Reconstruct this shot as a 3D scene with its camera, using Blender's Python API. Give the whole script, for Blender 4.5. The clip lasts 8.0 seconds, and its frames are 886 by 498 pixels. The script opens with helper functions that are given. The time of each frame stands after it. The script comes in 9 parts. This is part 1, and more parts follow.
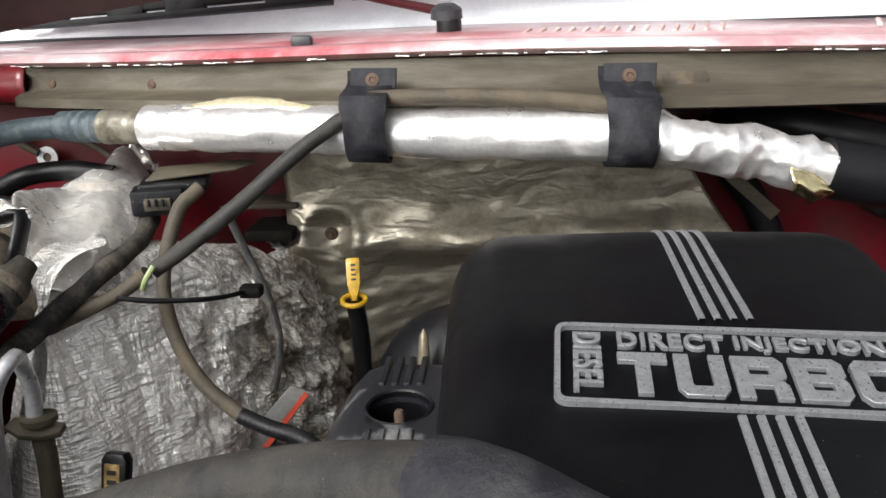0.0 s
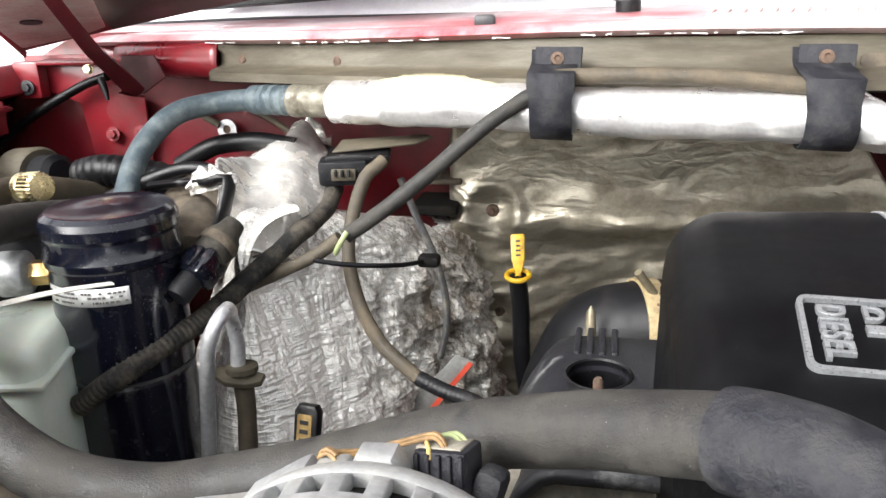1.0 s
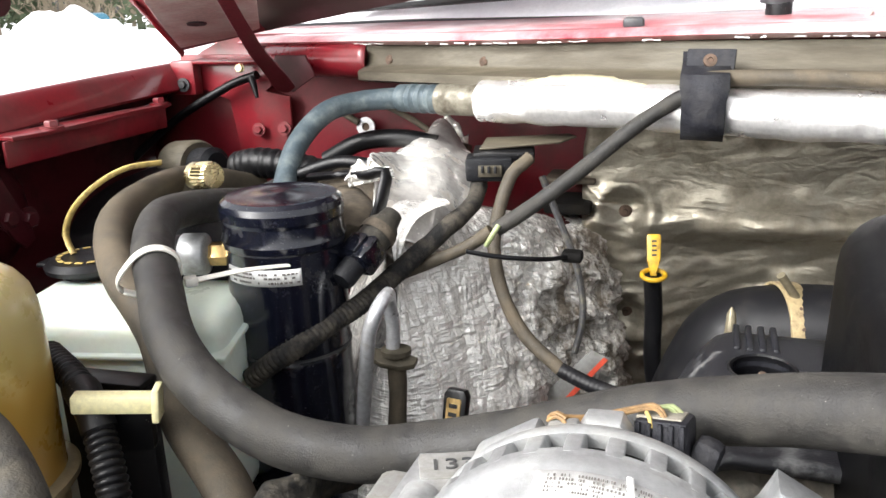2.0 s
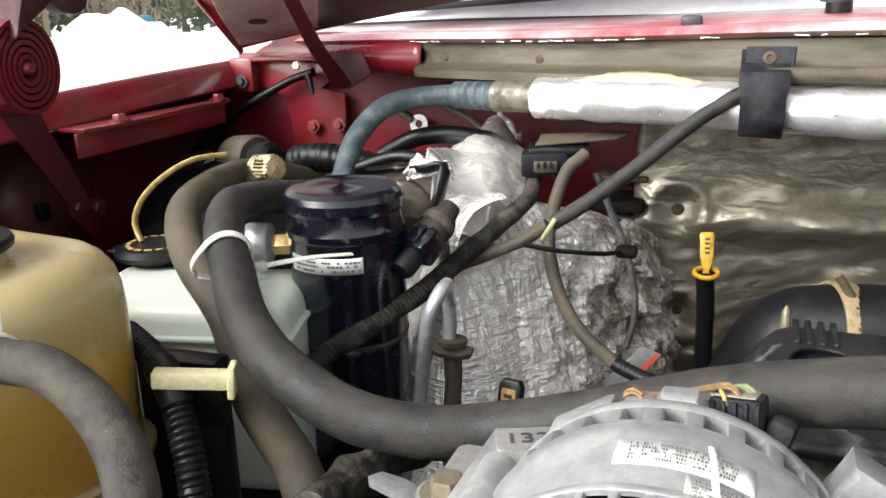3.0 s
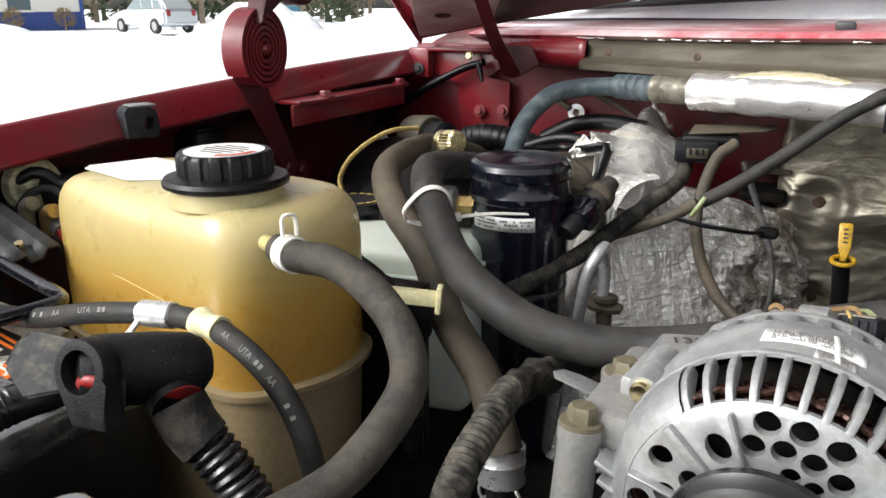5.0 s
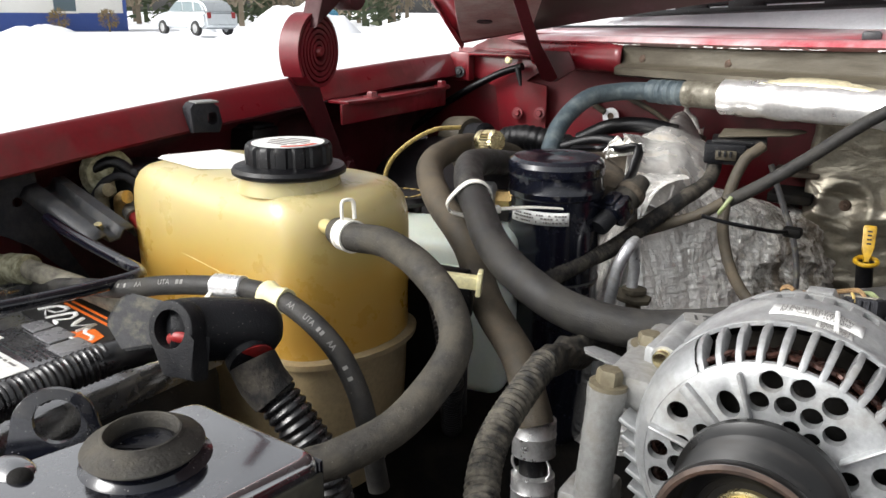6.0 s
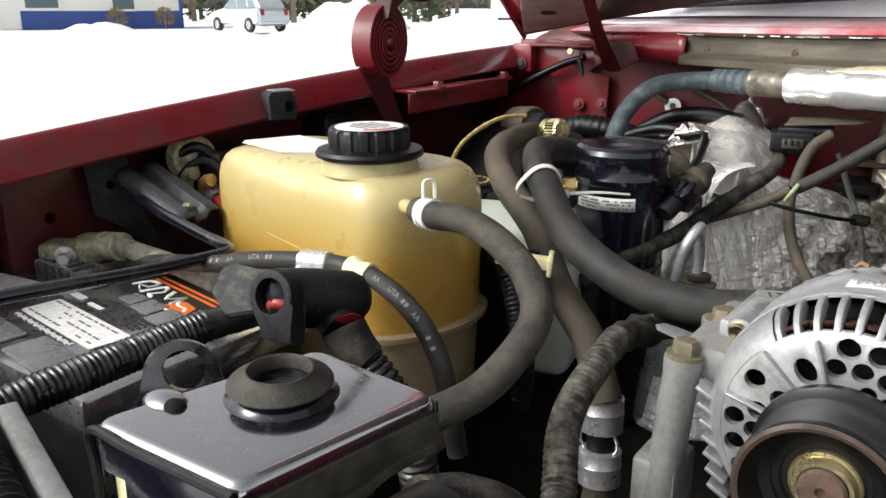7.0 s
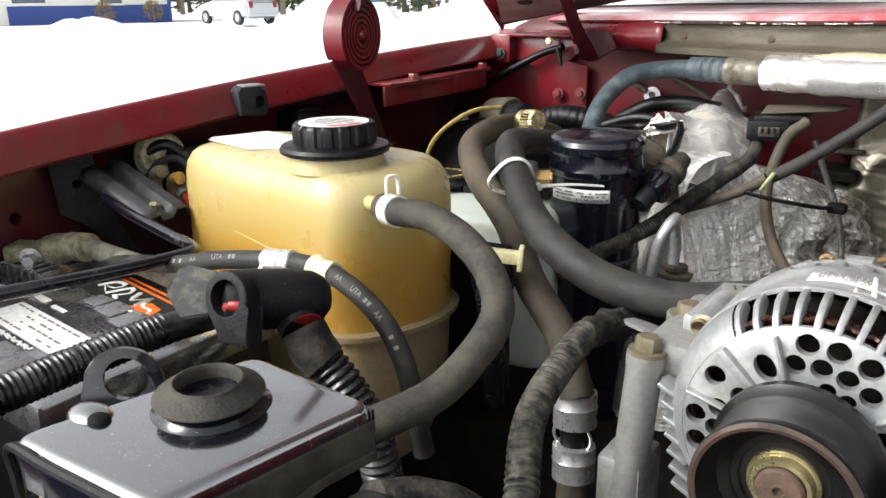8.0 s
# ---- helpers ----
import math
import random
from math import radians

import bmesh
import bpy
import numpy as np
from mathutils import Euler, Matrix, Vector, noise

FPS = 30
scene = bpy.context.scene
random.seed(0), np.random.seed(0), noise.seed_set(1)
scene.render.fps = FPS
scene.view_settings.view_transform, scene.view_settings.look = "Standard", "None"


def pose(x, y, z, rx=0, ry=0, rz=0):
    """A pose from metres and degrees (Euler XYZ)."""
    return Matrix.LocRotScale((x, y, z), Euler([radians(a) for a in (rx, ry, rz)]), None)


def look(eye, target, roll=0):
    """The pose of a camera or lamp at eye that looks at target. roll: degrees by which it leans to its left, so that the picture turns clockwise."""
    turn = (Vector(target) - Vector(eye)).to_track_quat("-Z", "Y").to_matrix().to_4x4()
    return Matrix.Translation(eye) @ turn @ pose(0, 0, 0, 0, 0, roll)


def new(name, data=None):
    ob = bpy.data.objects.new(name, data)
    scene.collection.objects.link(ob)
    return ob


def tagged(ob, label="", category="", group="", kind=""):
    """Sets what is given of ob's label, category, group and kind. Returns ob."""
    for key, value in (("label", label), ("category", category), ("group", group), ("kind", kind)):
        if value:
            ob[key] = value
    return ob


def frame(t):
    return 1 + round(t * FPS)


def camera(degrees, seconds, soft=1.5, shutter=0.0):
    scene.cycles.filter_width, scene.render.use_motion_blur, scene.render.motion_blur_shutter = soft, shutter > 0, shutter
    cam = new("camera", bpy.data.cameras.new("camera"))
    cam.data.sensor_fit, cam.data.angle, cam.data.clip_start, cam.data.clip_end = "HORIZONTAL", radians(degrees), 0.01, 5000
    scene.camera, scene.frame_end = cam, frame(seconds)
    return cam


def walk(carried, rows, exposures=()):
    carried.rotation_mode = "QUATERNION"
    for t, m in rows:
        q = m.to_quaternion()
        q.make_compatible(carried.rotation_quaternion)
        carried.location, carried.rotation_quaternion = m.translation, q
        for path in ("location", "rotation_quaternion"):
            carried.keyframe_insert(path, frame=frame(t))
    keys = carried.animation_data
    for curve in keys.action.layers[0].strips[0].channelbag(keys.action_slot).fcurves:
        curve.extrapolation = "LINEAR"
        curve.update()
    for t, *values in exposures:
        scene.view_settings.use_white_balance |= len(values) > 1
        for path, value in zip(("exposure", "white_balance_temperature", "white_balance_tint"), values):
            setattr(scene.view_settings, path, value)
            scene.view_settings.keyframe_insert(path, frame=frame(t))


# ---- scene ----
cam = camera(57.7, 8.0)
# seconds, eye, target, roll
PATH = [
    (0, (0.0000, 0.0000, 1.4500), (-0.1518, 1.9089, 0.8728), -1.90),
    (0.3, (-0.0117, -0.0050, 1.4493), (-0.2153, 1.8981, 0.8691), -1.82),
    (0.5, (-0.0235, -0.0104, 1.4502), (-0.2829, 1.8836, 0.8624), -2.10),
    (0.7, (-0.0383, -0.0167, 1.4493), (-0.3666, 1.8650, 0.8566), -2.13),
    (1, (-0.0558, -0.0260, 1.4471), (-0.4590, 1.8387, 0.8467), -1.78),
    (1.2, (-0.0664, -0.0351, 1.4473), (-0.5251, 1.8184, 0.8520), -1.72),
    (1.5, (-0.0811, -0.0456, 1.4459), (-0.6075, 1.7927, 0.8599), -2.00),
    (1.7, (-0.0899, -0.0531, 1.4474), (-0.6572, 1.7719, 0.8577), -1.98),
    (2.8, (-0.1058, -0.0765, 1.4443), (-0.7739, 1.7214, 0.8774), -1.55),
    (3, (-0.1093, -0.0812, 1.4430), (-0.8031, 1.7045, 0.8686), -1.66),
    (3.2, (-0.1119, -0.0936, 1.4430), (-0.8463, 1.6771, 0.8727), -1.53),
    (3.5, (-0.1131, -0.1130, 1.4501), (-0.9147, 1.6334, 0.8957), -1.26),
    (3.7, (-0.1129, -0.1257, 1.4491), (-0.9570, 1.6078, 0.9174), -1.06),
    (4, (-0.1117, -0.1459, 1.4466), (-0.9899, 1.5668, 0.9030), -0.54),
    (4.2, (-0.1099, -0.1576, 1.4466), (-1.0138, 1.5399, 0.8973), -0.47),
    (4.5, (-0.1074, -0.1774, 1.4458), (-1.0290, 1.5056, 0.8818), -0.11),
    (4.7, (-0.1051, -0.1859, 1.4451), (-1.0421, 1.4836, 0.8667), -0.22),
    (5.8, (-0.0818, -0.2436, 1.4483), (-1.0964, 1.3828, 0.8780), 0.40),
    (6, (-0.0799, -0.2490, 1.4474), (-1.1088, 1.3693, 0.8794), 0.40),
    (6.2, (-0.0797, -0.2562, 1.4462), (-1.1256, 1.3520, 0.8808), 0.38),
    (6.5, (-0.0798, -0.2658, 1.4454), (-1.1486, 1.3261, 0.8766), 0.43),
    (6.7, (-0.0806, -0.2744, 1.4454), (-1.1760, 1.2998, 0.8778), 0.16),
    (7, (-0.0822, -0.2814, 1.4426), (-1.2067, 1.2683, 0.8646), -0.00),
    (7.2, (-0.0810, -0.2811, 1.4418), (-1.2049, 1.2653, 0.8539), 0.16),
    (7.5, (-0.0790, -0.2802, 1.4433), (-1.2000, 1.2688, 0.8569), 0.06),
    (7.7, (-0.0789, -0.2782, 1.4411), (-1.1904, 1.2767, 0.8523), 0.02),
    (8, (-0.0719, -0.2626, 1.4439), (-1.1801, 1.2902, 0.8433), -0.79),
]
walk(cam, [(t, look(eye, target, roll)) for t, eye, target, roll in PATH],
     [(0.0, 0.93), (0.7, 1.52), (1.5, 1.85), (3.0, 1.3), (3.5, 1.33), (4.5, 0.82), (6.0, 0.88), (7.0, 0.77), (7.5, 0.83), (8.0, 1.05)])

# world and light: a bright overcast winter day
world = bpy.data.worlds.new("overcast")
scene.world = world
world.use_nodes = True
_wn = world.node_tree.nodes
_sky = _wn.new("ShaderNodeTexSky")
_sky.sky_type, _sky.sun_disc = "NISHITA", False
_sky.sun_elevation, _sky.sun_rotation = radians(36), radians(217)
_sky.dust_density, _sky.air_density, _sky.ozone_density = 4.0, 1.0, 1.0
_hsv = _wn.new("ShaderNodeHueSaturation")
_hsv.inputs["Saturation"].default_value = 0.12
world.node_tree.links.new(_sky.outputs[0], _hsv.inputs["Color"])
world.node_tree.links.new(_hsv.outputs[0], _wn["Background"].inputs[0])
_wn["Background"].inputs[1].default_value = 0.125

_sun = bpy.data.lights.new("sun", "SUN")
_sun.energy, _sun.angle, _sun.color = 1.45, radians(30), (1.0, 0.985, 0.965)
sun = new("sun", _sun)
sun.matrix_world = look((-3.0, -3.6, 4.8), (0, 0.4, 1.2))


# ---- materials ----
def material(name, base, rough=0.5, metal=0.0, dirt=None, dirt_amount=0.0, dirt_scale=30.0, bump=0.0, bump_scale=400.0,
             coat=0.0, grain=0.15, grain_scale=250.0, rough_var=0.1, spec=0.5, stretch=(1, 1, 1), sub=0.0, specks=0.0):
    """Base colour with fine grain, blotches of dirt, varied gloss and fine relief, in object space."""
    m = bpy.data.materials.new(name)
    m.use_nodes = True
    nt = m.node_tree
    n, l = nt.nodes, nt.links
    b = n["Principled BSDF"]
    co = n.new("ShaderNodeTexCoord")
    mp = n.new("ShaderNodeMapping")
    mp.inputs["Scale"].default_value = stretch
    l.new(co.outputs["Object"], mp.inputs[0])

    def tex(scale, detail=4.0, rou=0.6):
        t = n.new("ShaderNodeTexNoise")
        t.inputs["Scale"].default_value, t.inputs["Detail"].default_value, t.inputs["Roughness"].default_value = scale, detail, rou
        l.new(mp.outputs[0], t.inputs["Vector"])
        return t

    fine = tex(grain_scale)
    ramp = n.new("ShaderNodeMapRange")
    ramp.inputs["From Min"].default_value, ramp.inputs["From Max"].default_value = 0.3, 0.7
    ramp.inputs["To Min"].default_value, ramp.inputs["To Max"].default_value = 1 - grain, 1 + grain
    l.new(fine.outputs["Fac"], ramp.inputs["Value"])
    mul = n.new("ShaderNodeMix")
    mul.data_type, mul.blend_type = "RGBA", "MULTIPLY"
    mul.inputs["Factor"].default_value = 1.0
    mul.inputs["A"].default_value = (*base, 1)
    l.new(ramp.outputs[0], mul.inputs["B"])
    colour = mul.outputs["Result"]
    rv = n.new("ShaderNodeMapRange")
    rv.inputs["From Min"].default_value, rv.inputs["From Max"].default_value = 0.3, 0.7
    rv.inputs["To Min"].default_value, rv.inputs["To Max"].default_value = max(0.02, rough - rough_var), min(1, rough + rough_var)
    big = tex(dirt_scale, 6.0, 0.65)
    l.new(big.outputs["Fac"], rv.inputs["Value"])
    roughness = rv.outputs[0]
    if dirt:
        mask = n.new("ShaderNodeMapRange")
        mask.name = "dirt_mask"
        lo = 0.78 - 0.5 * dirt_amount
        mask.inputs["From Min"].default_value, mask.inputs["From Max"].default_value = lo - 0.12, lo + 0.12
        mask.inputs["To Max"].default_value = 0.9
        l.new(big.outputs["Fac"], mask.inputs["Value"])
        dm = n.new("ShaderNodeMix")
        dm.data_type = "RGBA"
        l.new(mask.outputs[0], dm.inputs["Factor"])
        l.new(colour, dm.inputs["A"])
        dm.inputs["B"].default_value = (*dirt, 1)
        colour = dm.outputs["Result"]
        rm = n.new("ShaderNodeMix")
        l.new(mask.outputs[0], rm.inputs["Factor"])
        l.new(roughness, rm.inputs["A"])
        rm.inputs["B"].default_value = 0.85
        roughness = rm.outputs["Result"]
        if metal:
            mm = n.new("ShaderNodeMapRange")
            mm.inputs["To Min"].default_value, mm.inputs["To Max"].default_value = metal, 0.0
            l.new(mask.outputs[0], mm.inputs["Value"])
            l.new(mm.outputs[0], b.inputs["Metallic"])
    if specks:
        sk = tex(1300.0, 0.0, 0.4)
        sm = n.new("ShaderNodeMapRange")
        sm.inputs["From Min"].default_value, sm.inputs["From Max"].default_value = 0.90 - 0.1 * specks, 0.93 - 0.1 * specks
        l.new(sk.outputs["Fac"], sm.inputs["Value"])
        ss = n.new("ShaderNodeMix")
        ss.data_type = "RGBA"
        l.new(sm.outputs[0], ss.inputs["Factor"])
        l.new(colour, ss.inputs["A"])
        ss.inputs["B"].default_value = (0.22, 0.21, 0.19, 1)
        colour = ss.outputs["Result"]
    l.new(colour, b.inputs["Base Color"])
    l.new(roughness, b.inputs["Roughness"])
    if not (dirt and metal):
        b.inputs["Metallic"].default_value = metal
    b.inputs["Coat Weight"].default_value = coat
    b.inputs["Coat Roughness"].default_value = 0.12
    b.inputs["Specular IOR Level"].default_value = spec
    if sub:
        b.inputs["Subsurface Weight"].default_value = sub
        b.inputs["Subsurface Radius"].default_value = (0.02, 0.012, 0.006)
        b.inputs["Subsurface Scale"].default_value = 1.0
    if bump:
        bt = tex(bump_scale, 5.0)
        bp = n.new("ShaderNodeBump")
        bp.inputs["Strength"].default_value = bump
        bp.inputs["Distance"].default_value = 0.0015
        l.new(bt.outputs["Fac"], bp.inputs["Height"])
        l.new(bp.outputs[0], b.inputs["Normal"])
    return m


RED = material("red_paint", (0.20, 0.010, 0.017), 0.34, dirt=(0.115, 0.032, 0.03), dirt_amount=0.36, dirt_scale=14, coat=0.5, grain=0.08)
# Greasy red; the cowl overhang's shading is put into the colour too
RED_GRIMY_SHADED = material("grimy_shaded_red", (0.155, 0.009, 0.015), 0.45, dirt=(0.050, 0.028, 0.022), dirt_amount=0.38, dirt_scale=11, coat=0.15, grain=0.1)
# Cowl red: the snow's pale glare is painted in as pink blotches
RED_TOP = material("red_paint_glare", (0.45, 0.07, 0.09), 0.38, dirt=(0.80, 0.64, 0.65), dirt_amount=0.56, dirt_scale=7, coat=0.6, grain=0.08)
# Body red with shade put into its colour, for aprons and hinge arms
RED_IN = material("red_paint_shaded", (0.066, 0.007, 0.011), 0.42, spec=0.40, dirt=(0.022, 0.012, 0.010), dirt_amount=0.42, dirt_scale=12, grain=0.1)
COWL = material("cowl_metal", (0.094, 0.081, 0.055), 0.6, dirt=(0.045, 0.036, 0.024), dirt_amount=0.56, dirt_scale=16, bump=0.25, stretch=(0.35, 1, 2.2))
RUBBER = material("rubber", (0.023, 0.0222, 0.0212), 0.50, spec=0.40, dirt=(0.054, 0.050, 0.043), dirt_amount=0.46, dirt_scale=45, bump=0.35, bump_scale=900, grain=0.3, specks=0.5)
RUBBER_CLEAN = material("rubber_clean", (0.007, 0.007, 0.0085), 0.45, spec=0.3, dirt=(0.035, 0.031, 0.028), dirt_amount=0.18, dirt_scale=25, bump=0.2, bump_scale=900)
RUBBER_DUSTY = material("rubber_dusty", (0.060, 0.050, 0.036), 0.65, spec=0.4, dirt=(0.118, 0.094, 0.064), dirt_amount=0.48, dirt_scale=28, bump=0.4, bump_scale=700, specks=0.6)
PULLEY = material("pulley_steel", (0.008, 0.008, 0.008), 0.34, dirt=(0.03, 0.024, 0.02), dirt_amount=0.25, dirt_scale=20, stretch=(1, 4, 1))
BLACK = material("black_plastic", (0.004, 0.004, 0.005), 0.38, spec=0.35, dirt=(0.04, 0.036, 0.032), dirt_amount=0.2, dirt_scale=30, bump=0.12, bump_scale=1500, specks=0.8)
COVER = material("cover_plastic", (0.0014, 0.0014, 0.0020), 0.40, spec=0.16, dirt=(0.0050, 0.0060, 0.0070), dirt_amount=0.46, dirt_scale=4.5, bump=0.3, bump_scale=1800, grain=0.3, grain_scale=900, specks=0.3)
INTAKE = material("dusty_intake_plastic", (0.013, 0.0135, 0.017), 0.42, spec=0.4, dirt=(0.34, 0.34, 0.335), dirt_amount=0.28, dirt_scale=26, bump=0.3, bump_scale=900)
CLAY = material("clay_dust", (0.25, 0.228, 0.185), 0.85, dirt=(0.06, 0.055, 0.05), dirt_amount=0.36, dirt_scale=26, bump=0.5, bump_scale=240)
FRAYED_RED = material("dusty_red_underside", (0.115, 0.012, 0.017), 0.5, dirt=(0.13, 0.06, 0.055), dirt_amount=0.28, dirt_scale=24, bump=0.2)
# Dust colour made paler to carry the light bounced off the snow
HOOD_DUST_LIT = material("dusty_hood_flange_lit", (0.58, 0.38, 0.355), 0.7, dirt=(0.74, 0.66, 0.61), dirt_amount=0.46, dirt_scale=22, bump=0.2)
TAN_WIRE = material("tan_wire", (0.27, 0.16, 0.065), 0.5, dirt=(0.10, 0.065, 0.035), dirt_amount=0.4, dirt_scale=160)
BATTERY_LID = material("battery_lid_plastic", (0.060, 0.061, 0.066), 0.24, spec=0.9, coat=1.0, dirt=(0.09, 0.09, 0.09), dirt_amount=0.30, dirt_scale=60, rough_var=0.12)
BATTERY_LID.node_tree.nodes["Principled BSDF"].inputs["Coat IOR"].default_value = 2.8
# Lid panels: the grey of reflected sky is put into the base colour
LID_PANEL = material("lid_plastic_sky_grey", (0.19, 0.19, 0.20), 0.28, spec=0.7, dirt=(0.16, 0.16, 0.155), dirt_amount=0.35, dirt_scale=50)
RAIL_GREY = material("grey_rail_paint", (0.19, 0.19, 0.185), 0.45, dirt=(0.11, 0.105, 0.095), dirt_amount=0.36, dirt_scale=45)
GLOSS = material("gloss_black", (0.004, 0.005, 0.010), 0.16, dirt=(0.05, 0.048, 0.045), dirt_amount=0.24, dirt_scale=40, rough_var=0.08, coat=0.6, specks=1.0)
CAST = material("cast_aluminium", (0.42, 0.43, 0.435), 0.45, metal=0.65, dirt=(0.22, 0.21, 0.185), dirt_amount=0.34, dirt_scale=40, bump=0.16, bump_scale=1500)
CAST_DIRTY = material("cast_aluminium_dirty", (0.31, 0.31, 0.30), 0.5, metal=0.5, dirt=(0.17, 0.155, 0.13), dirt_amount=0.42, dirt_scale=45, bump=0.18, bump_scale=1100)
ALU = material("aluminium_tube", (0.62, 0.63, 0.65), 0.34, metal=0.65, dirt=(0.28, 0.25, 0.21), dirt_amount=0.2, dirt_scale=60)
ALU_GREEN = material("weathered_pipe", (0.060, 0.082, 0.095), 0.5, metal=0.2, dirt=(0.17, 0.20, 0.20), dirt_amount=0.36, dirt_scale=60, bump=0.3)
FERRULE = material("stained_ferrule", (0.20, 0.185, 0.145), 0.42, metal=0.35, dirt=(0.06, 0.048, 0.030), dirt_amount=0.46, dirt_scale=60, bump=0.2)
STEEL = material("zinc_steel", (0.19, 0.165, 0.11), 0.5, metal=0.35, dirt=(0.10, 0.082, 0.05), dirt_amount=0.45, dirt_scale=70)
CHROME = material("chrome_sleeve", (0.66, 0.66, 0.66), 0.32, metal=0.75, dirt=(0.24, 0.21, 0.17), dirt_amount=0.22, dirt_scale=80, bump=0.2)
BRASS = material("brass", (0.66, 0.46, 0.20), 0.36, metal=0.9, dirt=(0.25, 0.17, 0.08), dirt_amount=0.22, dirt_scale=80)
DULL_BRASS = material("dull_brass", (0.42, 0.33, 0.185), 0.45, metal=0.3, dirt=(0.14, 0.095, 0.05), dirt_amount=0.32, dirt_scale=120)
ZINC = material("yellow_zinc", (0.56, 0.48, 0.26), 0.30, metal=0.75, dirt=(0.30, 0.22, 0.10), dirt_amount=0.25, dirt_scale=90)
LOOM_BLACK = material("shiny_loom_plastic", (0.007, 0.007, 0.008), 0.30, spec=0.75, dirt=(0.05, 0.046, 0.04), dirt_amount=0.3, dirt_scale=60)
BRACKET = material("weathered_bracket", (0.036, 0.038, 0.042), 0.42, metal=0.2, dirt=(0.080, 0.076, 0.068), dirt_amount=0.34, dirt_scale=60, bump=0.2)
DIRTY_CABLE = material("dirty_pale_cable", (0.23, 0.215, 0.165), 0.6, dirt=(0.07, 0.064, 0.05), dirt_amount=0.46, dirt_scale=70, bump=0.3)
FLAP = material("stained_grey_rubber", (0.085, 0.085, 0.088), 0.55, dirt=(0.27, 0.25, 0.19), dirt_amount=0.36, dirt_scale=110, bump=0.3)
GOLD_FOIL = material("gold_lined_foil", (0.80, 0.73, 0.50), 0.38, metal=0.4, dirt=(0.50, 0.42, 0.24), dirt_amount=0.25, dirt_scale=60)
GOLD = material("gold_fitting", (0.72, 0.62, 0.36), 0.25, metal=1.0, dirt=(0.40, 0.33, 0.19), dirt_amount=0.12, dirt_scale=60)
RUST = material("rusty_steel", (0.115, 0.070, 0.046), 0.72, dirt=(0.06, 0.042, 0.03), dirt_amount=0.5, dirt_scale=120, bump=0.5)
COPPER = material("copper_winding", (0.055, 0.020, 0.013), 0.38, metal=0.35, dirt=(0.012, 0.008, 0.007), dirt_amount=0.45, dirt_scale=300)
YELLOW = material("yellow_plastic", (0.54, 0.32, 0.012), 0.4, dirt=(0.20, 0.115, 0.025), dirt_amount=0.36, dirt_scale=120)
CREAM = material("cream_plastic", (0.78, 0.72, 0.42), 0.5, dirt=(0.55, 0.5, 0.3), dirt_amount=0.2, dirt_scale=60)
WHITE = material("white_paper", (0.80, 0.80, 0.78), 0.55, dirt=(0.45, 0.42, 0.36), dirt_amount=0.18, dirt_scale=120)
NYLON = material("white_nylon", (0.82, 0.80, 0.72), 0.4, dirt=(0.5, 0.46, 0.36), dirt_amount=0.12, dirt_scale=60)
INK = material("black_ink", (0.015, 0.015, 0.015), 0.5)
GREY_INK = material("grey_print", (0.16, 0.15, 0.14), 0.6)
PALE_PRINT = material("pale_print", (0.24, 0.235, 0.22), 0.7)
ORANGE = material("orange_print", (0.75, 0.16, 0.02), 0.45)
ORANGE_RED = material("red_print", (0.62, 0.08, 0.04), 0.5)
YELLOW_WIRE = material("yellow_wire", (0.50, 0.37, 0.12), 0.5, dirt=(0.20, 0.14, 0.07), dirt_amount=0.4, dirt_scale=120)
GREEN_WIRE = material("green_wire", (0.28, 0.33, 0.16), 0.5, dirt=(0.2, 0.16, 0.09), dirt_amount=0.35, dirt_scale=120)
RED_PLASTIC = material("red_plastic", (0.28, 0.014, 0.014), 0.45, dirt=(0.10, 0.02, 0.018), dirt_amount=0.35, dirt_scale=80)
SILVER_PAINT = material("silver_paint", (0.29, 0.30, 0.31), 0.33, metal=0.5, dirt=(0.012, 0.012, 0.012), dirt_amount=0.20, dirt_scale=600, bump=0.15)
BOX_TOP = material("wet_look_black", (0.006, 0.007, 0.013), 0.07, dirt=(0.045, 0.046, 0.055), dirt_amount=0.34, dirt_scale=45, rough_var=0.05, coat=1.0, spec=0.9, specks=1.2)
BOX_TOP.node_tree.nodes["Principled BSDF"].inputs["Coat IOR"].default_value = 3.3
BOX_TOP.node_tree.nodes["Principled BSDF"].inputs["IOR"].default_value = 1.7
HOOD_IN = material("hood_underside", (0.030, 0.010, 0.010), 0.6, dirt=(0.05, 0.038, 0.03), dirt_amount=0.5, dirt_scale=10, bump=0.2)
CANISTER = material("canister_paint", (0.004, 0.005, 0.011), 0.20, dirt=(0.045, 0.043, 0.042), dirt_amount=0.14, dirt_scale=60, rough_var=0.06, coat=0.5, specks=1.0)
STRAP = material("strap_rubber", (0.0055, 0.006, 0.008), 0.52, spec=0.28, dirt=(0.032, 0.031, 0.031), dirt_amount=0.28, dirt_scale=35, bump=0.4, bump_scale=700, specks=0.8)
RESERVOIR = material("milky_plastic", (0.66, 0.72, 0.64), 0.35, dirt=(0.48, 0.47, 0.34), dirt_amount=0.20, dirt_scale=9, sub=0.25, grain=0.03)
# Near black: grimy iron, and the painted dark of holes and depths
ENGINE = material("grimy_iron_and_shade", (0.005, 0.0045, 0.004), 0.8, spec=0.2, dirt=(0.022, 0.018, 0.013), dirt_amount=0.4, dirt_scale=20, bump=0.6, bump_scale=200)
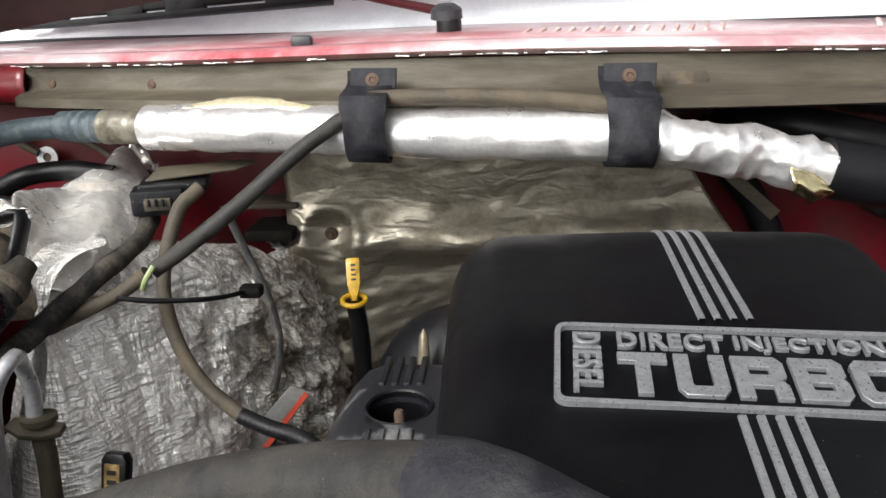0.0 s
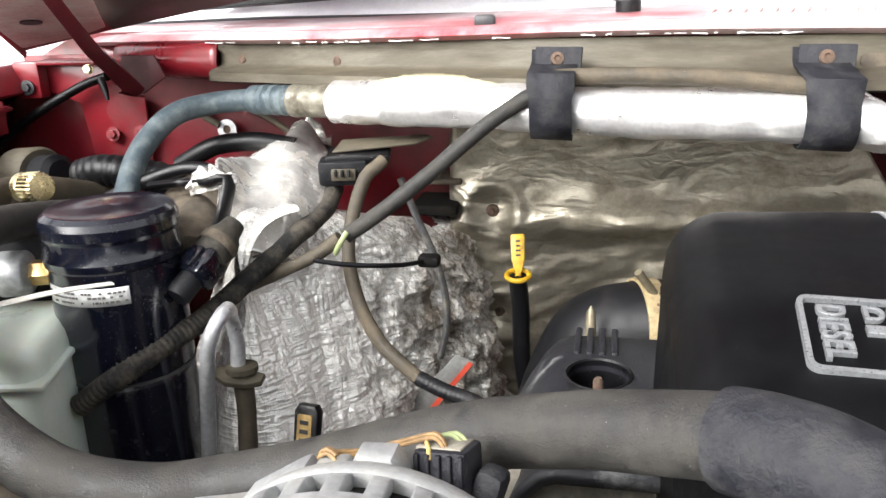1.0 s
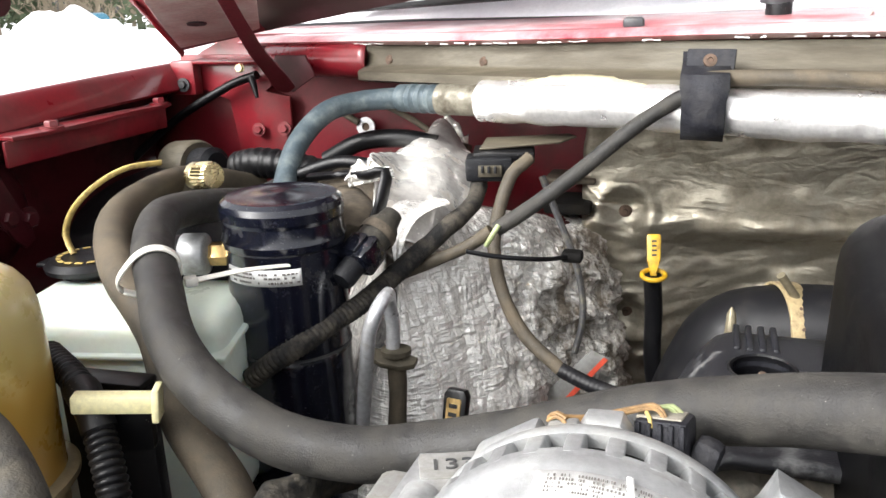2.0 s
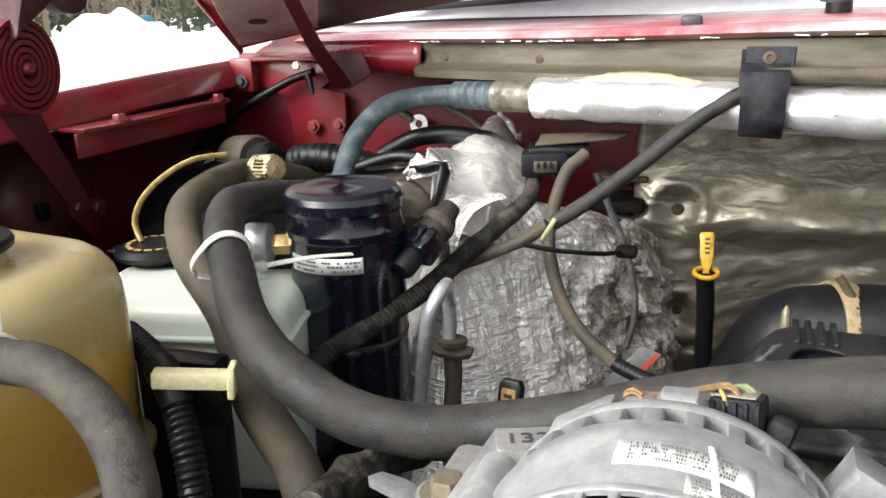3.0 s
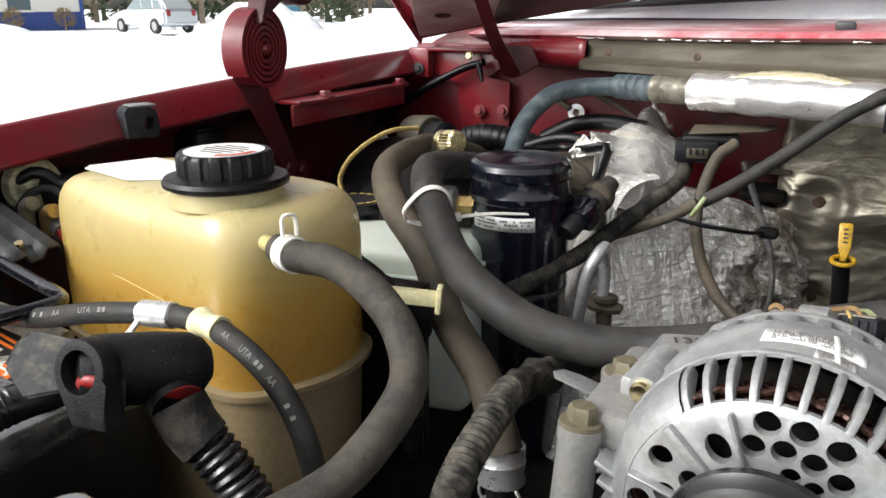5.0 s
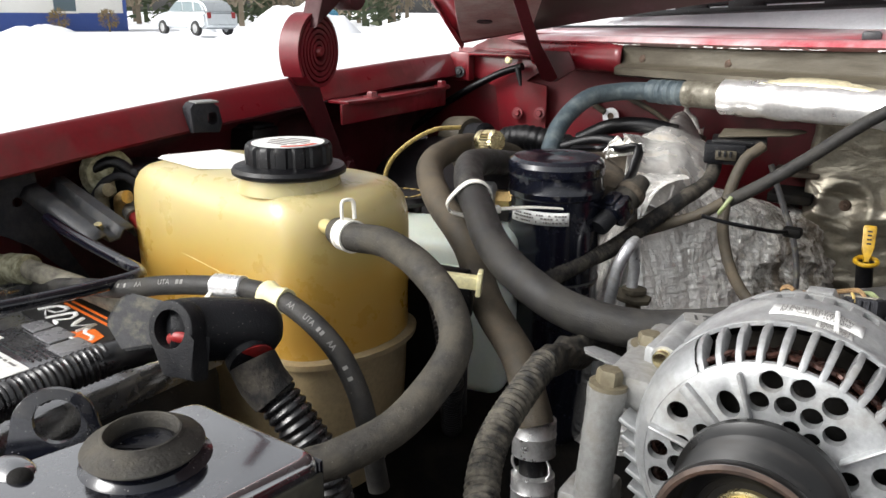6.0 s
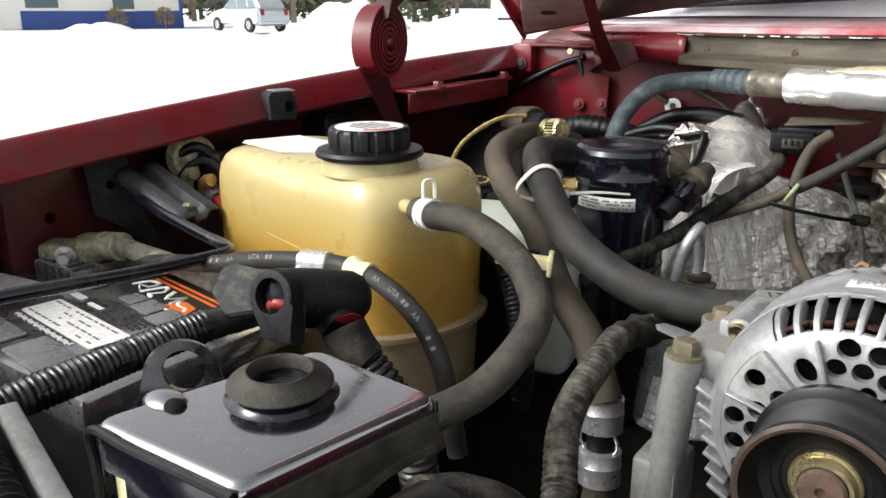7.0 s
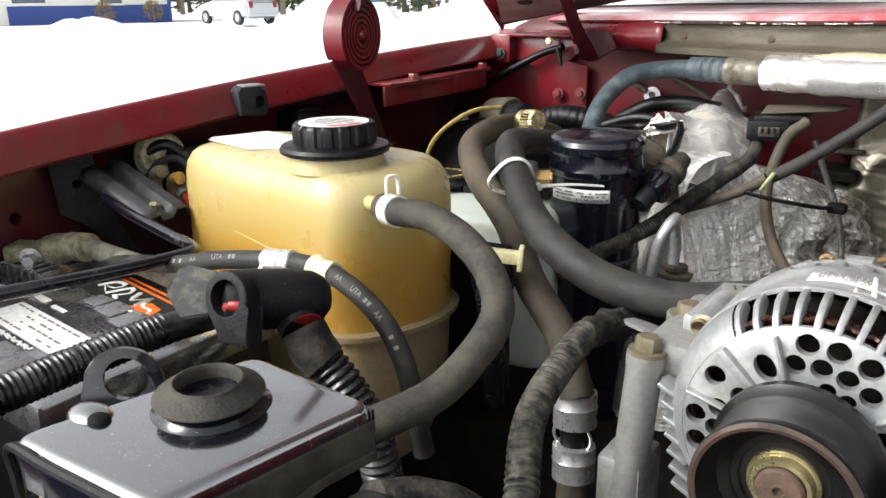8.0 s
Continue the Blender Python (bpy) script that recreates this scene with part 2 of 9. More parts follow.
GRIME = material("dusty_grime", (0.06, 0.048, 0.035), 0.85, dirt=(0.15, 0.12, 0.085), dirt_amount=0.45, dirt_scale=40, bump=0.7, bump_scale=220)
WORN_HOSE = material("worn_hose_rubber", (0.036, 0.0335, 0.029), 0.62, spec=0.3, dirt=(0.088, 0.078, 0.060), dirt_amount=0.48, dirt_scale=50, bump=0.4, bump_scale=800, grain=0.35, specks=0.7)
HANGER = material("hanger_rubber", (0.012, 0.0125, 0.017), 0.62, spec=0.3, dirt=(0.044, 0.043, 0.044), dirt_amount=0.42, dirt_scale=60, bump=0.6, bump_scale=500, grain=0.3)
DUSTY_SIDE = material("dusty_black_metal", (0.030, 0.029, 0.022), 0.6, spec=0.35, dirt=(0.078, 0.074, 0.054), dirt_amount=0.45, dirt_scale=50, grain=0.25)
CORRODED = material("corroded_terminal", (0.46, 0.45, 0.31), 0.6, metal=0.1, dirt=(0.13, 0.12, 0.065), dirt_amount=0.50, dirt_scale=110, bump=0.6, bump_scale=500)
LOOM = material("dusty_loom", (0.020, 0.019, 0.018), 0.6, spec=0.35, dirt=(0.165, 0.150, 0.120), dirt_amount=0.52, dirt_scale=120, bump=0.4, bump_scale=600)
BLACK_TAPE = material("black_tape", (0.013, 0.013, 0.013), 0.5, spec=0.35, dirt=(0.095, 0.084, 0.066), dirt_amount=0.50, dirt_scale=110, bump=1.0, bump_scale=260)
GREY_METAL = material("grey_bracket", (0.05, 0.052, 0.056), 0.45, metal=0.3, dirt=(0.12, 0.115, 0.10), dirt_amount=0.28, dirt_scale=30)
TAPE = material("cloth_tape", (0.016, 0.0155, 0.0155), 0.8, spec=0.25, dirt=(0.095, 0.083, 0.066), dirt_amount=0.48, dirt_scale=60, bump=0.8, bump_scale=320)


def foil_material(name, base, rough, dirt, dirt_amount, wrinkle, scale, stretch, strength=0.5, metal=0.6, soiled=None, dirt_scale=24):
    """Creased aluminium foil: metal with folded relief in two sizes and brown grime."""
    m = material(name, base, rough, metal=metal, dirt=dirt, dirt_amount=dirt_amount, dirt_scale=dirt_scale, rough_var=0.12, grain=0.1, stretch=(1, 1, 0.35) if soiled else (1, 1, 1))
    nt = m.node_tree
    n, l = nt.nodes, nt.links
    co = n.new("ShaderNodeTexCoord")
    mp = n.new("ShaderNodeMapping")
    mp.inputs["Scale"].default_value = stretch
    l.new(co.outputs["Object"], mp.inputs[0])
    warp = n.new("ShaderNodeTexNoise")
    warp.inputs["Scale"].default_value = scale * 0.5
    l.new(mp.outputs[0], warp.inputs["Vector"])
    mix = n.new("ShaderNodeVectorMath")
    mix.operation = "MULTIPLY_ADD"
    l.new(warp.outputs["Color"], mix.inputs[0])
    mix.inputs[1].default_value = (0.03, 0.03, 0.03)
    l.new(mp.outputs[0], mix.inputs[2])
    vo = n.new("ShaderNodeTexVoronoi")
    vo.feature = "DISTANCE_TO_EDGE"
    vo.inputs["Scale"].default_value = scale
    l.new(mix.outputs[0], vo.inputs["Vector"])
    no = n.new("ShaderNodeTexNoise")
    no.inputs["Scale"].default_value, no.inputs["Detail"].default_value = scale * 1.7, 3.0
    l.new(mix.outputs[0], no.inputs["Vector"])
    add = n.new("ShaderNodeMath")
    add.operation = "MULTIPLY_ADD"
    l.new(vo.outputs["Distance"], add.inputs[0])
    add.inputs[1].default_value = 1.2
    l.new(no.outputs["Fac"], add.inputs[2])
    if soiled:
        # drawn tight over the box: long upright streaks, crossed by fine ladder wrinkles
        total = None
        for st, sc, w in (((1, 1, 0.10), 150, 1.0), ((0.30, 0.30, 2.0), 120, 0.9), ((1, 1, 0.5), 60, 0.5)):
            mq = n.new("ShaderNodeMapping")
            mq.inputs["Scale"].default_value = st
            l.new(co.outputs["Object"], mq.inputs[0])
            nq = n.new("ShaderNodeTexNoise")
            nq.inputs["Scale"].default_value, nq.inputs["Detail"].default_value = sc, 2.0
            l.new(mq.outputs[0], nq.inputs["Vector"])
            ce = n.new("ShaderNodeMath")
            ce.operation = "SUBTRACT"
            l.new(nq.outputs["Fac"], ce.inputs[0])
            ce.inputs[1].default_value = 0.5
            ab = n.new("ShaderNodeMath")
            ab.operation = "ABSOLUTE"
            l.new(ce.outputs[0], ab.inputs[0])
            ws = n.new("ShaderNodeMath")
            ws.operation = "MULTIPLY_ADD"
            l.new(ab.outputs[0], ws.inputs[0])
            ws.inputs[1].default_value = w * 3.0
            ws.inputs[2].default_value = 0.0
            if total:
                l.new(total, ws.inputs[2])
            total = ws.outputs[0]
        add = ws
        # one end of the wrap is caked with brown grime
        sp = n.new("ShaderNodeSeparateXYZ")
        l.new(co.outputs["Object"], sp.inputs[0])
        gr = n.new("ShaderNodeMapRange")
        gr.inputs["From Min"].default_value, gr.inputs["From Max"].default_value = soiled[0], soiled[1]
        gr.inputs["To Max"].default_value = soiled[2]
        l.new(sp.outputs["X"], gr.inputs["Value"])
        ad = n.new("ShaderNodeMath")
        dst = n["dirt_mask"].inputs["Value"]
        l.new(dst.links[0].from_socket, ad.inputs[0])
        l.new(gr.outputs[0], ad.inputs[1])
        l.new(ad.outputs[0], dst)
    bp = n.new("ShaderNodeBump")
    bp.inputs["Strength"].default_value, bp.inputs["Distance"].default_value = strength, wrinkle
    l.new(add.outputs[0], bp.inputs["Height"])
    l.new(bp.outputs[0], n["Principled BSDF"].inputs["Normal"])
    return m


FOIL = foil_material("foil_wrap", (0.99, 0.97, 0.92), 0.20, (0.10, 0.068, 0.034), 0.08, 0.0020, 105, (1, 1, 0.28), 0.7, 0.38, (0.03, 0.10, 0.28), 60)
FOIL_SHEET = foil_material("foil_sheet", (0.97, 0.95, 0.90), 0.24, (0.45, 0.36, 0.22), 0.24, 0.0012, 60, (1, 1, 0.8), 0.4, 0.55)
FOIL_WALL = foil_material("foil_insulation", (0.36, 0.33, 0.265), 0.42, (0.13, 0.107, 0.07), 0.36, 0.0024, 60, (0.5, 0.5, 1.1), 0.5, 0.75)
FOIL_TUBE = foil_material("foil_sleeve", (0.92, 0.91, 0.90), 0.34, (0.55, 0.51, 0.43), 0.14, 0.0022, 45, (0.5, 1, 1), 0.4, 0.78)


def coolant_material():
    """Yellowed translucent tank: paler above the coolant's level, amber below it."""
    m = material("yellowed_tank", (0.80, 0.60, 0.26), 0.30, sub=0.30, grain=0.05, rough_var=0.06, coat=0.2)
    nt = m.node_tree
    n, l = nt.nodes, nt.links
    b = n["Principled BSDF"]
    co = n.new("ShaderNodeTexCoord")
    sp = n.new("ShaderNodeSeparateXYZ")
    l.new(co.outputs["Object"], sp.inputs[0])
    no = n.new("ShaderNodeTexNoise")
    no.inputs["Scale"].default_value = 9
    l.new(co.outputs["Object"], no.inputs["Vector"])
    ma = n.new("ShaderNodeMath")
    ma.operation = "MULTIPLY_ADD"
    l.new(no.outputs["Fac"], ma.inputs[0])
    ma.inputs[1].default_value = 0.05
    l.new(sp.outputs["Z"], ma.inputs[2])
    r = n.new("ShaderNodeValToRGB")
    mr = n.new("ShaderNodeMapRange")
    mr.inputs["From Min"].default_value, mr.inputs["From Max"].default_value = 0.09, 0.26
    l.new(ma.outputs[0], mr.inputs["Value"])
    l.new(mr.outputs[0], r.inputs[0])
    e = r.color_ramp.elements
    e[0].position, e[0].color = 0.0, (0.28, 0.13, 0.015, 1)
    e[1].position, e[1].color = 1.0, (0.52, 0.44, 0.215, 1)
    for p, c in ((0.35, (0.425, 0.24, 0.046, 1)), (0.66, (0.47, 0.285, 0.058, 1)), (0.80, (0.475, 0.355, 0.115, 1))):
        k = e.new(p)
        k.color = c
    l.new(r.outputs[0], b.inputs["Base Color"])
    b.inputs["Subsurface Radius"].default_value = (0.03, 0.018, 0.006)
    return m


TANK = coolant_material()
# Browner tank plastic: the shade low on the tank is put into the colour
TANK_LOW = material("shaded_lower_tank", (0.28, 0.215, 0.12), 0.4, dirt=(0.20, 0.16, 0.10), dirt_amount=0.35, dirt_scale=18, sub=0.15)


def snow_material():
    return material("snow", (0.86, 0.87, 0.90), 0.8, dirt=(0.72, 0.73, 0.76), dirt_amount=0.25, dirt_scale=0.4, grain=0.03, grain_scale=3, bump=0.0)


SNOW = snow_material()


def glass_material():
    """Windscreen coloured bluish white, with uneven greyer blotches."""
    return material("white_windscreen", (0.90, 0.93, 0.97), 0.4, dirt=(0.62, 0.66, 0.72), dirt_amount=0.35, dirt_scale=5, grain=0.05, coat=0.2)


GLASS = glass_material()


# ---- mesh helpers ----
def smooth(bm, angle=40):
    for f in bm.faces:
        f.smooth = True
    lim = radians(angle)
    for e in bm.edges:
        if len(e.link_faces) == 2 and e.calc_face_angle(0) > lim:
            e.smooth = False


def part(name, bm, mat, parent=None, label="", angle=40):
    """Links a bmesh as one mesh object, under a thing or a part if given."""
    bm.normal_update()
    smooth(bm, angle)
    me = bpy.data.meshes.new(name)
    bm.to_mesh(me)
    bm.free()
    me.materials.append(mat)
    ob = new(name, me)
    if parent:
        up = parent
        base = Vector((0, 0, 0))
        while up:
            base += up.location
            up = up.parent
        me.transform(Matrix.Translation(-base))
        ob.parent = parent
    if label:
        ob["label"] = label
    return ob


def thing(name, at, label, category, group="", kind=""):
    """An empty at a thing's base, that parents its parts."""
    ob = new(name)
    ob.location = at
    ob.empty_display_size = 0.02
    return tagged(ob, label, category, group, kind)


def box(bm, c, s, bevel=0.0, m=None, seg=2):
    r = bmesh.ops.create_cube(bm, size=1.0)
    vs = r["verts"]
    bmesh.ops.scale(bm, vec=s, verts=vs)
    if bevel:
        es = list({e for v in vs for e in v.link_edges})
        r = bmesh.ops.bevel(bm, geom=es, offset=bevel, segments=seg, affect="EDGES", profile=0.5)
        vs = list({v for f in r["faces"] for v in f.verts} | {v for v in vs if v.is_valid})
    mat = Matrix.Translation(c) @ (m if m else Matrix())
    bmesh.ops.transform(bm, matrix=mat, verts=vs)
    return vs


def frame_of(d, up=None):
    """A turn whose z runs along d."""
    return Vector(d).to_track_quat("Z", "Y").to_matrix().to_4x4()


def lathe(bm, profile, origin, axis, seg=32, caps=True):
    """Turns (radius, height) pairs about an axis through origin."""
    m = Matrix.Translation(origin) @ frame_of(axis)
    rings = []
    for r, h in profile:
        rings.append([bm.verts.new(m @ Vector((r * math.cos(2 * math.pi * i / seg), r * math.sin(2 * math.pi * i / seg), h))) for i in range(seg)])
    for a, b in zip(rings, rings[1:]):
        for i in range(seg):
            j = (i + 1) % seg
            bm.faces.new((a[i], a[j], b[j], b[i]))
    if caps:
        bm.faces.new(rings[0][::-1])
        bm.faces.new(rings[-1])
    return bm


def catmull(pts, step=0.006):
    p = [Vector(q) for q in pts]
    p = [2 * p[0] - p[1]] + p + [2 * p[-1] - p[-2]]
    out = []
    for i in range(1, len(p) - 2):
        n = max(2, int((p[i + 1] - p[i]).length / step))
        for k in range(n):
            t = k / n
            a, b, c, d = p[i - 1], p[i], p[i + 1], p[i + 2]
            out.append(0.5 * ((2 * b) + (c - a) * t + (2 * a - 5 * b + 4 * c - d) * t * t + (3 * b - a - 3 * c + d) * t ** 3))
    out.append(p[-2])
    return out


def tube(bm, pts, radius, seg=14, step=0.006, straight=False, ridge=0.0, pitch=0.004, wobble=0.0, squash=1.0):
    """A hose along pts; ridge makes it corrugated, wobble uneven. radius may be a function of the share of the way."""
    line = [Vector(q) for q in pts] if straight else catmull(pts, pitch / 4 if ridge else step)
    n = len(line)
    up = Vector((0.13, 0.21, 0.97))
    rings, s, prev = [], 0.0, None
    for i, q in enumerate(line):
        d = (line[min(i + 1, n - 1)] - line[max(i - 1, 0)]).normalized()
        side = d.cross(up)
        if prev is not None:
            side = prev - d * prev.dot(d)
        side.normalize()
        prev = side
        nrm = side.cross(d)
        if i:
            s += (q - line[i - 1]).length
        r = radius(i / max(1, n - 1)) if callable(radius) else radius
        if ridge:
            r *= 1 - ridge * (0.5 + 0.5 * math.cos(2 * math.pi * s / pitch)) ** 2
        ring = []
        for k in range(seg):
            a = 2 * math.pi * k / seg
            rr = r
            if wobble:
                rr *= 1 + wobble * noise.noise(q * 60 + Vector((math.cos(a), math.sin(a), 0)) * 1.2)
            ring.append(bm.verts.new(q + side * (rr * math.cos(a)) + nrm * (rr * squash * math.sin(a))))
        rings.append(ring)
    for a, b in zip(rings, rings[1:]):
        for k in range(seg):
            j = (k + 1) % seg
            bm.faces.new((a[k], b[k], b[j], a[j]))
    bm.faces.new(rings[0])
    bm.faces.new(rings[-1][::-1])
    return bm


def prism(bm, outline, thick, m=None, bevel=0.0):
    """A plate: an outline in the xy plane, drawn up by thick along z."""
    m = m or Matrix()
    lo = [bm.verts.new(m @ Vector((x, y, 0))) for x, y in outline]
    hi = [bm.verts.new(m @ Vector((x, y, thick))) for x, y in outline]
    n = len(outline)
    fs = [bm.faces.new(lo[::-1]), bm.faces.new(hi)]
    for i in range(n):
        j = (i + 1) % n
        fs.append(bm.faces.new((lo[i], lo[j], hi[j], hi[i])))
    if bevel:
        es = list({e for f in fs[:2] for e in f.edges})
        bmesh.ops.bevel(bm, geom=es, offset=bevel, segments=2, affect="EDGES", profile=0.5)
    return bm


def rounded(w, h, r, seg=5, cx=0.0, cy=0.0):
    out = []
    for sx, sy, a0 in ((1, 1, 0), (-1, 1, 90), (-1, -1, 180), (1, -1, 270)):
        for i in range(seg + 1):
            a = radians(a0 + 90 * i / seg)
            out.append((cx + sx * (w / 2 - r) + r * math.cos(a), cy + sy * (h / 2 - r) + r * math.sin(a)))
    return out


def sweep(bm, profiles):
    """Joins rows of points to a sheet."""
    rows = [[bm.verts.new(p) for p in row] for row in profiles]
    for a, b in zip(rows, rows[1:]):
        for i in range(len(a) - 1):
            bm.faces.new((a[i], a[i + 1], b[i + 1], b[i]))
    return rows


def thicken(ob, t, offset=-1.0):
    md = ob.modifiers.new("thickness", "SOLIDIFY")
    md.thickness, md.offset = t, offset
    return ob


def baked(ob):
    """Applies an object's modifiers to its mesh."""
    deps = bpy.context.evaluated_depsgraph_get()
    me = bpy.data.meshes.new_from_object(ob.evaluated_get(deps))
    ob.modifiers.clear()
    old = ob.data
    ob.data = me
    bpy.data.meshes.remove(old)
    return ob


def pierce(ob, cutter_bm):
    """Cuts the cutter's shape out of ob."""
    me = bpy.data.meshes.new("cutter")
    bmesh.ops.recalc_face_normals(cutter_bm, faces=cutter_bm.faces)
    cutter_bm.to_mesh(me)
    cutter_bm.free()
    c = new("cutter", me)
    up, base = ob, Vector((0, 0, 0))
    while up:
        base += up.location
        up = up.parent
    me.transform(Matrix.Translation(-base))
    c.location = base
    md = ob.modifiers.new("holes", "BOOLEAN")
    md.operation, md.object, md.solver = "DIFFERENCE", c, "EXACT"
    bpy.context.view_layer.update()
    baked(ob)
    bpy.data.objects.remove(c)
    bpy.data.meshes.remove(me)
    return ob


def words(name, text, size, depth, mat, parent, m, width=None, bevel=0.0, label="", space=1.0):
    """Raised lettering in the built-in font, its lower left corner at m."""
    cu = bpy.data.curves.new("lettering", "FONT")
    cu.body, cu.size, cu.extrude, cu.bevel_depth, cu.space_character = text, size, depth, bevel, space
    tmp = new("lettering", cu)
    bpy.context.view_layer.update()
    me = bpy.data.meshes.new_from_object(tmp.evaluated_get(bpy.context.evaluated_depsgraph_get()))
    bpy.data.objects.remove(tmp)
    xs = [v.co.x for v in me.vertices]
    ys = [v.co.y for v in me.vertices]
    me.transform(Matrix.Translation((-min(xs), -min(ys), 0)))
    if width:
        me.transform(Matrix.Diagonal((width / (max(xs) - min(xs)), size / (max(ys) - min(ys)), 1, 1)))
    me.transform(m)
    bm = bmesh.new()
    bm.from_mesh(me)
    bpy.data.meshes.remove(me)
    return part(name, bm, mat, parent, label)


def block_word(name, letters, size, depth, mat, parent, m, cell, gap, bevel):
    """Broad squared capitals: each letter is an outline with its counters, in units of its height."""
    x0 = 0.0
    cu = bpy.data.curves.new("outlines", "CURVE")
    cu.dimensions, cu.fill_mode, cu.extrude, cu.bevel_depth = "2D", "BOTH", depth, bevel
    for outlines in letters:
        for pts in outlines:
            sp = cu.splines.new("POLY")
            sp.points.add(len(pts) - 1)
            for k, (x, y) in enumerate(pts):
                sp.points[k].co = (x0 + x * cell, y * size, 0, 1)
            sp.use_cyclic_u = True
        x0 += cell + gap
    tmp = new("outlines", cu)
    bpy.context.view_layer.update()
    me = bpy.data.meshes.new_from_object(tmp.evaluated_get(bpy.context.evaluated_depsgraph_get()))
    bpy.data.objects.remove(tmp)
    me.transform(m)
    bm = bmesh.new()
    bm.from_mesh(me)
    bpy.data.meshes.remove(me)
    return part(name, bm, mat, parent)


def hexhead(bm, c, axis, r, h, washer=0.0):
    lathe(bm, [(r, 0), (r, h * 0.8), (r * 0.86, h)], c, axis, 6)
    if washer:
        lathe(bm, [(washer, -0.0005), (washer, h * 0.22), (r, h * 0.24)], c, axis, 20)
    return bm


def basis(o, x, y):
    """A pose with its x and y along the given ways."""
    x = Vector(x).normalized()
    z = x.cross(Vector(y)).normalized()
    y = z.cross(x)
    m = Matrix((x, y, z)).transposed().to_4x4()
    m.translation = o
    return m

# ---- the large structure: ground, body panels round the engine bay ----
def build_ground():
    bm = bmesh.new()
    bmesh.ops.create_grid(bm, x_segments=60, y_segments=60, size=450)
    for v in bm.verts:
        d = v.co.length
        v.co.z = 0.0 if d < 20 else 0.12 * noise.noise(v.co * 0.06)
    tagged(part("ground", bm, SNOW), "wide snow-covered yard under an overcast sky", "ground", kind="structure")


def fender_top(y):
    u = y - 0.027
    return 1.341 + 0.089 * u - 0.04 * u * abs(u)


def build_fender():
    t = thing("fender", (-0.74, 0.2, 1.30), "dark red painted front fender with a turned-in flange", "fender", kind="structure")
    prof = [(-0.98, -1.0), (-0.99, -0.55), (-0.965, -0.25), (-0.90, -0.085), (-0.82, -0.028), (-0.765, -0.008), (-0.745, -0.001), (-0.741, 0.0),
            (-0.738, -0.002), (-0.732, -0.012), (-0.724, -0.026), (-0.722, -0.030), (-0.724, -0.033), (-0.735, -0.035), (-0.765, -0.036)]
    rows = []
    for i in range(60):
        y = -0.75 + 1.62 * i / 59
        jag = 0.0012 * noise.noise(Vector((0, y * 25, 3)))
        rows.append([(x + 0.002 * noise.noise(Vector((y * 3, x * 4, 0))), y, fender_top(y) + dz + (jag if -0.04 < dz < -0.025 else 0)) for x, dz in prof])
    bm = bmesh.new()
    sweep(bm, rows)
    thicken(part("panel", bm, RED, t, angle=60), 0.0012)
    # inner apron
    bm = bmesh.new()
    rows = []
    for i in range(40):
        y = -0.75 + 1.60 * i / 39
        bulge = 0.02 * math.exp(-((y - 0.58) / 0.12) ** 2)
        rows.append([(-0.765, y, fender_top(y) - 0.038), (-0.785, y, fender_top(y) - 0.055), (-0.805 + bulge, y, 1.24), (-0.80 + bulge * 2, y, 1.18), (-0.82, y, 1.05), (-0.80, y, 0.55)])
    sweep(bm, rows)
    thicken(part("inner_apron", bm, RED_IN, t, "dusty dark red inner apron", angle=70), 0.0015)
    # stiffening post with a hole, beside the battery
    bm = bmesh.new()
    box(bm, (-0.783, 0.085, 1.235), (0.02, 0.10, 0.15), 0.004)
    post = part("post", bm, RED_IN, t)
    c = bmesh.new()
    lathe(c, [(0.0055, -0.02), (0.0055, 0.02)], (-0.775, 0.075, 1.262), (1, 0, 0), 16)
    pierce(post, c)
    # swelled tower under the hinge, with a black block for its square hole's dark
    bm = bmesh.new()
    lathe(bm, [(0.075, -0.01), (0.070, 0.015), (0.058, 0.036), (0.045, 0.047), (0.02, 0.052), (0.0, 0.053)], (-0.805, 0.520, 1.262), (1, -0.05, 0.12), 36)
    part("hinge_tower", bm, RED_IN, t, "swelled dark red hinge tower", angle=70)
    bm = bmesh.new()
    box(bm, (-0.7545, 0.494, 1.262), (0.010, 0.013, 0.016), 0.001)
    part("hole_shade_block", bm, ENGINE, t, "black block painting a square hole's dark")
    # hinge rail with two bolts
    bm = bmesh.new()
    outline = [(-0.722, 0.50), (-0.690, 0.50), (-0.684, 0.54), (-0.690, 0.60), (-0.702, 0.68), (-0.700, 0.735), (-0.708, 0.756), (-0.724, 0.758)]
    prism(bm, [(x, y) for x, y in outline], 0.004, Matrix.Translation((0, 0, 1.340)), 0.001)
    part("hinge_rail", bm, RED, t)
    bm = bmesh.new()
    box(bm, (-0.704, 0.62, 1.328), (0.004, 0.25, 0.024), 0.0015, pose(0, 0, 0, 0, 0, 3))
    part("rail_web", bm, RED, t)
    for x, y in ((-0.711, 0.737), (-0.695, 0.553)):
        bm = bmesh.new()
        hexhead(bm, (x, y, 1.3445), (0, 0, 1), 0.007, 0.007, 0.011)
        part("bolt", bm, RED, t)
    t = thing("apron_relay", (-0.785, 0.43, 1.29), "small black relay block on the inner apron", "relay")
    bm = bmesh.new()
    box(bm, (-0.770, 0.424, 1.302), (0.040, 0.042, 0.030), 0.003)
    part("block", bm, BLACK, t)
    bm = bmesh.new()
    box(bm, (-0.768, 0.424, 1.3185), (0.030, 0.034, 0.004), 0.0012)
    part("lid", bm, STRAP, t)


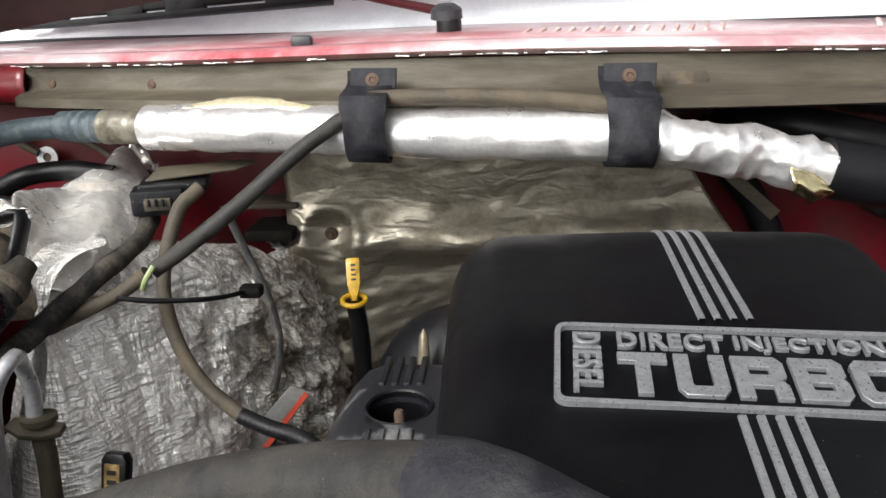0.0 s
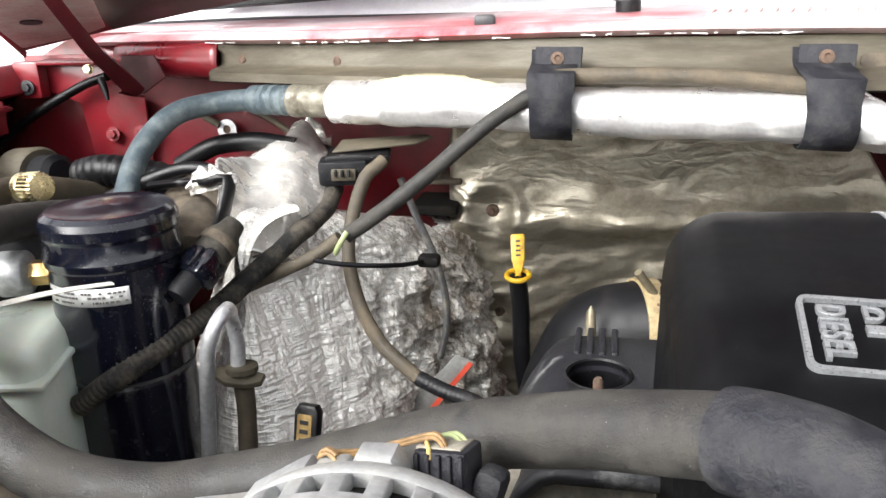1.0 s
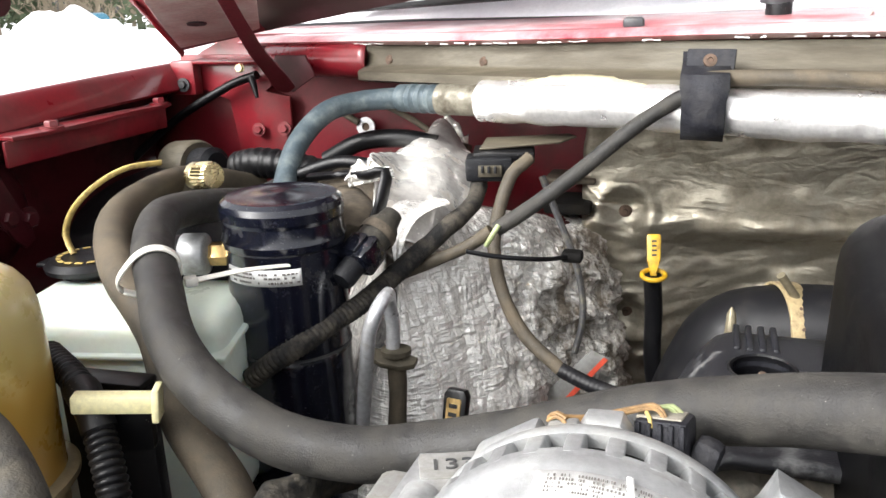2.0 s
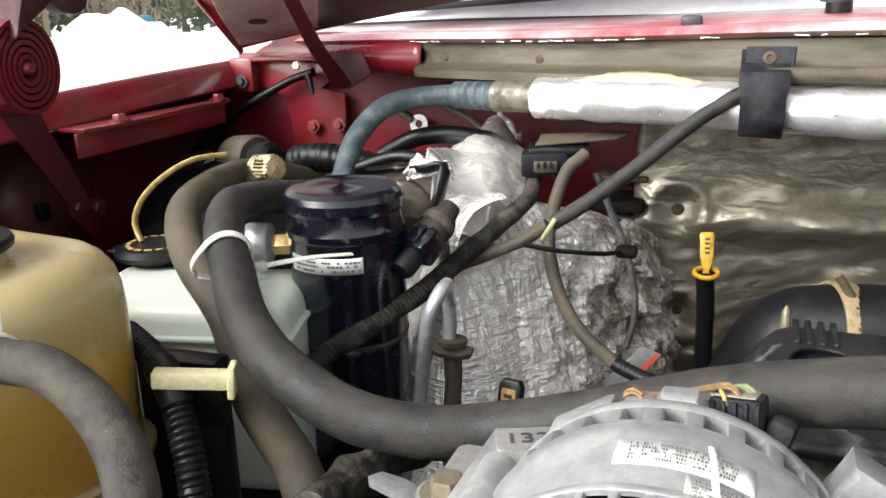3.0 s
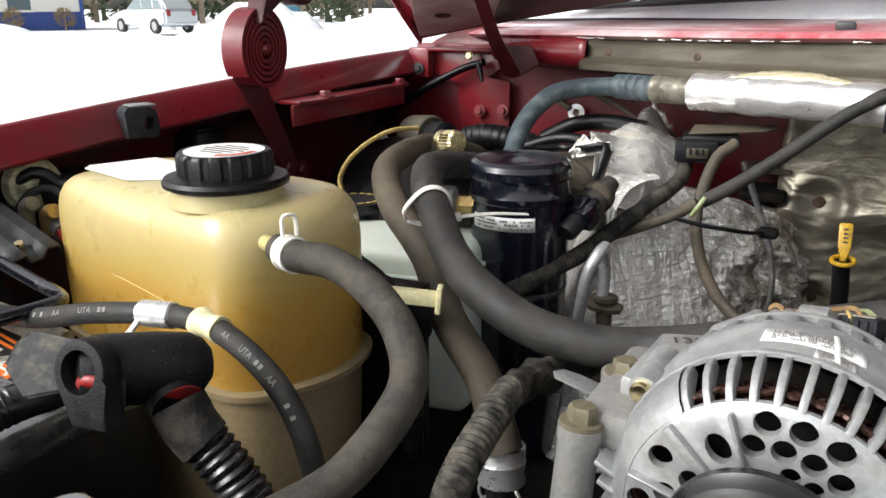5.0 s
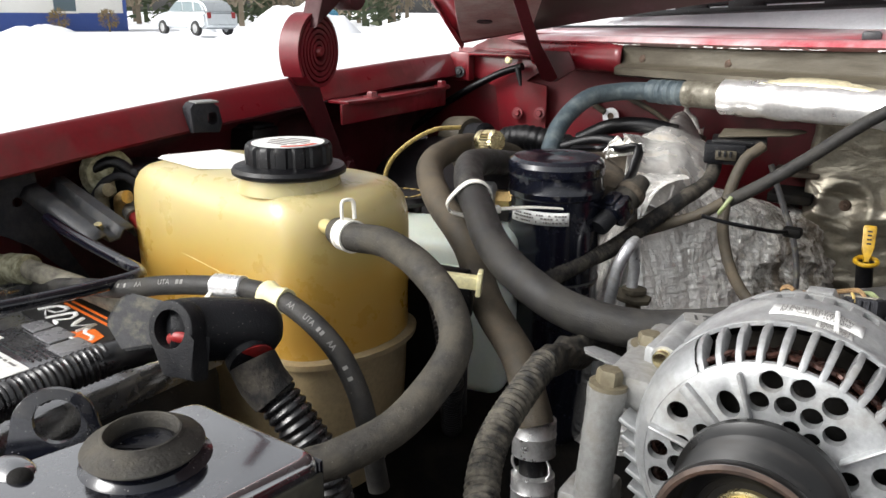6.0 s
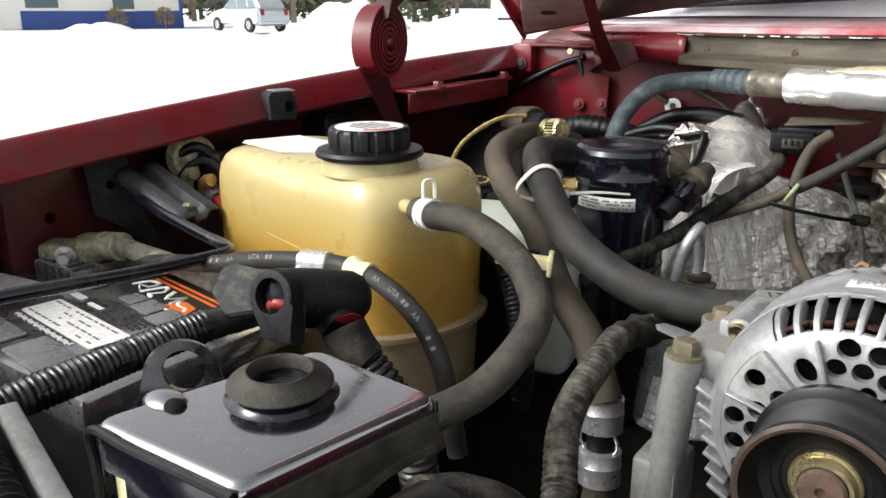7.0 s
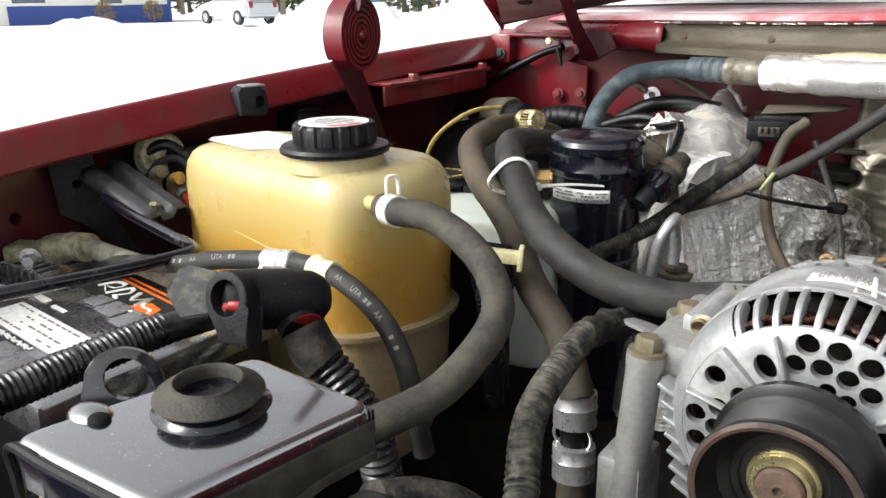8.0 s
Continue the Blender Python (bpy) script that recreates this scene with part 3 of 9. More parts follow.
def build_bay():
    """The near-black floor below the engine, front panel and far fender, added to close the bay from light."""
    # added floor; its near black carries the unlit depth
    bm = bmesh.new()
    box(bm, (0.1, 0.2, 0.55), (1.9, 1.5, 0.02))
    tagged(part("bay_floor", bm, ENGINE), "added near-black floor closing the engine bay", "floor", kind="structure")
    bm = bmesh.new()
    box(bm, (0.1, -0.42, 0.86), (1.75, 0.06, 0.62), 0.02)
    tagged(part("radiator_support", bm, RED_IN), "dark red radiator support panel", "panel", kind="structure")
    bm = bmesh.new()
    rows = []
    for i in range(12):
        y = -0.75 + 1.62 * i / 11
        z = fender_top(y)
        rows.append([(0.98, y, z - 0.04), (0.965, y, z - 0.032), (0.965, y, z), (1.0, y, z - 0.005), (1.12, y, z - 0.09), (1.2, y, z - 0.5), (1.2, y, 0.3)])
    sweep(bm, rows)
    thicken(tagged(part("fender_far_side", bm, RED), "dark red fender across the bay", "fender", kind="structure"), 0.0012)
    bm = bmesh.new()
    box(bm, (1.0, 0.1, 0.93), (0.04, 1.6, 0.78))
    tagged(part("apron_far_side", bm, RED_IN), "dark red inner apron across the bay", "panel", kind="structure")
    # added boxes that stand for shadow low in the bay
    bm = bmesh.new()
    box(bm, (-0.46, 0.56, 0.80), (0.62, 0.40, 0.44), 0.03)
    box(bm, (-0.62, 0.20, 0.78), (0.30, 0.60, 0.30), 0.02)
    tagged(part("low_dark_mass", bm, ENGINE), "added near-black mass that keeps the low bay dark", "frame", kind="structure")
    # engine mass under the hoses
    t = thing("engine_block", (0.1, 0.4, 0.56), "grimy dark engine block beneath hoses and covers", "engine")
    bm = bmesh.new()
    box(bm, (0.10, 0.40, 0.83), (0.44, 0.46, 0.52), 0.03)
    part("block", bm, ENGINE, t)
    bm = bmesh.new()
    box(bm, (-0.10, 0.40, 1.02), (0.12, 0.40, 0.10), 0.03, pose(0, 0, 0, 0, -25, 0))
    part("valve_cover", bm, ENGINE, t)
    bm = bmesh.new()
    tube(bm, [(-0.16, 0.30, 1.14), (-0.05, 0.29, 1.17), (0.08, 0.30, 1.18), (0.2, 0.31, 1.16)], 0.035, 18, wobble=0.15)
    part("front_housing", bm, CLAY, t, "dust-caked front housing")
    bm = bmesh.new()
    for i in range(4):
        box(bm, (-0.055 + 0.012 * i, 0.262, 1.205), (0.006, 0.03, 0.06), 0.002, pose(0, 0, 0, -35, 0, 0))
    part("rib_block", bm, GRIME, t)


def cowl_y(x):
    """The bowed line of the cowl."""
    u = x - 0.16
    return 0.608 + 0.315 * u * u + (0.02 * max(0, -u - 0.55))


def build_cowl():
    t = thing("cowl", (-0.1, 0.68, 1.37), "red cowl with a dusty beige drain channel below the windscreen", "cowl", kind="structure")
    xs = [-0.445 + 1.25 * i / 79 for i in range(80)]
    bm = bmesh.new()
    rows = []
    for x in xs:
        y = cowl_y(x)
        w = 0.0012 * noise.noise(Vector((x * 9, 0, 0)))
        end = max(0, 1 - (x + 0.445) / 0.02)
        rows.append([(x, y + 0.022, 1.412), (x, y + 0.024 - 0.008 * end, 1.404), (x, y + 0.021 + w, 1.398), (x, y + 0.019 + w, 1.3885), (x, y + 0.014 + w, 1.3845), (x, y - 0.003 + w, 1.3825), (x, y - 0.0075 + w, 1.3810), (x, y - 0.008 + w, 1.3755), (x, y + 0.01, 1.3725)])
    sweep(bm, rows)
    thicken(part("channel", bm, COWL, t, "dusty beige metal drain channel", angle=50), 0.002, 1.0)
    xs = [-0.712 + 1.66 * i / 99 for i in range(100)]
    bm = bmesh.new()
    rows = []
    for x in xs:
        y = cowl_y(x) + 0.012
        z = 1.4125 + 0.006 * math.exp(-((x - 0.0) / 0.25) ** 2) - 0.02 * max(0, -x - 0.45) - 0.02 * max(0, x - 0.65)
        rows.append([(x, y + 0.006, z - 0.004), (x, y, z - 0.0005), (x, y + 0.002, z + 0.001), (x, y + 0.010, z + 0.0045), (x, y + 0.020, z + 0.0055), (x, y + 0.023, z + 0.004), (x, y + 0.028, z + 0.006), (x, y + 0.085, z + 0.0095), (x, y + 0.150, z + 0.0135)])
    sweep(bm, rows)
    thicken(part("cowl_top", bm, RED_TOP, t, "red cowl top paled pink with painted snow glare", angle=50), 0.0012)
    # chipped white edge of old paint
    bm = bmesh.new()
    random.seed(21)
    x = -0.46
    while x < 0.62:
        w = random.uniform(0.002, 0.012)
        k = noise.noise(Vector((x * 9, 1, 0)))
        if random.random() < 0.42 + 0.5 * k:
            z = 1.4088 + 0.006 * math.exp(-((x - 0.0) / 0.25) ** 2)
            box(bm, (x, cowl_y(x) + 0.0108, z + random.uniform(-0.0004, 0.0006)), (w, 0.001, random.uniform(0.0004, 0.0010)), 0, pose(0, 0, 0, 0, random.uniform(-3, 3), math.degrees(0.63 * (x - 0.16))))
        x += w * random.uniform(0.7, 1.3)
    part("chipped_edge", bm, WHITE, t, "chipped pale paint edge")
    # small vents and screws
    for i, x in enumerate((-0.304, -0.415, 0.29, 0.45)):
        bm = bmesh.new()
        y = cowl_y(x)
        lathe(bm, [(0.0055, 0), (0.0052, 0.0012), (0.003, 0.0012), (0.0026, 0.003), (0.001, 0.0034)], (x, y + 0.0185, 1.3925), (0.1, -1, 0.15), 16)
        part("screw", bm, RUST if i < 2 else COWL, t)
    bm = bmesh.new()
    prism(bm, rounded(0.034, 0.011, 0.005), 0.002, basis((0.137, cowl_y(0.137) + 0.0185, 1.3925), (1, 0, 0), (0, 0.15, 1)), 0.0005)
    part("slot", bm, GRIME, t, "grimy slotted hole")
    bm = bmesh.new()
    box(bm, (-0.165, cowl_y(-0.165) + 0.034, 1.426), (0.018, 0.010, 0.010), 0.003)
    part("washer_jet", bm, GREY_METAL, t, "grey washer jet")
    # grille louvres, a pale run of slits
    for x0 in (0.02, 0.30):
        for i in range(14):
            x = x0 + 0.012 * i
            bm = bmesh.new()
            box(bm, (x, cowl_y(x) + 0.075, 1.4275), (0.004, 0.022, 0.003), 0.001, pose(0, 0, 0, 10, 0, -18))
            part("louvre", bm, HOOD_DUST_LIT, t)


def build_bulkhead():
    t = thing("bulkhead", (-0.3, 0.84, 1.0), "red painted bulkhead behind the engine", "bulkhead", kind="structure")
    bm = bmesh.new()
    xs = [-0.80 + 1.78 * i / 40 for i in range(41)]
    rows = []
    for x in xs:
        y = 0.838
        top = 1.418 - 0.9 * max(0, -x - 0.69)
        rows.append([(x, min(y, cowl_y(x) + 0.10), top), (x, y, 1.372), (x, y + 0.004, 1.32), (x, y - 0.006, 1.265), (x, y, 1.25), (x, y, 1.1), (x, y - 0.01, 0.56)])
    sweep(bm, rows)
    thicken(part("panel", bm, RED_GRIMY_SHADED, t, angle=60), 0.002, 1.0)
    # swelled red panel at the channel's end
    bm = bmesh.new()
    rows = []
    for i in range(16):
        x = -0.60 + 0.155 * i / 15
        k = math.sin(math.pi * min(1, i / 15 * 0.62 + 0.38))
        y = cowl_y(x)
        rows.append([(x, y + 0.018, 1.410 - 0.02 * max(0, -x - 0.45)), (x, y + 0.012 - 0.006 * k, 1.402), (x, y + 0.008 - 0.010 * k, 1.390), (x, y + 0.012 - 0.004 * k, 1.378), (x, y + 0.03, 1.3725)])
    sweep(bm, rows)
    thicken(part("corner_panel", bm, RED, t, angle=70), 0.0015, 1.0)
    # corner stay with bolts, below the arm
    bm = bmesh.new()
    prism(bm, [(-0.735, 1.395), (-0.60, 1.395), (-0.585, 1.372), (-0.62, 1.35), (-0.585, 1.345), (-0.585, 1.27), (-0.66, 1.27), (-0.668, 1.34), (-0.70, 1.352), (-0.735, 1.352)], 0.003,
          basis((0, 0.824, 0), (1, 0, 0), (0, 0, 1)), 0.0008)
    stay = part("corner_stay", bm, RED, t)
    bm = bmesh.new()
    prism(bm, [(-0.5544, 1.3984), (-0.5181, 1.3979), (-0.5074, 1.3761), (-0.5364, 1.3584), (-0.5649, 1.3724)], 0.003, basis((0, 0.743, 0), (1, 0, 0), (0, 0, 1)), 0.0008)
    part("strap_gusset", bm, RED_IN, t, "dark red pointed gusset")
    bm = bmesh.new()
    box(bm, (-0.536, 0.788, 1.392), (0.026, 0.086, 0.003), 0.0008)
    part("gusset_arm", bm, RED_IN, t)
    bm = bmesh.new()
    box(bm, (-0.722, 0.812, 1.368), (0.034, 0.018, 0.042), 0.003)
    part("tab", bm, RED, t)
    for x, y, z, mat in ((-0.72, 0.800, 1.360, GREY_METAL), (-0.637, 0.800, 1.380, GOLD), (-0.628, 0.814, 1.304, RED), (-0.592, 0.814, 1.306, RED)):
        bm = bmesh.new()
        hexhead(bm, (x, y, z), (0.1, -1, 0.1), 0.0052, 0.005, 0.0085 if mat is not GOLD else 0.0055)
        part("bolt", bm, mat, t)
    bm = bmesh.new()
    box(bm, (-0.655, 0.812, 1.388), (0.10, 0.022, 0.004), 0.001, pose(0, 0, 0, 8, 0, 0))
    part("ledge", bm, RED, t)


def build_insulation():
    """Foil-faced blanket over the middle of the bulkhead."""
    t = thing("firewall_insulation", (0.0, 0.79, 1.0), "dull wrinkled foil insulation blanket on the bulkhead", "insulation")
    bm = bmesh.new()
    nx, nz = 110, 90
    rows = []
    for i in range(nx):
        row = []
        for k in range(nz):
            z = 0.98 + 0.36 * k / (nz - 1)
            # the free edge slants outwards to the foot
            x = -0.222 + (0.4066 + 0.63 * (1.2886 - z)) * i / (nx - 1)
            y = 0.782 + 0.10 * max(0, 1.235 - z) ** 1.3
            ridge = 0.022 * math.exp(-((z - 1.222 - 0.03 * (x + 0.1)) / 0.018) ** 2)
            hollow = 0.03 / (1 + math.exp((z - 1.205) / 0.008)) * (1 / (1 + math.exp(-(x + 0.11) / 0.015)))
            y += hollow - ridge * (0.4 + 0.6 / (1 + math.exp(-(x + 0.12) / 0.02)))
            p = Vector((x * 14 + z * 16, z * 50 - x * 20, 1.7))
            low = 1 / (1 + math.exp((z - 1.245) / 0.008))
            y += (0.0012 + 0.0040 * low) * noise.noise(p) + 0.0030 * low * noise.noise(p * 2.7) + 0.003 * noise.noise(Vector((x * 9, z * 9, 4)))
            for cx, cz in ((-0.176, 1.231), (-0.172, 1.11)):
                r2 = ((x - cx) ** 2 + (z - cz) ** 2)
                y += 0.010 * math.exp(-r2 / 0.00028) - 0.006 * math.exp(-((math.sqrt(r2) - 0.028) / 0.008) ** 2)
            edge = min(1, (x + 0.222) / 0.006)
            row.append((x + 0.004 * noise.noise(Vector((z * 30, 7, 0))) * (1 - min(1, i / 6)), y + 0.006 * (1 - edge), z))
        rows.append(row)
    sweep(bm, rows)
    thicken(part("blanket", bm, FOIL_WALL, t, angle=80), 0.004, 1.0)
    for x, y, z in ((-0.176, 0.782, 1.231), (-0.172, 0.802, 1.11)):
        bm = bmesh.new()
        lathe(bm, [(0.007, 0), (0.006, 0.002), (0.0025, 0.0025), (0.002, 0.006)], (x, y, z), (0, -1, 0.1), 14)
        part("retaining_clip", bm, RUST, t, "rusty retaining clip")
    # tin stay and dark bundle beside the blanket
    bm = bmesh.new()
    prism(bm, [(0.0, -0.006), (0.12, -0.006), (0.12, 0.006), (0.0, 0.006)], 0.002, basis((0.168, 0.762, 1.330), (0.745, 0.0, -0.667), (0.667, 0.0, 0.745)), 0.0006)
    part("stay", bm, COWL, t, "dusty tin stay")
    # square seam patch with stitched tape
    bm = bmesh.new()
    box(bm, (0.135, 0.783, 1.27), (0.004, 0.0015, 0.11), 0, pose(0, 0, 0, 0, 12, 0))
    part("seam", bm, COWL, t)


def build_windscreen():
    t = thing("windscreen", (0.1, 0.80, 1.44), "raked windscreen in bluish white", "windscreen", kind="structure")
    bm = bmesh.new()
    rows = []
    for i in range(30):
        x = -0.71 + 1.69 * i / 29
        y = cowl_y(x) + 0.166
        rows.append([(x, y, 1.426 - 0.02 * max(0, -x - 0.45)), (x, y + 0.30, 1.62), (x, y + 0.62, 1.85)])
    sweep(bm, rows)
    thicken(part("pane", bm, GLASS, t, angle=70), 0.005)
    bm = bmesh.new()
    rows = []
    for i in range(30):
        x = -0.71 + 1.69 * i / 29
        y = cowl_y(x) + 0.158
        z = 1.425 - 0.02 * max(0, -x - 0.45)
        rows.append([(x, y, z - 0.004), (x, y + 0.003, z), (x, y + 0.010, z + 0.003)])
    sweep(bm, rows)
    thicken(part("seal", bm, RUBBER_CLEAN, t), 0.004)
    # cab roof and pillars behind
    bm = bmesh.new()
    box(bm, (0.1, 2.2, 1.88), (1.7, 1.7, 0.06), 0.02)
    part("roof", bm, RED, t)
    bm = bmesh.new()
    box(bm, (0.1, 1.4, 1.0), (1.7, 0.06, 0.8))
    part("dash_panel", bm, BLACK, t)


def build_wiper():
    t = thing("wiper", (-0.044, 0.735, 1.42), "black windscreen wiper with a slotted blade", "wiper")
    bm = bmesh.new()
    lathe(bm, [(0.011, 0), (0.011, 0.02), (0.009, 0.026), (0.006, 0.028)], (-0.046, 0.728, 1.418), (0.0, -0.15, 1), 18)
    part("pivot", bm, BLACK, t)
    bm = bmesh.new()
    lathe(bm, [(0.014, 0), (0.0135, 0.008), (0.008, 0.012)], (-0.048, 0.728, 1.440), (0.0, -0.15, 1), 18)
    part("pivot_cap", bm, GREY_METAL, t)
    bm = bmesh.new()
    tube(bm, [(-0.052, 0.733, 1.446), (-0.10, 0.75, 1.456), (-0.17, 0.775, 1.470), (-0.30, 0.81, 1.482)], lambda s: 0.007 - 0.003 * s, 10, squash=0.6)
    part("arm", bm, RED_IN, t)
    a, b = Vector((-0.556, 0.925, 1.4385)), Vector((-0.162, 0.795, 1.4545))
    w = (b - a).normalized()
    bm = bmesh.new()
    m = basis(a, w, (0, 0.4, 1))
    L = (b - a).length
    box(bm, m @ Vector((L / 2, 0.004, 0)), (L, 0.006, 0.008), 0.001, m.to_3x3().to_4x4())
    part("blade_rubber", bm, BLACK, t)
    for k in range(2):
        bm = bmesh.new()
        z = 0.017 + 0.010 * k
        l0, l1 = (0.04, L - 0.04) if k == 0 else (0.16, L - 0.16)
        box(bm, m @ Vector(((l0 + l1) / 2, z, 0)), (l1 - l0, 0.013, 0.006), 0.0015, m.to_3x3().to_4x4())
        part("blade_bridge", bm, BLACK, t)
    for u in (0.05, 0.16, 0.24, 0.38, 0.46, L - 0.05):
        bm = bmesh.new()
        box(bm, m @ Vector((u, 0.012, 0)), (0.05, 0.016, 0.007), 0.001, m.to_3x3().to_4x4())
        part("claw", bm, BLACK, t)


def hood_edge(x):
    """The rear edge of the raised hood."""
    u = (x + 0.706)
    return Vector((x, 0.800 - 0.180 * u + 0.09 * u * u, 1.403 + 0.172 * u - 0.055 * u * u))


def build_hood():
    t = thing("hood", (-0.1, 0.75, 1.42), "open dark red hood with a dusty bare underside", "hood")
    rise = [(0.0, 0.0), (0.02, 0.016), (0.08, 0.058), (0.12, 0.115), (0.17, 0.33), (0.23, 0.66), (0.29, 0.98), (0.32, 1.12)]
    bm = bmesh.new()
    rows = []
    for i in range(40):
        x = -0.720 + 1.65 * i / 39
        e = hood_edge(x)
        crown = 0.03 * (1 - ((x - 0.11) / 0.82) ** 2)
        rows.append([(x, e.y - dy, e.z + dz + crown * min(1, dy * 5)) for dy, dz in rise])
    sweep(bm, rows)
    skin = part("skin", bm, RED, t, angle=70)
    thicken(skin, 0.0015, 1.0)
    bm = bmesh.new()
    rows = []
    for i in range(40):
        x = -0.585 + 1.49 * i / 39
        e = hood_edge(x)
        crown = 0.03 * (1 - ((x - 0.11) / 0.82) ** 2)
        rows.append([(x, e.y - dy - off * 0.5, e.z + dz - off * 0.85 + crown * min(1, dy * 5)) for (dy, dz), off in zip(rise, (0.0, 0.002, 0.010, 0.024, 0.030, 0.030, 0.03, 0.01))])
    sweep(bm, rows)
    inner = part("inner_panel", bm, HOOD_IN, t, "dusty dark brown inner panel", angle=70)
    thicken(inner, 0.0015, 1.0)
    # side flange at the corner, a pointed plate with a round hole
    bm = bmesh.new()
    m = basis((-0.7230, 0.8093, 1.4015), (0.6630, -0.7180, 0.2119), (0.7396, 0.6720, -0.0375))
    prism(bm, [(0.3086, -0.071), (0.1882, -0.045), (0.0739, -0.0174), (0.0032, -0.0003), (0.0096, 0.0093), (0.0697, 0.0496), (0.1288, 0.0717), (0.3155, 0.0315)], 0.003, m, 0.0008)
    fl = part("corner_plate", bm, HOOD_DUST_LIT, t, "dusty red corner plate, paled for light off the snow")
    c = bmesh.new()
    lathe(c, [(0.0105, -0.02), (0.0105, 0.02)], m @ Vector((0.1565, -0.0004, 0)), m.to_3x3() @ Vector((0, 0, 1)), 24)
    pierce(fl, c)
    # added black disc that stands for the dark cavity behind the hole
    bm = bmesh.new()
    lathe(bm, [(0.0103, -0.0012), (0.0103, 0.0042)], m @ Vector((0.1565, -0.0004, 0.0)), m.to_3x3() @ Vector((0, 0, 1)), 24)
    part("hole_shade_disc", bm, RUBBER_CLEAN, t, "black disc painting the dark of the hole")
    bm = bmesh.new()
    rows = []
    for i in range(20):
        y0 = 0.0 + 0.25 * i / 19
        k = y0 * 0.4
        zz = 1.403 + (0.73 * k if k < 0.08 else 0.058 + 1.75 * (k - 0.08))
        rows.append([(-0.722, 0.806 - k, zz), (-0.719, 0.804 - k, zz - 0.010 + 0.006 * min(1, k * 12)), (-0.712, 0.800 - k, zz - 0.004)])
    sweep(bm, rows)
    thicken(part("side_flange", bm, RED, t, angle=60), 0.0015)
    # check strap from the hood to the corner
    bm = bmesh.new()
    rws = []
    for p, w in (((-0.5065, 0.575, 1.4600), 0.0068), ((-0.5130, 0.6035, 1.4397), 0.0070), ((-0.5226, 0.6474, 1.4089), 0.0080), ((-0.5320, 0.695, 1.3840), 0.0095), ((-0.5395, 0.728, 1.3665), 0.0105), ((-0.5415, 0.736, 1.3615), 0.0030)):
        q = Vector(p)
        sd = Vector((0.85, 0.45, 0.1)).normalized() * w
        rws.append([q - sd, q - sd + Vector((0, -0.003, 0.003)), q + sd + Vector((0, -0.003, 0.003)), q + sd, q + sd + Vector((0, 0.003, -0.003)), q - sd + Vector((0, 0.003, -0.003)), q - sd])
    sweep(bm, rws)
    part("check_strap", bm, FRAYED_RED, t, "dusty red check strap")
    return t


def build_hinge():
    """Counterbalance hinge with a clock-spring coil."""
    t = thing("counterbalance_hinge", (-0.72, 0.50, 1.24), "dark red hood hinge with a flat spiral spring", "hinge")
    c = Vector((-0.690, 0.437, 1.404))
    ax = Vector((1, 0.16, 0.0)).normalized()
    bm = bmesh.new()
    m = Matrix.Translation(c) @ frame_of(ax)
    turns, seg = 5.6, 260
    lo, hi = [], []
    for i in range(seg + 1):
        a = 2 * math.pi * turns * i / seg
        r = 0.006 + 0.0335 * i / seg
        for rr, store in ((r, lo), (r + 0.0040, hi)):
            p = (rr * math.cos(a), rr * math.sin(a))
            store.append((bm.verts.new(m @ Vector((*p, -0.012))), bm.verts.new(m @ Vector((*p, 0.012)))))
    for i in range(seg):
        for s in (lo, hi):
            bm.faces.new((s[i][0], s[i + 1][0], s[i + 1][1], s[i][1]))
        for k in (0, 1):
            bm.faces.new((lo[i][k], lo[i + 1][k], hi[i + 1][k], hi[i][k]))
    bmesh.ops.recalc_face_normals(bm, faces=bm.faces)
    part("spiral_spring", bm, RED_GRIMY_SHADED, t, "painted flat spiral spring")
    bm = bmesh.new()
    lathe(bm, [(0.038, 0), (0.038, 0.0015)], c - ax * 0.009, ax, 40)
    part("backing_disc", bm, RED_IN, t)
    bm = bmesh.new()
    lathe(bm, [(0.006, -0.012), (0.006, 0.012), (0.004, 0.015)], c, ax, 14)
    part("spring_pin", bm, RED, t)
    # arms in the darkened red: their shadow is in the paint colour
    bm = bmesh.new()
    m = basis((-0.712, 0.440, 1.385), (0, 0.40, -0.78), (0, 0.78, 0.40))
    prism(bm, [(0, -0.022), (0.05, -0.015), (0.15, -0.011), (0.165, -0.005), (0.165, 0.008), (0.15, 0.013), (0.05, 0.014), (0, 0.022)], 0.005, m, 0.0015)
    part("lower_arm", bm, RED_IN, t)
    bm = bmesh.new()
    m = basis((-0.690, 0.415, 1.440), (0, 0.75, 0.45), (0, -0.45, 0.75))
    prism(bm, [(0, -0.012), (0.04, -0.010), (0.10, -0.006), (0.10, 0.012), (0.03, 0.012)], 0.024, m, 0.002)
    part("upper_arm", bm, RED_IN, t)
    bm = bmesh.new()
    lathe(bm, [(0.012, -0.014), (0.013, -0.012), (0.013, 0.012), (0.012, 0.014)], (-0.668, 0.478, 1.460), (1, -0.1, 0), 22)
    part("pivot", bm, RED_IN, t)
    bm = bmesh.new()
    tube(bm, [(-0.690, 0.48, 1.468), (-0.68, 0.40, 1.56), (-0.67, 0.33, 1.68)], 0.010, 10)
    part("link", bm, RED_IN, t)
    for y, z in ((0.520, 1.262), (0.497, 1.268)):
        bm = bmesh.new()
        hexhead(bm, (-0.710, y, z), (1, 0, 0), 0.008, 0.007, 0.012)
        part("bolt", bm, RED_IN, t)


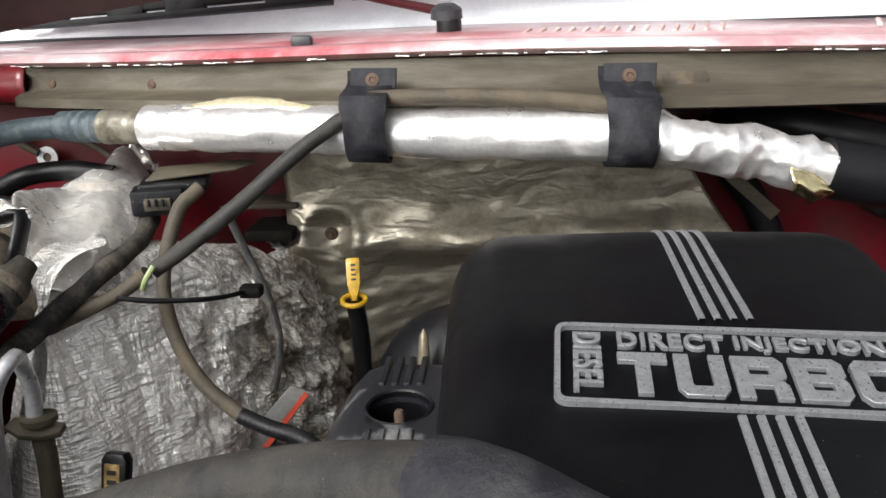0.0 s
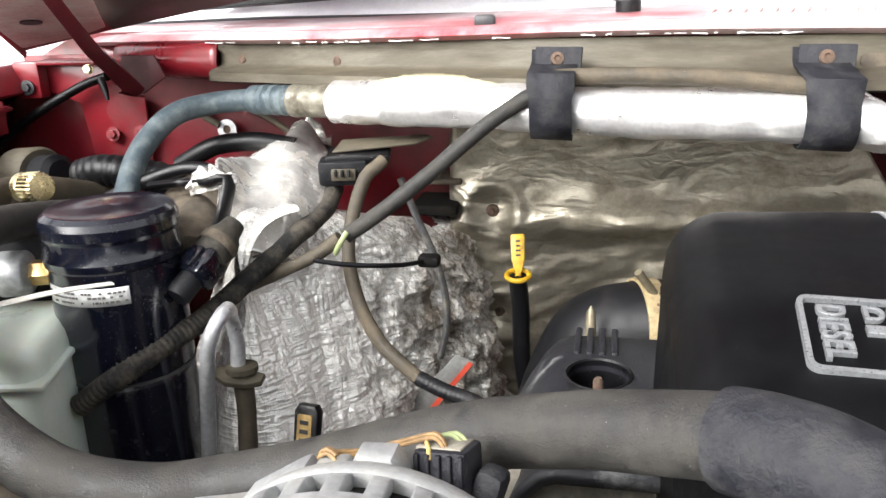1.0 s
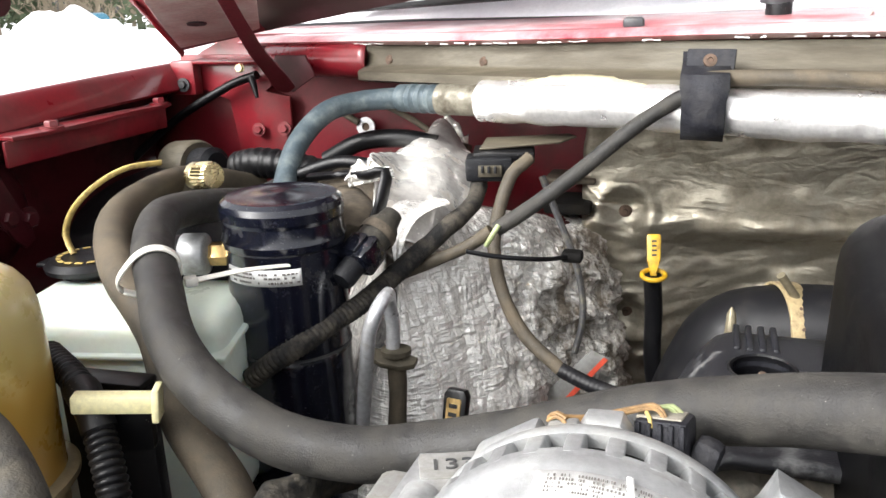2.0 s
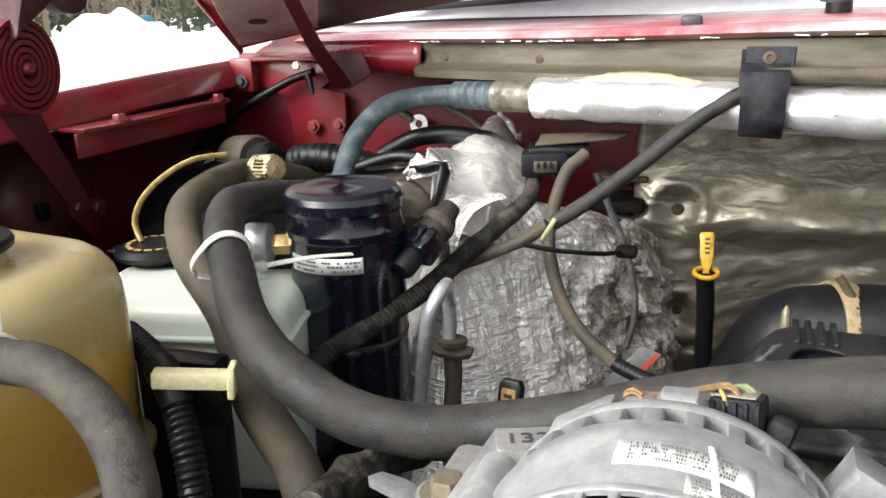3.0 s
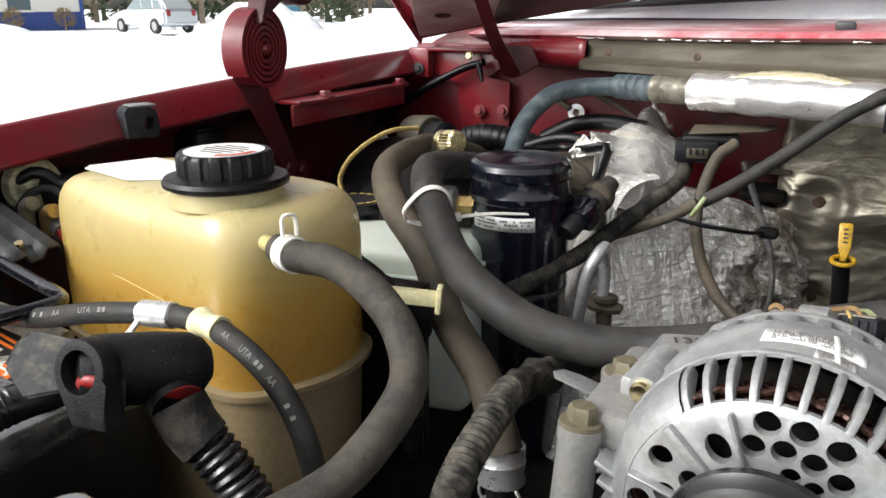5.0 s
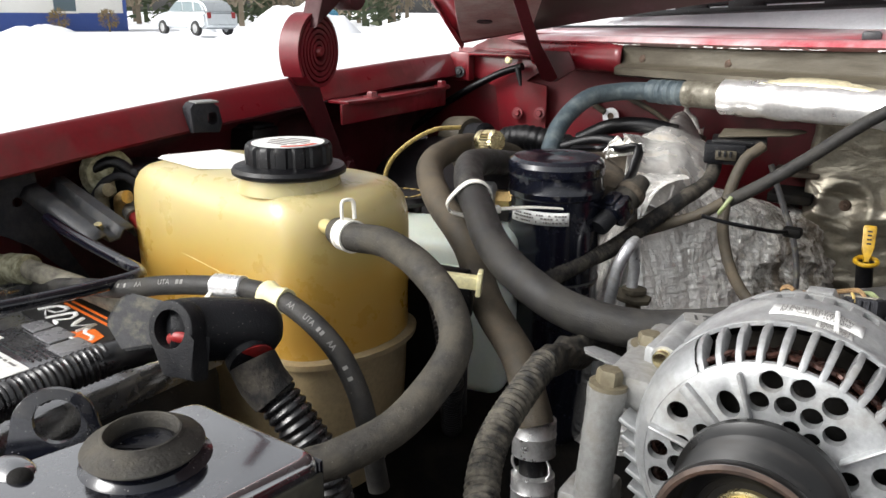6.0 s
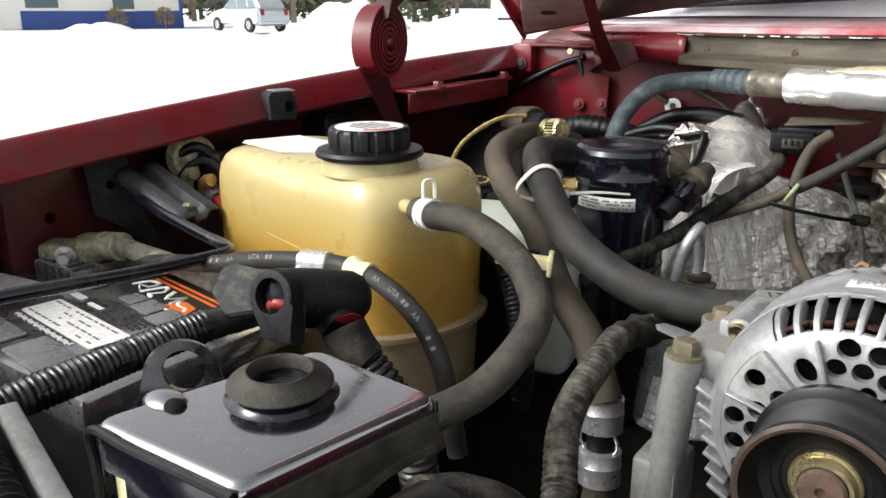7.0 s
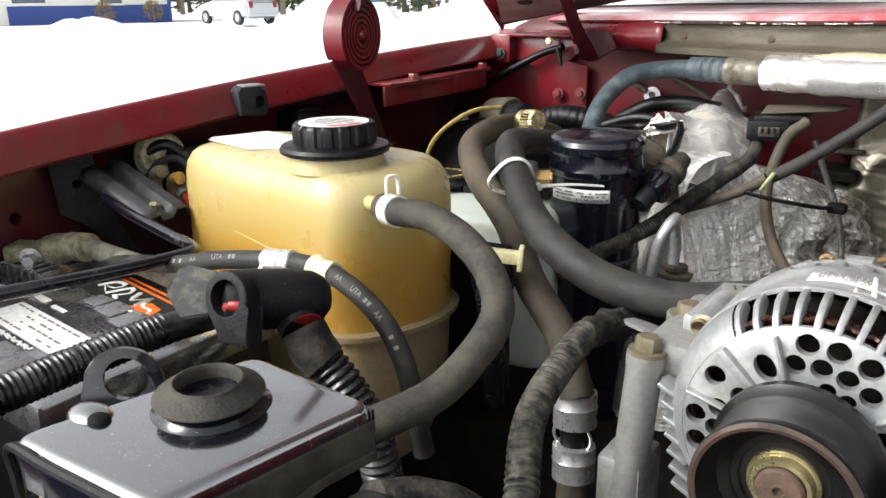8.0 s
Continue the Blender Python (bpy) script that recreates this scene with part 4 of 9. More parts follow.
def build_buffer():
    t = thing("hood_buffer", (-0.718, 0.302, 1.327), "grey and black rubber hood buffer on the fender flange", "buffer")
    bm = bmesh.new()
    prism(bm, [(-0.016, 0.002), (0.012, 0), (0.016, 0.010), (0.013, 0.026), (0.006, 0.031), (-0.014, 0.031), (-0.018, 0.026)], 0.022, basis((-0.728, 0.309, 1.328), (0.35, 1, 0), (0, 0, 1)), 0.003)
    blk = part("block", bm, HANGER, t)
    c = bmesh.new()
    box(c, (-0.705, 0.306, 1.343), (0.05, 0.010, 0.012), 0.003, pose(0, 0, 0, 0, 0, -19))
    pierce(blk, c)
    bm = bmesh.new()
    box(bm, (-0.717, 0.306, 1.3590), (0.020, 0.024, 0.002), 0.0009, pose(0, 0, 0, 0, 0, -19))
    part("worn_top", bm, CAST_DIRTY, t, "worn grey top")

# ---- things in the engine bay ----
def build_engine_cover():
    t = thing("engine_cover", (0.10, 0.36, 1.20), "black textured engine cover with raised silver lettering and stripes", "engine cover")
    x0, x1 = -0.024, 0.184

    def top(y):
        """The cover's top, a slope that eases off above the lettering."""
        return 1.3225 + (0.244 if y < 0.309 else 0.15) * (y - 0.309)

    def roll(y):
        e = min(1.0, max(0.0, (y - 0.385) / 0.050))
        return 0.040 * (1 - math.sqrt(max(0.0, 1 - e ** 2.2)))

    ys = [0.165 + 0.270 * i / 59 for i in range(60)]
    bm = bmesh.new()
    rows = []
    for y in ys:
        # back and front roll down
        e = min(1.0, max(0.0, (y - 0.372) / 0.063))
        z = top(y) - roll(y)
        inset = 0.020 * (1 - math.sqrt(max(0.0, 1 - e ** 2.4)))
        row = []
        n = 36
        for i in range(n + 1):
            u = i / n
            # side walls, a round shoulder of 28 mm, flat top
            if u < 0.14:
                k = u / 0.14
                row.append((x0 - 0.007 + 0.003 * k + inset, y, 1.175 + (z - 0.030 - 1.175) * k))
            elif u > 0.86:
                k = (1 - u) / 0.14
                row.append((x1 + 0.014 - 0.010 * k - inset, y, 1.175 + (z - 0.030 - 1.175) * k))
            elif u < 0.30:
                a = (u - 0.14) / 0.16 * math.pi / 2
                row.append((x0 - 0.004 + inset + 0.030 * (1 - math.cos(a)), y, z - 0.030 + 0.030 * math.sin(a)))
            elif u > 0.70:
                a = (0.86 - u) / 0.16 * math.pi / 2
                row.append((x1 + 0.004 - inset - 0.030 * (1 - math.cos(a)), y, z - 0.030 + 0.030 * math.sin(a)))
            else:
                k = (u - 0.30) / 0.40
                row.append((x0 + 0.026 + inset + (x1 - x0 - 0.052 - 2 * inset) * k, y, z + 0.0012 * math.sin(math.pi * k)))
        rows.append(row)
    y = ys[-1] + 0.004
    rows.append([(px, y, min(pz, 1.25)) for px, _, pz in rows[-1]])
    rows.append([(px, y, 1.17) for px, _, pz in rows[-1]])
    sweep(bm, rows)
    thicken(part("shell", bm, COVER, t, angle=50), 0.003)
    # sloped lettering field: x to the right, y up the slope
    sl = basis((0.0191, 0.2636, top(0.2636) + 0.0014), (1, -0.062, -0.015), (0.02, 1, 0.244))
    H, W = 0.0445, 0.140
    bm = bmesh.new()
    out = rounded(W, H + 0.004, 0.005, 5, W / 2 - 0.002, H / 2)
    inn = rounded(W - 0.005, H - 0.001, 0.003, 5, W / 2 - 0.002, H / 2)
    vo = [bm.verts.new(sl @ Vector((a + 0.0004 * (1 if a < W / 2 else -1), b, 0.0016))) for a, b in out]
    vi = [bm.verts.new(sl @ Vector((a, b, 0.0016))) for a, b in inn]
    vol = [bm.verts.new(sl @ Vector((a, b, -0.002))) for a, b in out]
    vil = [bm.verts.new(sl @ Vector((a, b, -0.002))) for a, b in inn]
    n = len(out)
    for i in range(n):
        j = (i + 1) % n
        bm.faces.new((vo[i], vo[j], vi[j], vi[i]))
        bm.faces.new((vol[i], vol[j], vo[j], vo[i]))
        bm.faces.new((vi[i], vi[j], vil[j], vil[i]))
    part("plate_frame", bm, SILVER_PAINT, t, "raised silver frame")
    words("lettering_direct", "DIRECT", 0.0098, 0.0011, SILVER_PAINT, t, sl @ Matrix.Translation((0.0226, 0.0316, 0.0003)), 0.0408, 0.0003, "", 1.1)
    words("lettering_injection", "INJECTION", 0.0098, 0.0011, SILVER_PAINT, t, sl @ Matrix.Translation((0.0672, 0.0314, 0.0003)), 0.0548, 0.0003, "", 1.1)
    w, h = 0.27, 0.20
    T = [[(0, 1), (1, 1), (1, 1 - h), (0.5 + w / 2, 1 - h), (0.5 + w / 2, 0), (0.5 - w / 2, 0), (0.5 - w / 2, 1 - h), (0, 1 - h)]]
    U = [[(0, 1), (w, 1), (w, h + 0.05), (w + 0.05, h), (1 - w - 0.05, h), (1 - w, h + 0.05), (1 - w, 1), (1, 1), (1, 0.16), (0.86, 0), (0.14, 0), (0, 0.16)]]
    R = [[(0, 1), (0.86, 1), (1, 0.86), (1, 0.52), (0.88, 0.42), (1, 0.30), (1, 0), (1 - w, 0), (1 - w, 0.30), (w, 0.30), (w, 0), (0, 0)], [(w, 0.54), (w, 0.77), (1 - w, 0.77), (1 - w, 0.54)]]
    B = [[(0, 1), (0.86, 1), (1, 0.88), (1, 0.60), (0.92, 0.51), (1, 0.42), (1, 0.13), (0.86, 0), (0, 0)], [(w, 0.60), (w, 0.80), (1 - w, 0.80), (1 - w, 0.60)], [(w, 0.21), (w, 0.42), (1 - w, 0.42), (1 - w, 0.21)]]
    O = [[(0.14, 1), (0.86, 1), (1, 0.86), (1, 0.14), (0.86, 0), (0.14, 0), (0, 0.14), (0, 0.86)], [(w, 0.28), (w, 0.72), (w + 0.05, 0.77), (1 - w - 0.05, 0.77), (1 - w, 0.72), (1 - w, 0.28), (1 - w - 0.05, 0.23), (w + 0.05, 0.23)]]
    block_word("lettering_turbo", (T, U, R, B, O), 0.0228, 0.0010, SILVER_PAINT, t, sl @ Matrix.Translation((0.0224, 0.0050, 0.0003)), 0.0176, 0.0033, 0.0004)
    words("lettering_diesel", "DIESEL", 0.0112, 0.0011, SILVER_PAINT, t, sl @ Matrix.Translation((0.0052, 0.0402, 0.0003)) @ pose(0, 0, 0, 0, 0, -90), 0.0345, 0.0003, "", 1.1)
    for i in range(4):
        for y0, y1, pitch, wide, xa, lean in ((0.3118, 0.424, 0.0064, 0.0034, 0.0786, -0.018), (0.196, 0.2560, 0.0064, 0.0036, 0.0797, 0.02)):
            bm = bmesh.new()
            rws = []
            for k in range(19):
                y = y0 + (y1 - y0) * k / 18
                x = xa + pitch * i + lean * (y - (0.311 if lean < 0 else 0.256))
                z = top(y) - roll(y) + 0.0009
                rws.append([(x, y, z - 0.002), (x, y, z), (x + 0.0005, y, z + 0.0012), (x + wide - 0.0005, y, z + 0.0012), (x + wide, y, z), (x + wide, y, z - 0.002)])
            sweep(bm, rws)
            part("stripe", bm, SILVER_PAINT, t, "worn silver stripe")


def build_intake_cover():
    t = thing("intake_cover", (-0.065, 0.43, 1.18), "dusty black intake cover with ribs and a round opening", "intake cover")
    bm = bmesh.new()
    rows = []
    for i in range(24):
        y = 0.30 + 0.178 * i / 23
        e = max(0, (y - 0.440) / 0.038)
        z = 1.2385 - 0.013 * min(1, e) ** 2 - 0.04 * max(0, 0.385 - y)
        row = []
        for k in range(14):
            u = k / 13
            x = -0.128 + 0.110 * u
            zz = z - 0.085 * max(0, (0.44 - u) / 0.44) ** 1.6
            row.append((x + 0.010 * min(1, e) ** 2 * (1 - u), y, zz))
        rows.append(row)
    rows.append([(a, b + 0.004, c - 0.05) for a, b, c in rows[-1]])
    sweep(bm, rows)
    body = part("shell", bm, INTAKE, t, angle=60)
    thicken(body, 0.006)
    bpy.context.view_layer.update()
    baked(body)
    c = bmesh.new()
    lathe(c, [(0.0175, -0.03), (0.0175, 0.03)], (-0.059, 0.398, 1.235), (0, 0, 1), 28)
    pierce(body, c)
    bm = bmesh.new()
    lathe(bm, [(0.020, 0.001), (0.020, 0.003), (0.0185, 0.004), (0.0175, 0.003), (0.0175, -0.010), (0.0175, -0.026), (0.0, -0.026)], (-0.059, 0.398, 1.2355), (0, -0.04, 1), 28, False)
    part("opening_rim", bm, BLACK, t)
    bm = bmesh.new()
    lathe(bm, [(0.003, -0.026), (0.003, 0.0), (0.002, 0.002)], (-0.059, 0.398, 1.2345), (0, 0, 1), 10)
    part("stud", bm, RUST, t, "rusty stud")
    for i in range(4):
        for y0, y1, z in ((0.424, 0.462, 1.2375), (0.340, 0.374, 1.2365)):
            bm = bmesh.new()
            box(bm, (-0.0725 + 0.0075 * i, (y0 + y1) / 2, z), (0.0040, y1 - y0, 0.006), 0.0012)
            part("rib", bm, INTAKE, t)
    # clay-caked skirt with ribs, in front
    bm = bmesh.new()
    rows = []
    for i in range(30):
        x = -0.118 + 0.16 * i / 29
        rib = 0.003 if -0.075 < x < -0.035 and int((x + 0.075) / 0.0045) % 2 else 0.0
        w = 0.002 * noise.noise(Vector((x * 60, 0, 1)))
        rows.append([(x, 0.345, 1.226 + rib), (x, 0.315, 1.222 + rib + w), (x, 0.295, 1.208 + rib), (x, 0.285, 1.18 + rib * 0.5), (x, 0.28, 1.10)])
    sweep(bm, rows)
    thicken(part("front_skirt", bm, CLAY, t, "clay-dusted ribbed skirt", angle=40), 0.003)
    bm = bmesh.new()
    lathe(bm, [(0.0046, 0), (0.0050, 0.030), (0.0038, 0.048), (0.0008, 0.0535)], (-0.0688, 0.6180, 1.1370), (0, 0.22, 1), 14)
    part("brass_pin", bm, STEEL, t, "pointed dull brass pin")


def build_intake_pipe():
    t = thing("intake_pipe", (-0.03, 0.675, 1.10), "dark grey rubber intake elbow with a brass clamp", "intake pipe")
    bm = bmesh.new()
    tube(bm, [(-0.098, 0.692, 1.010), (-0.0947, 0.6888, 1.0559), (-0.0785, 0.6876, 1.1044), (-0.0588, 0.682, 1.1373), (-0.0186, 0.6811, 1.1474), (0.0225, 0.6804, 1.1502), (0.10, 0.678, 1.1510)], 0.046, 32)
    part("elbow", bm, RUBBER_CLEAN, t)
    bm = bmesh.new()
    ax = Vector((0.95, 0.28, -0.06)).normalized()
    lathe(bm, [(0.0462, -0.0100), (0.0488, -0.0100), (0.0492, -0.0085), (0.0492, 0.0085), (0.0488, 0.0100), (0.0462, 0.0100)], (-0.0225, 0.6811, 1.1468), ax, 48, False)
    cl = part("clamp_band", bm, DULL_BRASS, t, "perforated brass clamp")
    bm = bmesh.new()
    tube(bm, [(-0.0150, 0.664, 1.1900), (-0.0300, 0.654, 1.2130)], 0.0038, 10, straight=True)
    part("clamp_screw", bm, STEEL, t)
    for k in range(5):
        a = radians(28 + 22 * k)
        sd = ax.cross(Vector((0, 0, 1))).normalized()
        bm = bmesh.new()
        lathe(bm, [(0.0016, 0), (0.0016, 0.0004)], Vector((-0.0225, 0.6811, 1.1468)) + (sd * math.cos(a) + sd.cross(ax) * math.sin(a)) * 0.0492, sd * math.cos(a) + sd.cross(ax) * math.sin(a), 10)
        part("perforation", bm, RUST, cl)


def build_alternator():
    C = Vector((-0.1258, 0, 1.2487))
    t = thing("alternator", (-0.126, 0.14, 1.185), "cast aluminium alternator with vented ends and a black pulley", "alternator")
    F0 = 0.088          # front face
    ax = (0, 1, 0)
    # drum with a raised rib
    bm = bmesh.new()
    lathe(bm, [(0.0640, 0.1178), (0.0646, 0.1178), (0.0650, 0.1185), (0.0650, 0.146), (0.0662, 0.148), (0.0662, 0.154), (0.0640, 0.156), (0.0640, 0.162), (0.050, 0.162)], C, ax, 72, False)
    part("drum", bm, CAST, t)
    # front plate with clusters of round holes between ridges
    bm = bmesh.new()
    prof = [(0.016, F0 + 0.004), (0.016, F0 - 0.003), (0.026, F0 - 0.003), (0.028, F0), (0.0530, F0 + 0.0008), (0.0560, F0 + 0.003), (0.0562, F0 + 0.0052), (0.016, F0 + 0.0052)]
    lathe(bm, prof + [prof[0]], C, ax, 72, False)
    bmesh.ops.remove_doubles(bm, verts=bm.verts, dist=1e-6)
    bmesh.ops.recalc_face_normals(bm, faces=bm.faces)
    plate = part("front_plate", bm, CAST, t)
    c = bmesh.new()

    def hole(r, ang, rad, tall=1.0):
        a = radians(ang)
        m = Matrix.Translation(C + Vector((r * math.cos(a), F0, r * math.sin(a)))) @ basis((0, 0, 0), (math.cos(a), 0, math.sin(a)), (-math.sin(a), 0, math.cos(a)))
        vs = []
        for h in (-0.03, 0.03):
            vs.append([c.verts.new(m @ Vector((rad * tall * math.cos(2 * math.pi * k / 18), rad * math.sin(2 * math.pi * k / 18), h))) for k in range(18)])
        for k in range(18):
            j = (k + 1) % 18
            c.faces.new((vs[0][k], vs[0][j], vs[1][j], vs[1][k]))
        c.faces.new(vs[0][::-1])
        c.faces.new(vs[1])

    for s in (0, 115, 232):
        for r, a, rad, tall in ((0.0488, 63, 0.0050, 1), (0.0488, 79, 0.0050, 1), (0.0488, 94, 0.0050, 1), (0.0392, 53, 0.0046, 1), (0.0392, 69, 0.0046, 1), (0.0392, 85, 0.0046, 1), (0.0392, 101, 0.0046, 1), (0.0302, 60, 0.0038, 1), (0.0302, 77, 0.0038, 1),
                                (0.0390, 120, 0.0048, 1.35), (0.0475, 150, 0.0050, 1), (0.0335, 150, 0.0044, 1)):
            hole(r, a + s, rad, tall)
    pierce(plate, c)
    for s in (0, 115, 232):
        for a0, ra, rb in ((136, 0.027, 0.055), (165, 0.034, 0.055), (108, 0.029, 0.053)):
            a = radians(a0 + s)
            bm = bmesh.new()
            r = (ra + rb) / 2
            box(bm, C + Vector((r * math.cos(a), F0 - 0.0012, r * math.sin(a))), (rb - ra, 0.005, 0.0046 if a0 == 136 else 0.002), 0.0010, pose(0, 0, 0, 0, -(a0 + s), 0))
            part("ridge", bm, CAST, t)
    # slotted shoulder: fins on the upper arc, closed casting on the rest
    fin_p = [(0.0540, F0 + 0.006), (0.0555, F0 + 0.0022), (0.0600, F0 + 0.006), (0.0645, F0 + 0.014), (0.0660, F0 + 0.021), (0.0660, F0 + 0.028), (0.0610, F0 + 0.028), (0.0600, F0 + 0.018), (0.0570, F0 + 0.011)]
    for i in range(18):
        ang = -22 + 8.7 * i
        bm = bmesh.new()
        m = Matrix.Translation(C) @ pose(0, 0, 0, 0, -ang, 0) @ Matrix.Translation((0, 0, -0.0016))
        prism(bm, fin_p, 0.0032, m, 0.0008)
        part("fin", bm, CAST, t)
    bm = bmesh.new()
    rows = []
    for i in range(40):
        ang = radians(128 + 206 * i / 39)
        rows.append([C + Vector((r * math.cos(ang), y, r * math.sin(ang))) for r, y in fin_p + fin_p[:1]])
    sweep(bm, rows)
    bmesh.ops.recalc_face_normals(bm, faces=bm.faces)
    part("closed_shoulder", bm, CAST, t)
    bm = bmesh.new()
    lathe(bm, [(0.0646, F0 + 0.0275), (0.0664, F0 + 0.0275), (0.0668, F0 + 0.0280), (0.0668, F0 + 0.0305), (0.0646, F0 + 0.0305)], C, ax, 72, False)
    part("shoulder_ring", bm, CAST, t)
    # windings inside
    for i in range(150):
        bm = bmesh.new()
        a0 = 2 * math.pi * i / 75
        pts = []
        for k in range(9):
            u = k / 8
            a = a0 + 0.34 * u
            r = (0.0535 if i < 75 else 0.0495) + 0.004 * math.sin(math.pi * u) + 0.0020 * noise.noise(Vector((i * 1.7, k, 0)))
            pts.append(C + Vector((r * math.cos(a), F0 + 0.028 - 0.018 * math.sin(math.pi * u) + 0.002 * noise.noise(Vector((i * 0.9, k * 0.5, 4))), r * math.sin(a))))
        tube(bm, pts, 0.0012, 5, 0.006)
        part("winding", bm, COPPER, t, "dark copper winding")
    bm = bmesh.new()
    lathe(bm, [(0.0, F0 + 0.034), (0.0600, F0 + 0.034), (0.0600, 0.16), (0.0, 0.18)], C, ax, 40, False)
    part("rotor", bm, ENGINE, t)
    # fan coloured near black, which paints the dark inside the plate's holes
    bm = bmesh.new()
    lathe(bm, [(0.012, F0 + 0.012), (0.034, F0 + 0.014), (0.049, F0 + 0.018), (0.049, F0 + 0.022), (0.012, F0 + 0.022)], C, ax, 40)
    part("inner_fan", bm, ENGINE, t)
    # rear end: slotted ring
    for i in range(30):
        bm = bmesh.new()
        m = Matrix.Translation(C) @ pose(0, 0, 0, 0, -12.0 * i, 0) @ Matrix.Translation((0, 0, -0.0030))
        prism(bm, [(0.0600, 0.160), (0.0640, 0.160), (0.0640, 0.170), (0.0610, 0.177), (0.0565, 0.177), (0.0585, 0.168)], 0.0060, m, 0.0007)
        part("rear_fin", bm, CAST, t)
    # added near-black ring: the shade between the rear fins as a surface
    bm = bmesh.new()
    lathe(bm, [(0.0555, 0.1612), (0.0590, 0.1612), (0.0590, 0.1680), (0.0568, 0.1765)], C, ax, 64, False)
    part("slot_shade_ring", bm, ENGINE, t, "near-black ring painting the rear slots dark")
    bm = bmesh.new()
    lathe(bm, [(0.053, 0.174), (0.0625, 0.174), (0.0632, 0.1755), (0.0615, 0.182), (0.052, 0.191), (0.0, 0.193)], C, ax, 64, False)
    part("rear_bell", bm, CAST, t)
    # pulley
    bm = bmesh.new()
    prof = [(0.0330, 0.0365), (0.0346, 0.0375), (0.0350, 0.040)]
    for i in range(6):
        y = 0.043 + 0.0045 * i
        prof += [(0.0340, y), (0.0318, y + 0.0022)]
    prof += [(0.0340, 0.071), (0.0362, 0.073), (0.0362, 0.077), (0.028, 0.079), (0.010, 0.080)]
    inner = [(0.0105, 0.056), (0.0180, 0.0558), (0.0188, 0.0542), (0.0215, 0.0538), (0.0222, 0.0525), (0.0268, 0.0515), (0.0300, 0.041), (0.0313, 0.037)]
    lathe(bm, inner + prof, C, ax, 72, False)
    pul = part("pulley", bm, PULLEY, t, "ribbed black steel pulley")
    bm = bmesh.new()
    lathe(bm, [(0.0314, 0.0366), (0.0330, 0.0362), (0.0346, 0.0372), (0.0314, 0.0376)], C, ax, 72, False)
    part("rim", bm, material("rim_rust", (0.062, 0.036, 0.024), 0.6, dirt=(0.03, 0.02, 0.016), dirt_amount=0.5, dirt_scale=90), pul, "rusty worn rim")
    bm = bmesh.new()
    lathe(bm, [(0.0150, 0.056), (0.0150, 0.0535), (0.0142, 0.0528), (0.0134, 0.0528), (0.0130, 0.0500), (0.0122, 0.0485), (0.0105, 0.0485), (0.0100, 0.050)], C, ax, 40, False)
    part("nut_washer", bm, ZINC, pul, "yellow zinc washer")
    bm = bmesh.new()
    lathe(bm, [(0.0100, 0.052), (0.0100, 0.0472), (0.0088, 0.0460), (0.0025, 0.0458), (0.0020, 0.0480), (0.0, 0.0482)], C, ax, 32, False)
    part("shaft_end", bm, RUST, pul, "rusty shaft end")
    # ear with the cast number, and mounting bolt
    bm = bmesh.new()
    prism(bm, [(-0.199, 0.136), (-0.176, 0.128), (-0.152, 0.145), (-0.150, 0.200), (-0.168, 0.206), (-0.197, 0.196)], 0.012, Matrix.Translation((0, 0, 1.2690)), 0.0025)
    part("ear", bm, CAST, t)
    bm = bmesh.new()
    prism(bm, rounded(0.028, 0.017, 0.002, 3), 0.0012, basis((-0.180, 0.190, 1.2806), (0.93, 0.37, 0), (-0.37, 0.93, 0)), 0.0004)
    part("number_pad", bm, CAST_DIRTY, t)
    words("cast_number", "133", 0.0070, 0.0003, GREY_METAL, t, basis((-0.1865, 0.1835, 1.2820), (0.93, 0.37, 0), (-0.37, 0.93, 0)), 0.0150)
    bm = bmesh.new()
    lathe(bm, [(0.0, -0.004), (0.0070, -0.004), (0.0076, -0.002), (0.0076, 0.036), (0.0, 0.036)], (-0.1875, 0.136, 1.2770), (0, 1, 0), 24, False)
    part("boss", bm, CAST, t)
    bm = bmesh.new()
    lathe(bm, [(0.0048, 0), (0.0048, 0.004), (0.004, 0.005)], (-0.1880, 0.1325, 1.2775), (0, -1, 0), 20)
    part("mount_bolt", bm, GOLD, t, "yellow zinc bolt")
    bm = bmesh.new()
    prism(bm, [(-0.016, -0.034), (0.006, -0.036), (0.016, -0.012), (0.018, 0.026), (-0.002, 0.034), (-0.012, 0.016)], 0.026, basis((-0.180, 0.140, 1.250), (1, 0, 0), (0, 0, 1)), 0.004)
    part("side_lug", bm, CAST, t)
    for i in range(7):
        bm = bmesh.new()
        box(bm, (-0.1925 + 0.0018 * i, 0.106, 1.252 - 0.0088 * i), (0.012, 0.014, 0.0028), 0.0009, pose(0, 0, 0, 0, 28, 0))
        part("side_rib", bm, CAST, t)
    # tabs on the back
    bm = bmesh.new()
    prism(bm, [(-0.010, -0.014), (0.010, -0.014), (0.0095, 0.003), (0.006, 0.009), (-0.006, 0.009), (-0.0095, 0.003)], 0.012, basis((-0.1250, 0.1944, 1.3017), (1, 0, 0.05), (0, 0, 1)), 0.0025)
    part("rear_tab", bm, CAST, t)
    bm = bmesh.new()
    box(bm, (-0.158, 0.186, 1.294), (0.028, 0.016, 0.010), 0.003, pose(0, 0, 0, 0, -32, 0))
    part("rear_pad", bm, CAST, t)
    bm = bmesh.new()
    prism(bm, [(-0.03, -0.03), (0.012, -0.03), (0.026, -0.015), (0.006, 0.008), (-0.008, 0.016), (-0.014, 0.002)], 0.016, basis((-0.062, 0.188, 1.285), (1, 0, 0), (0, 0, 1)), 0.003)
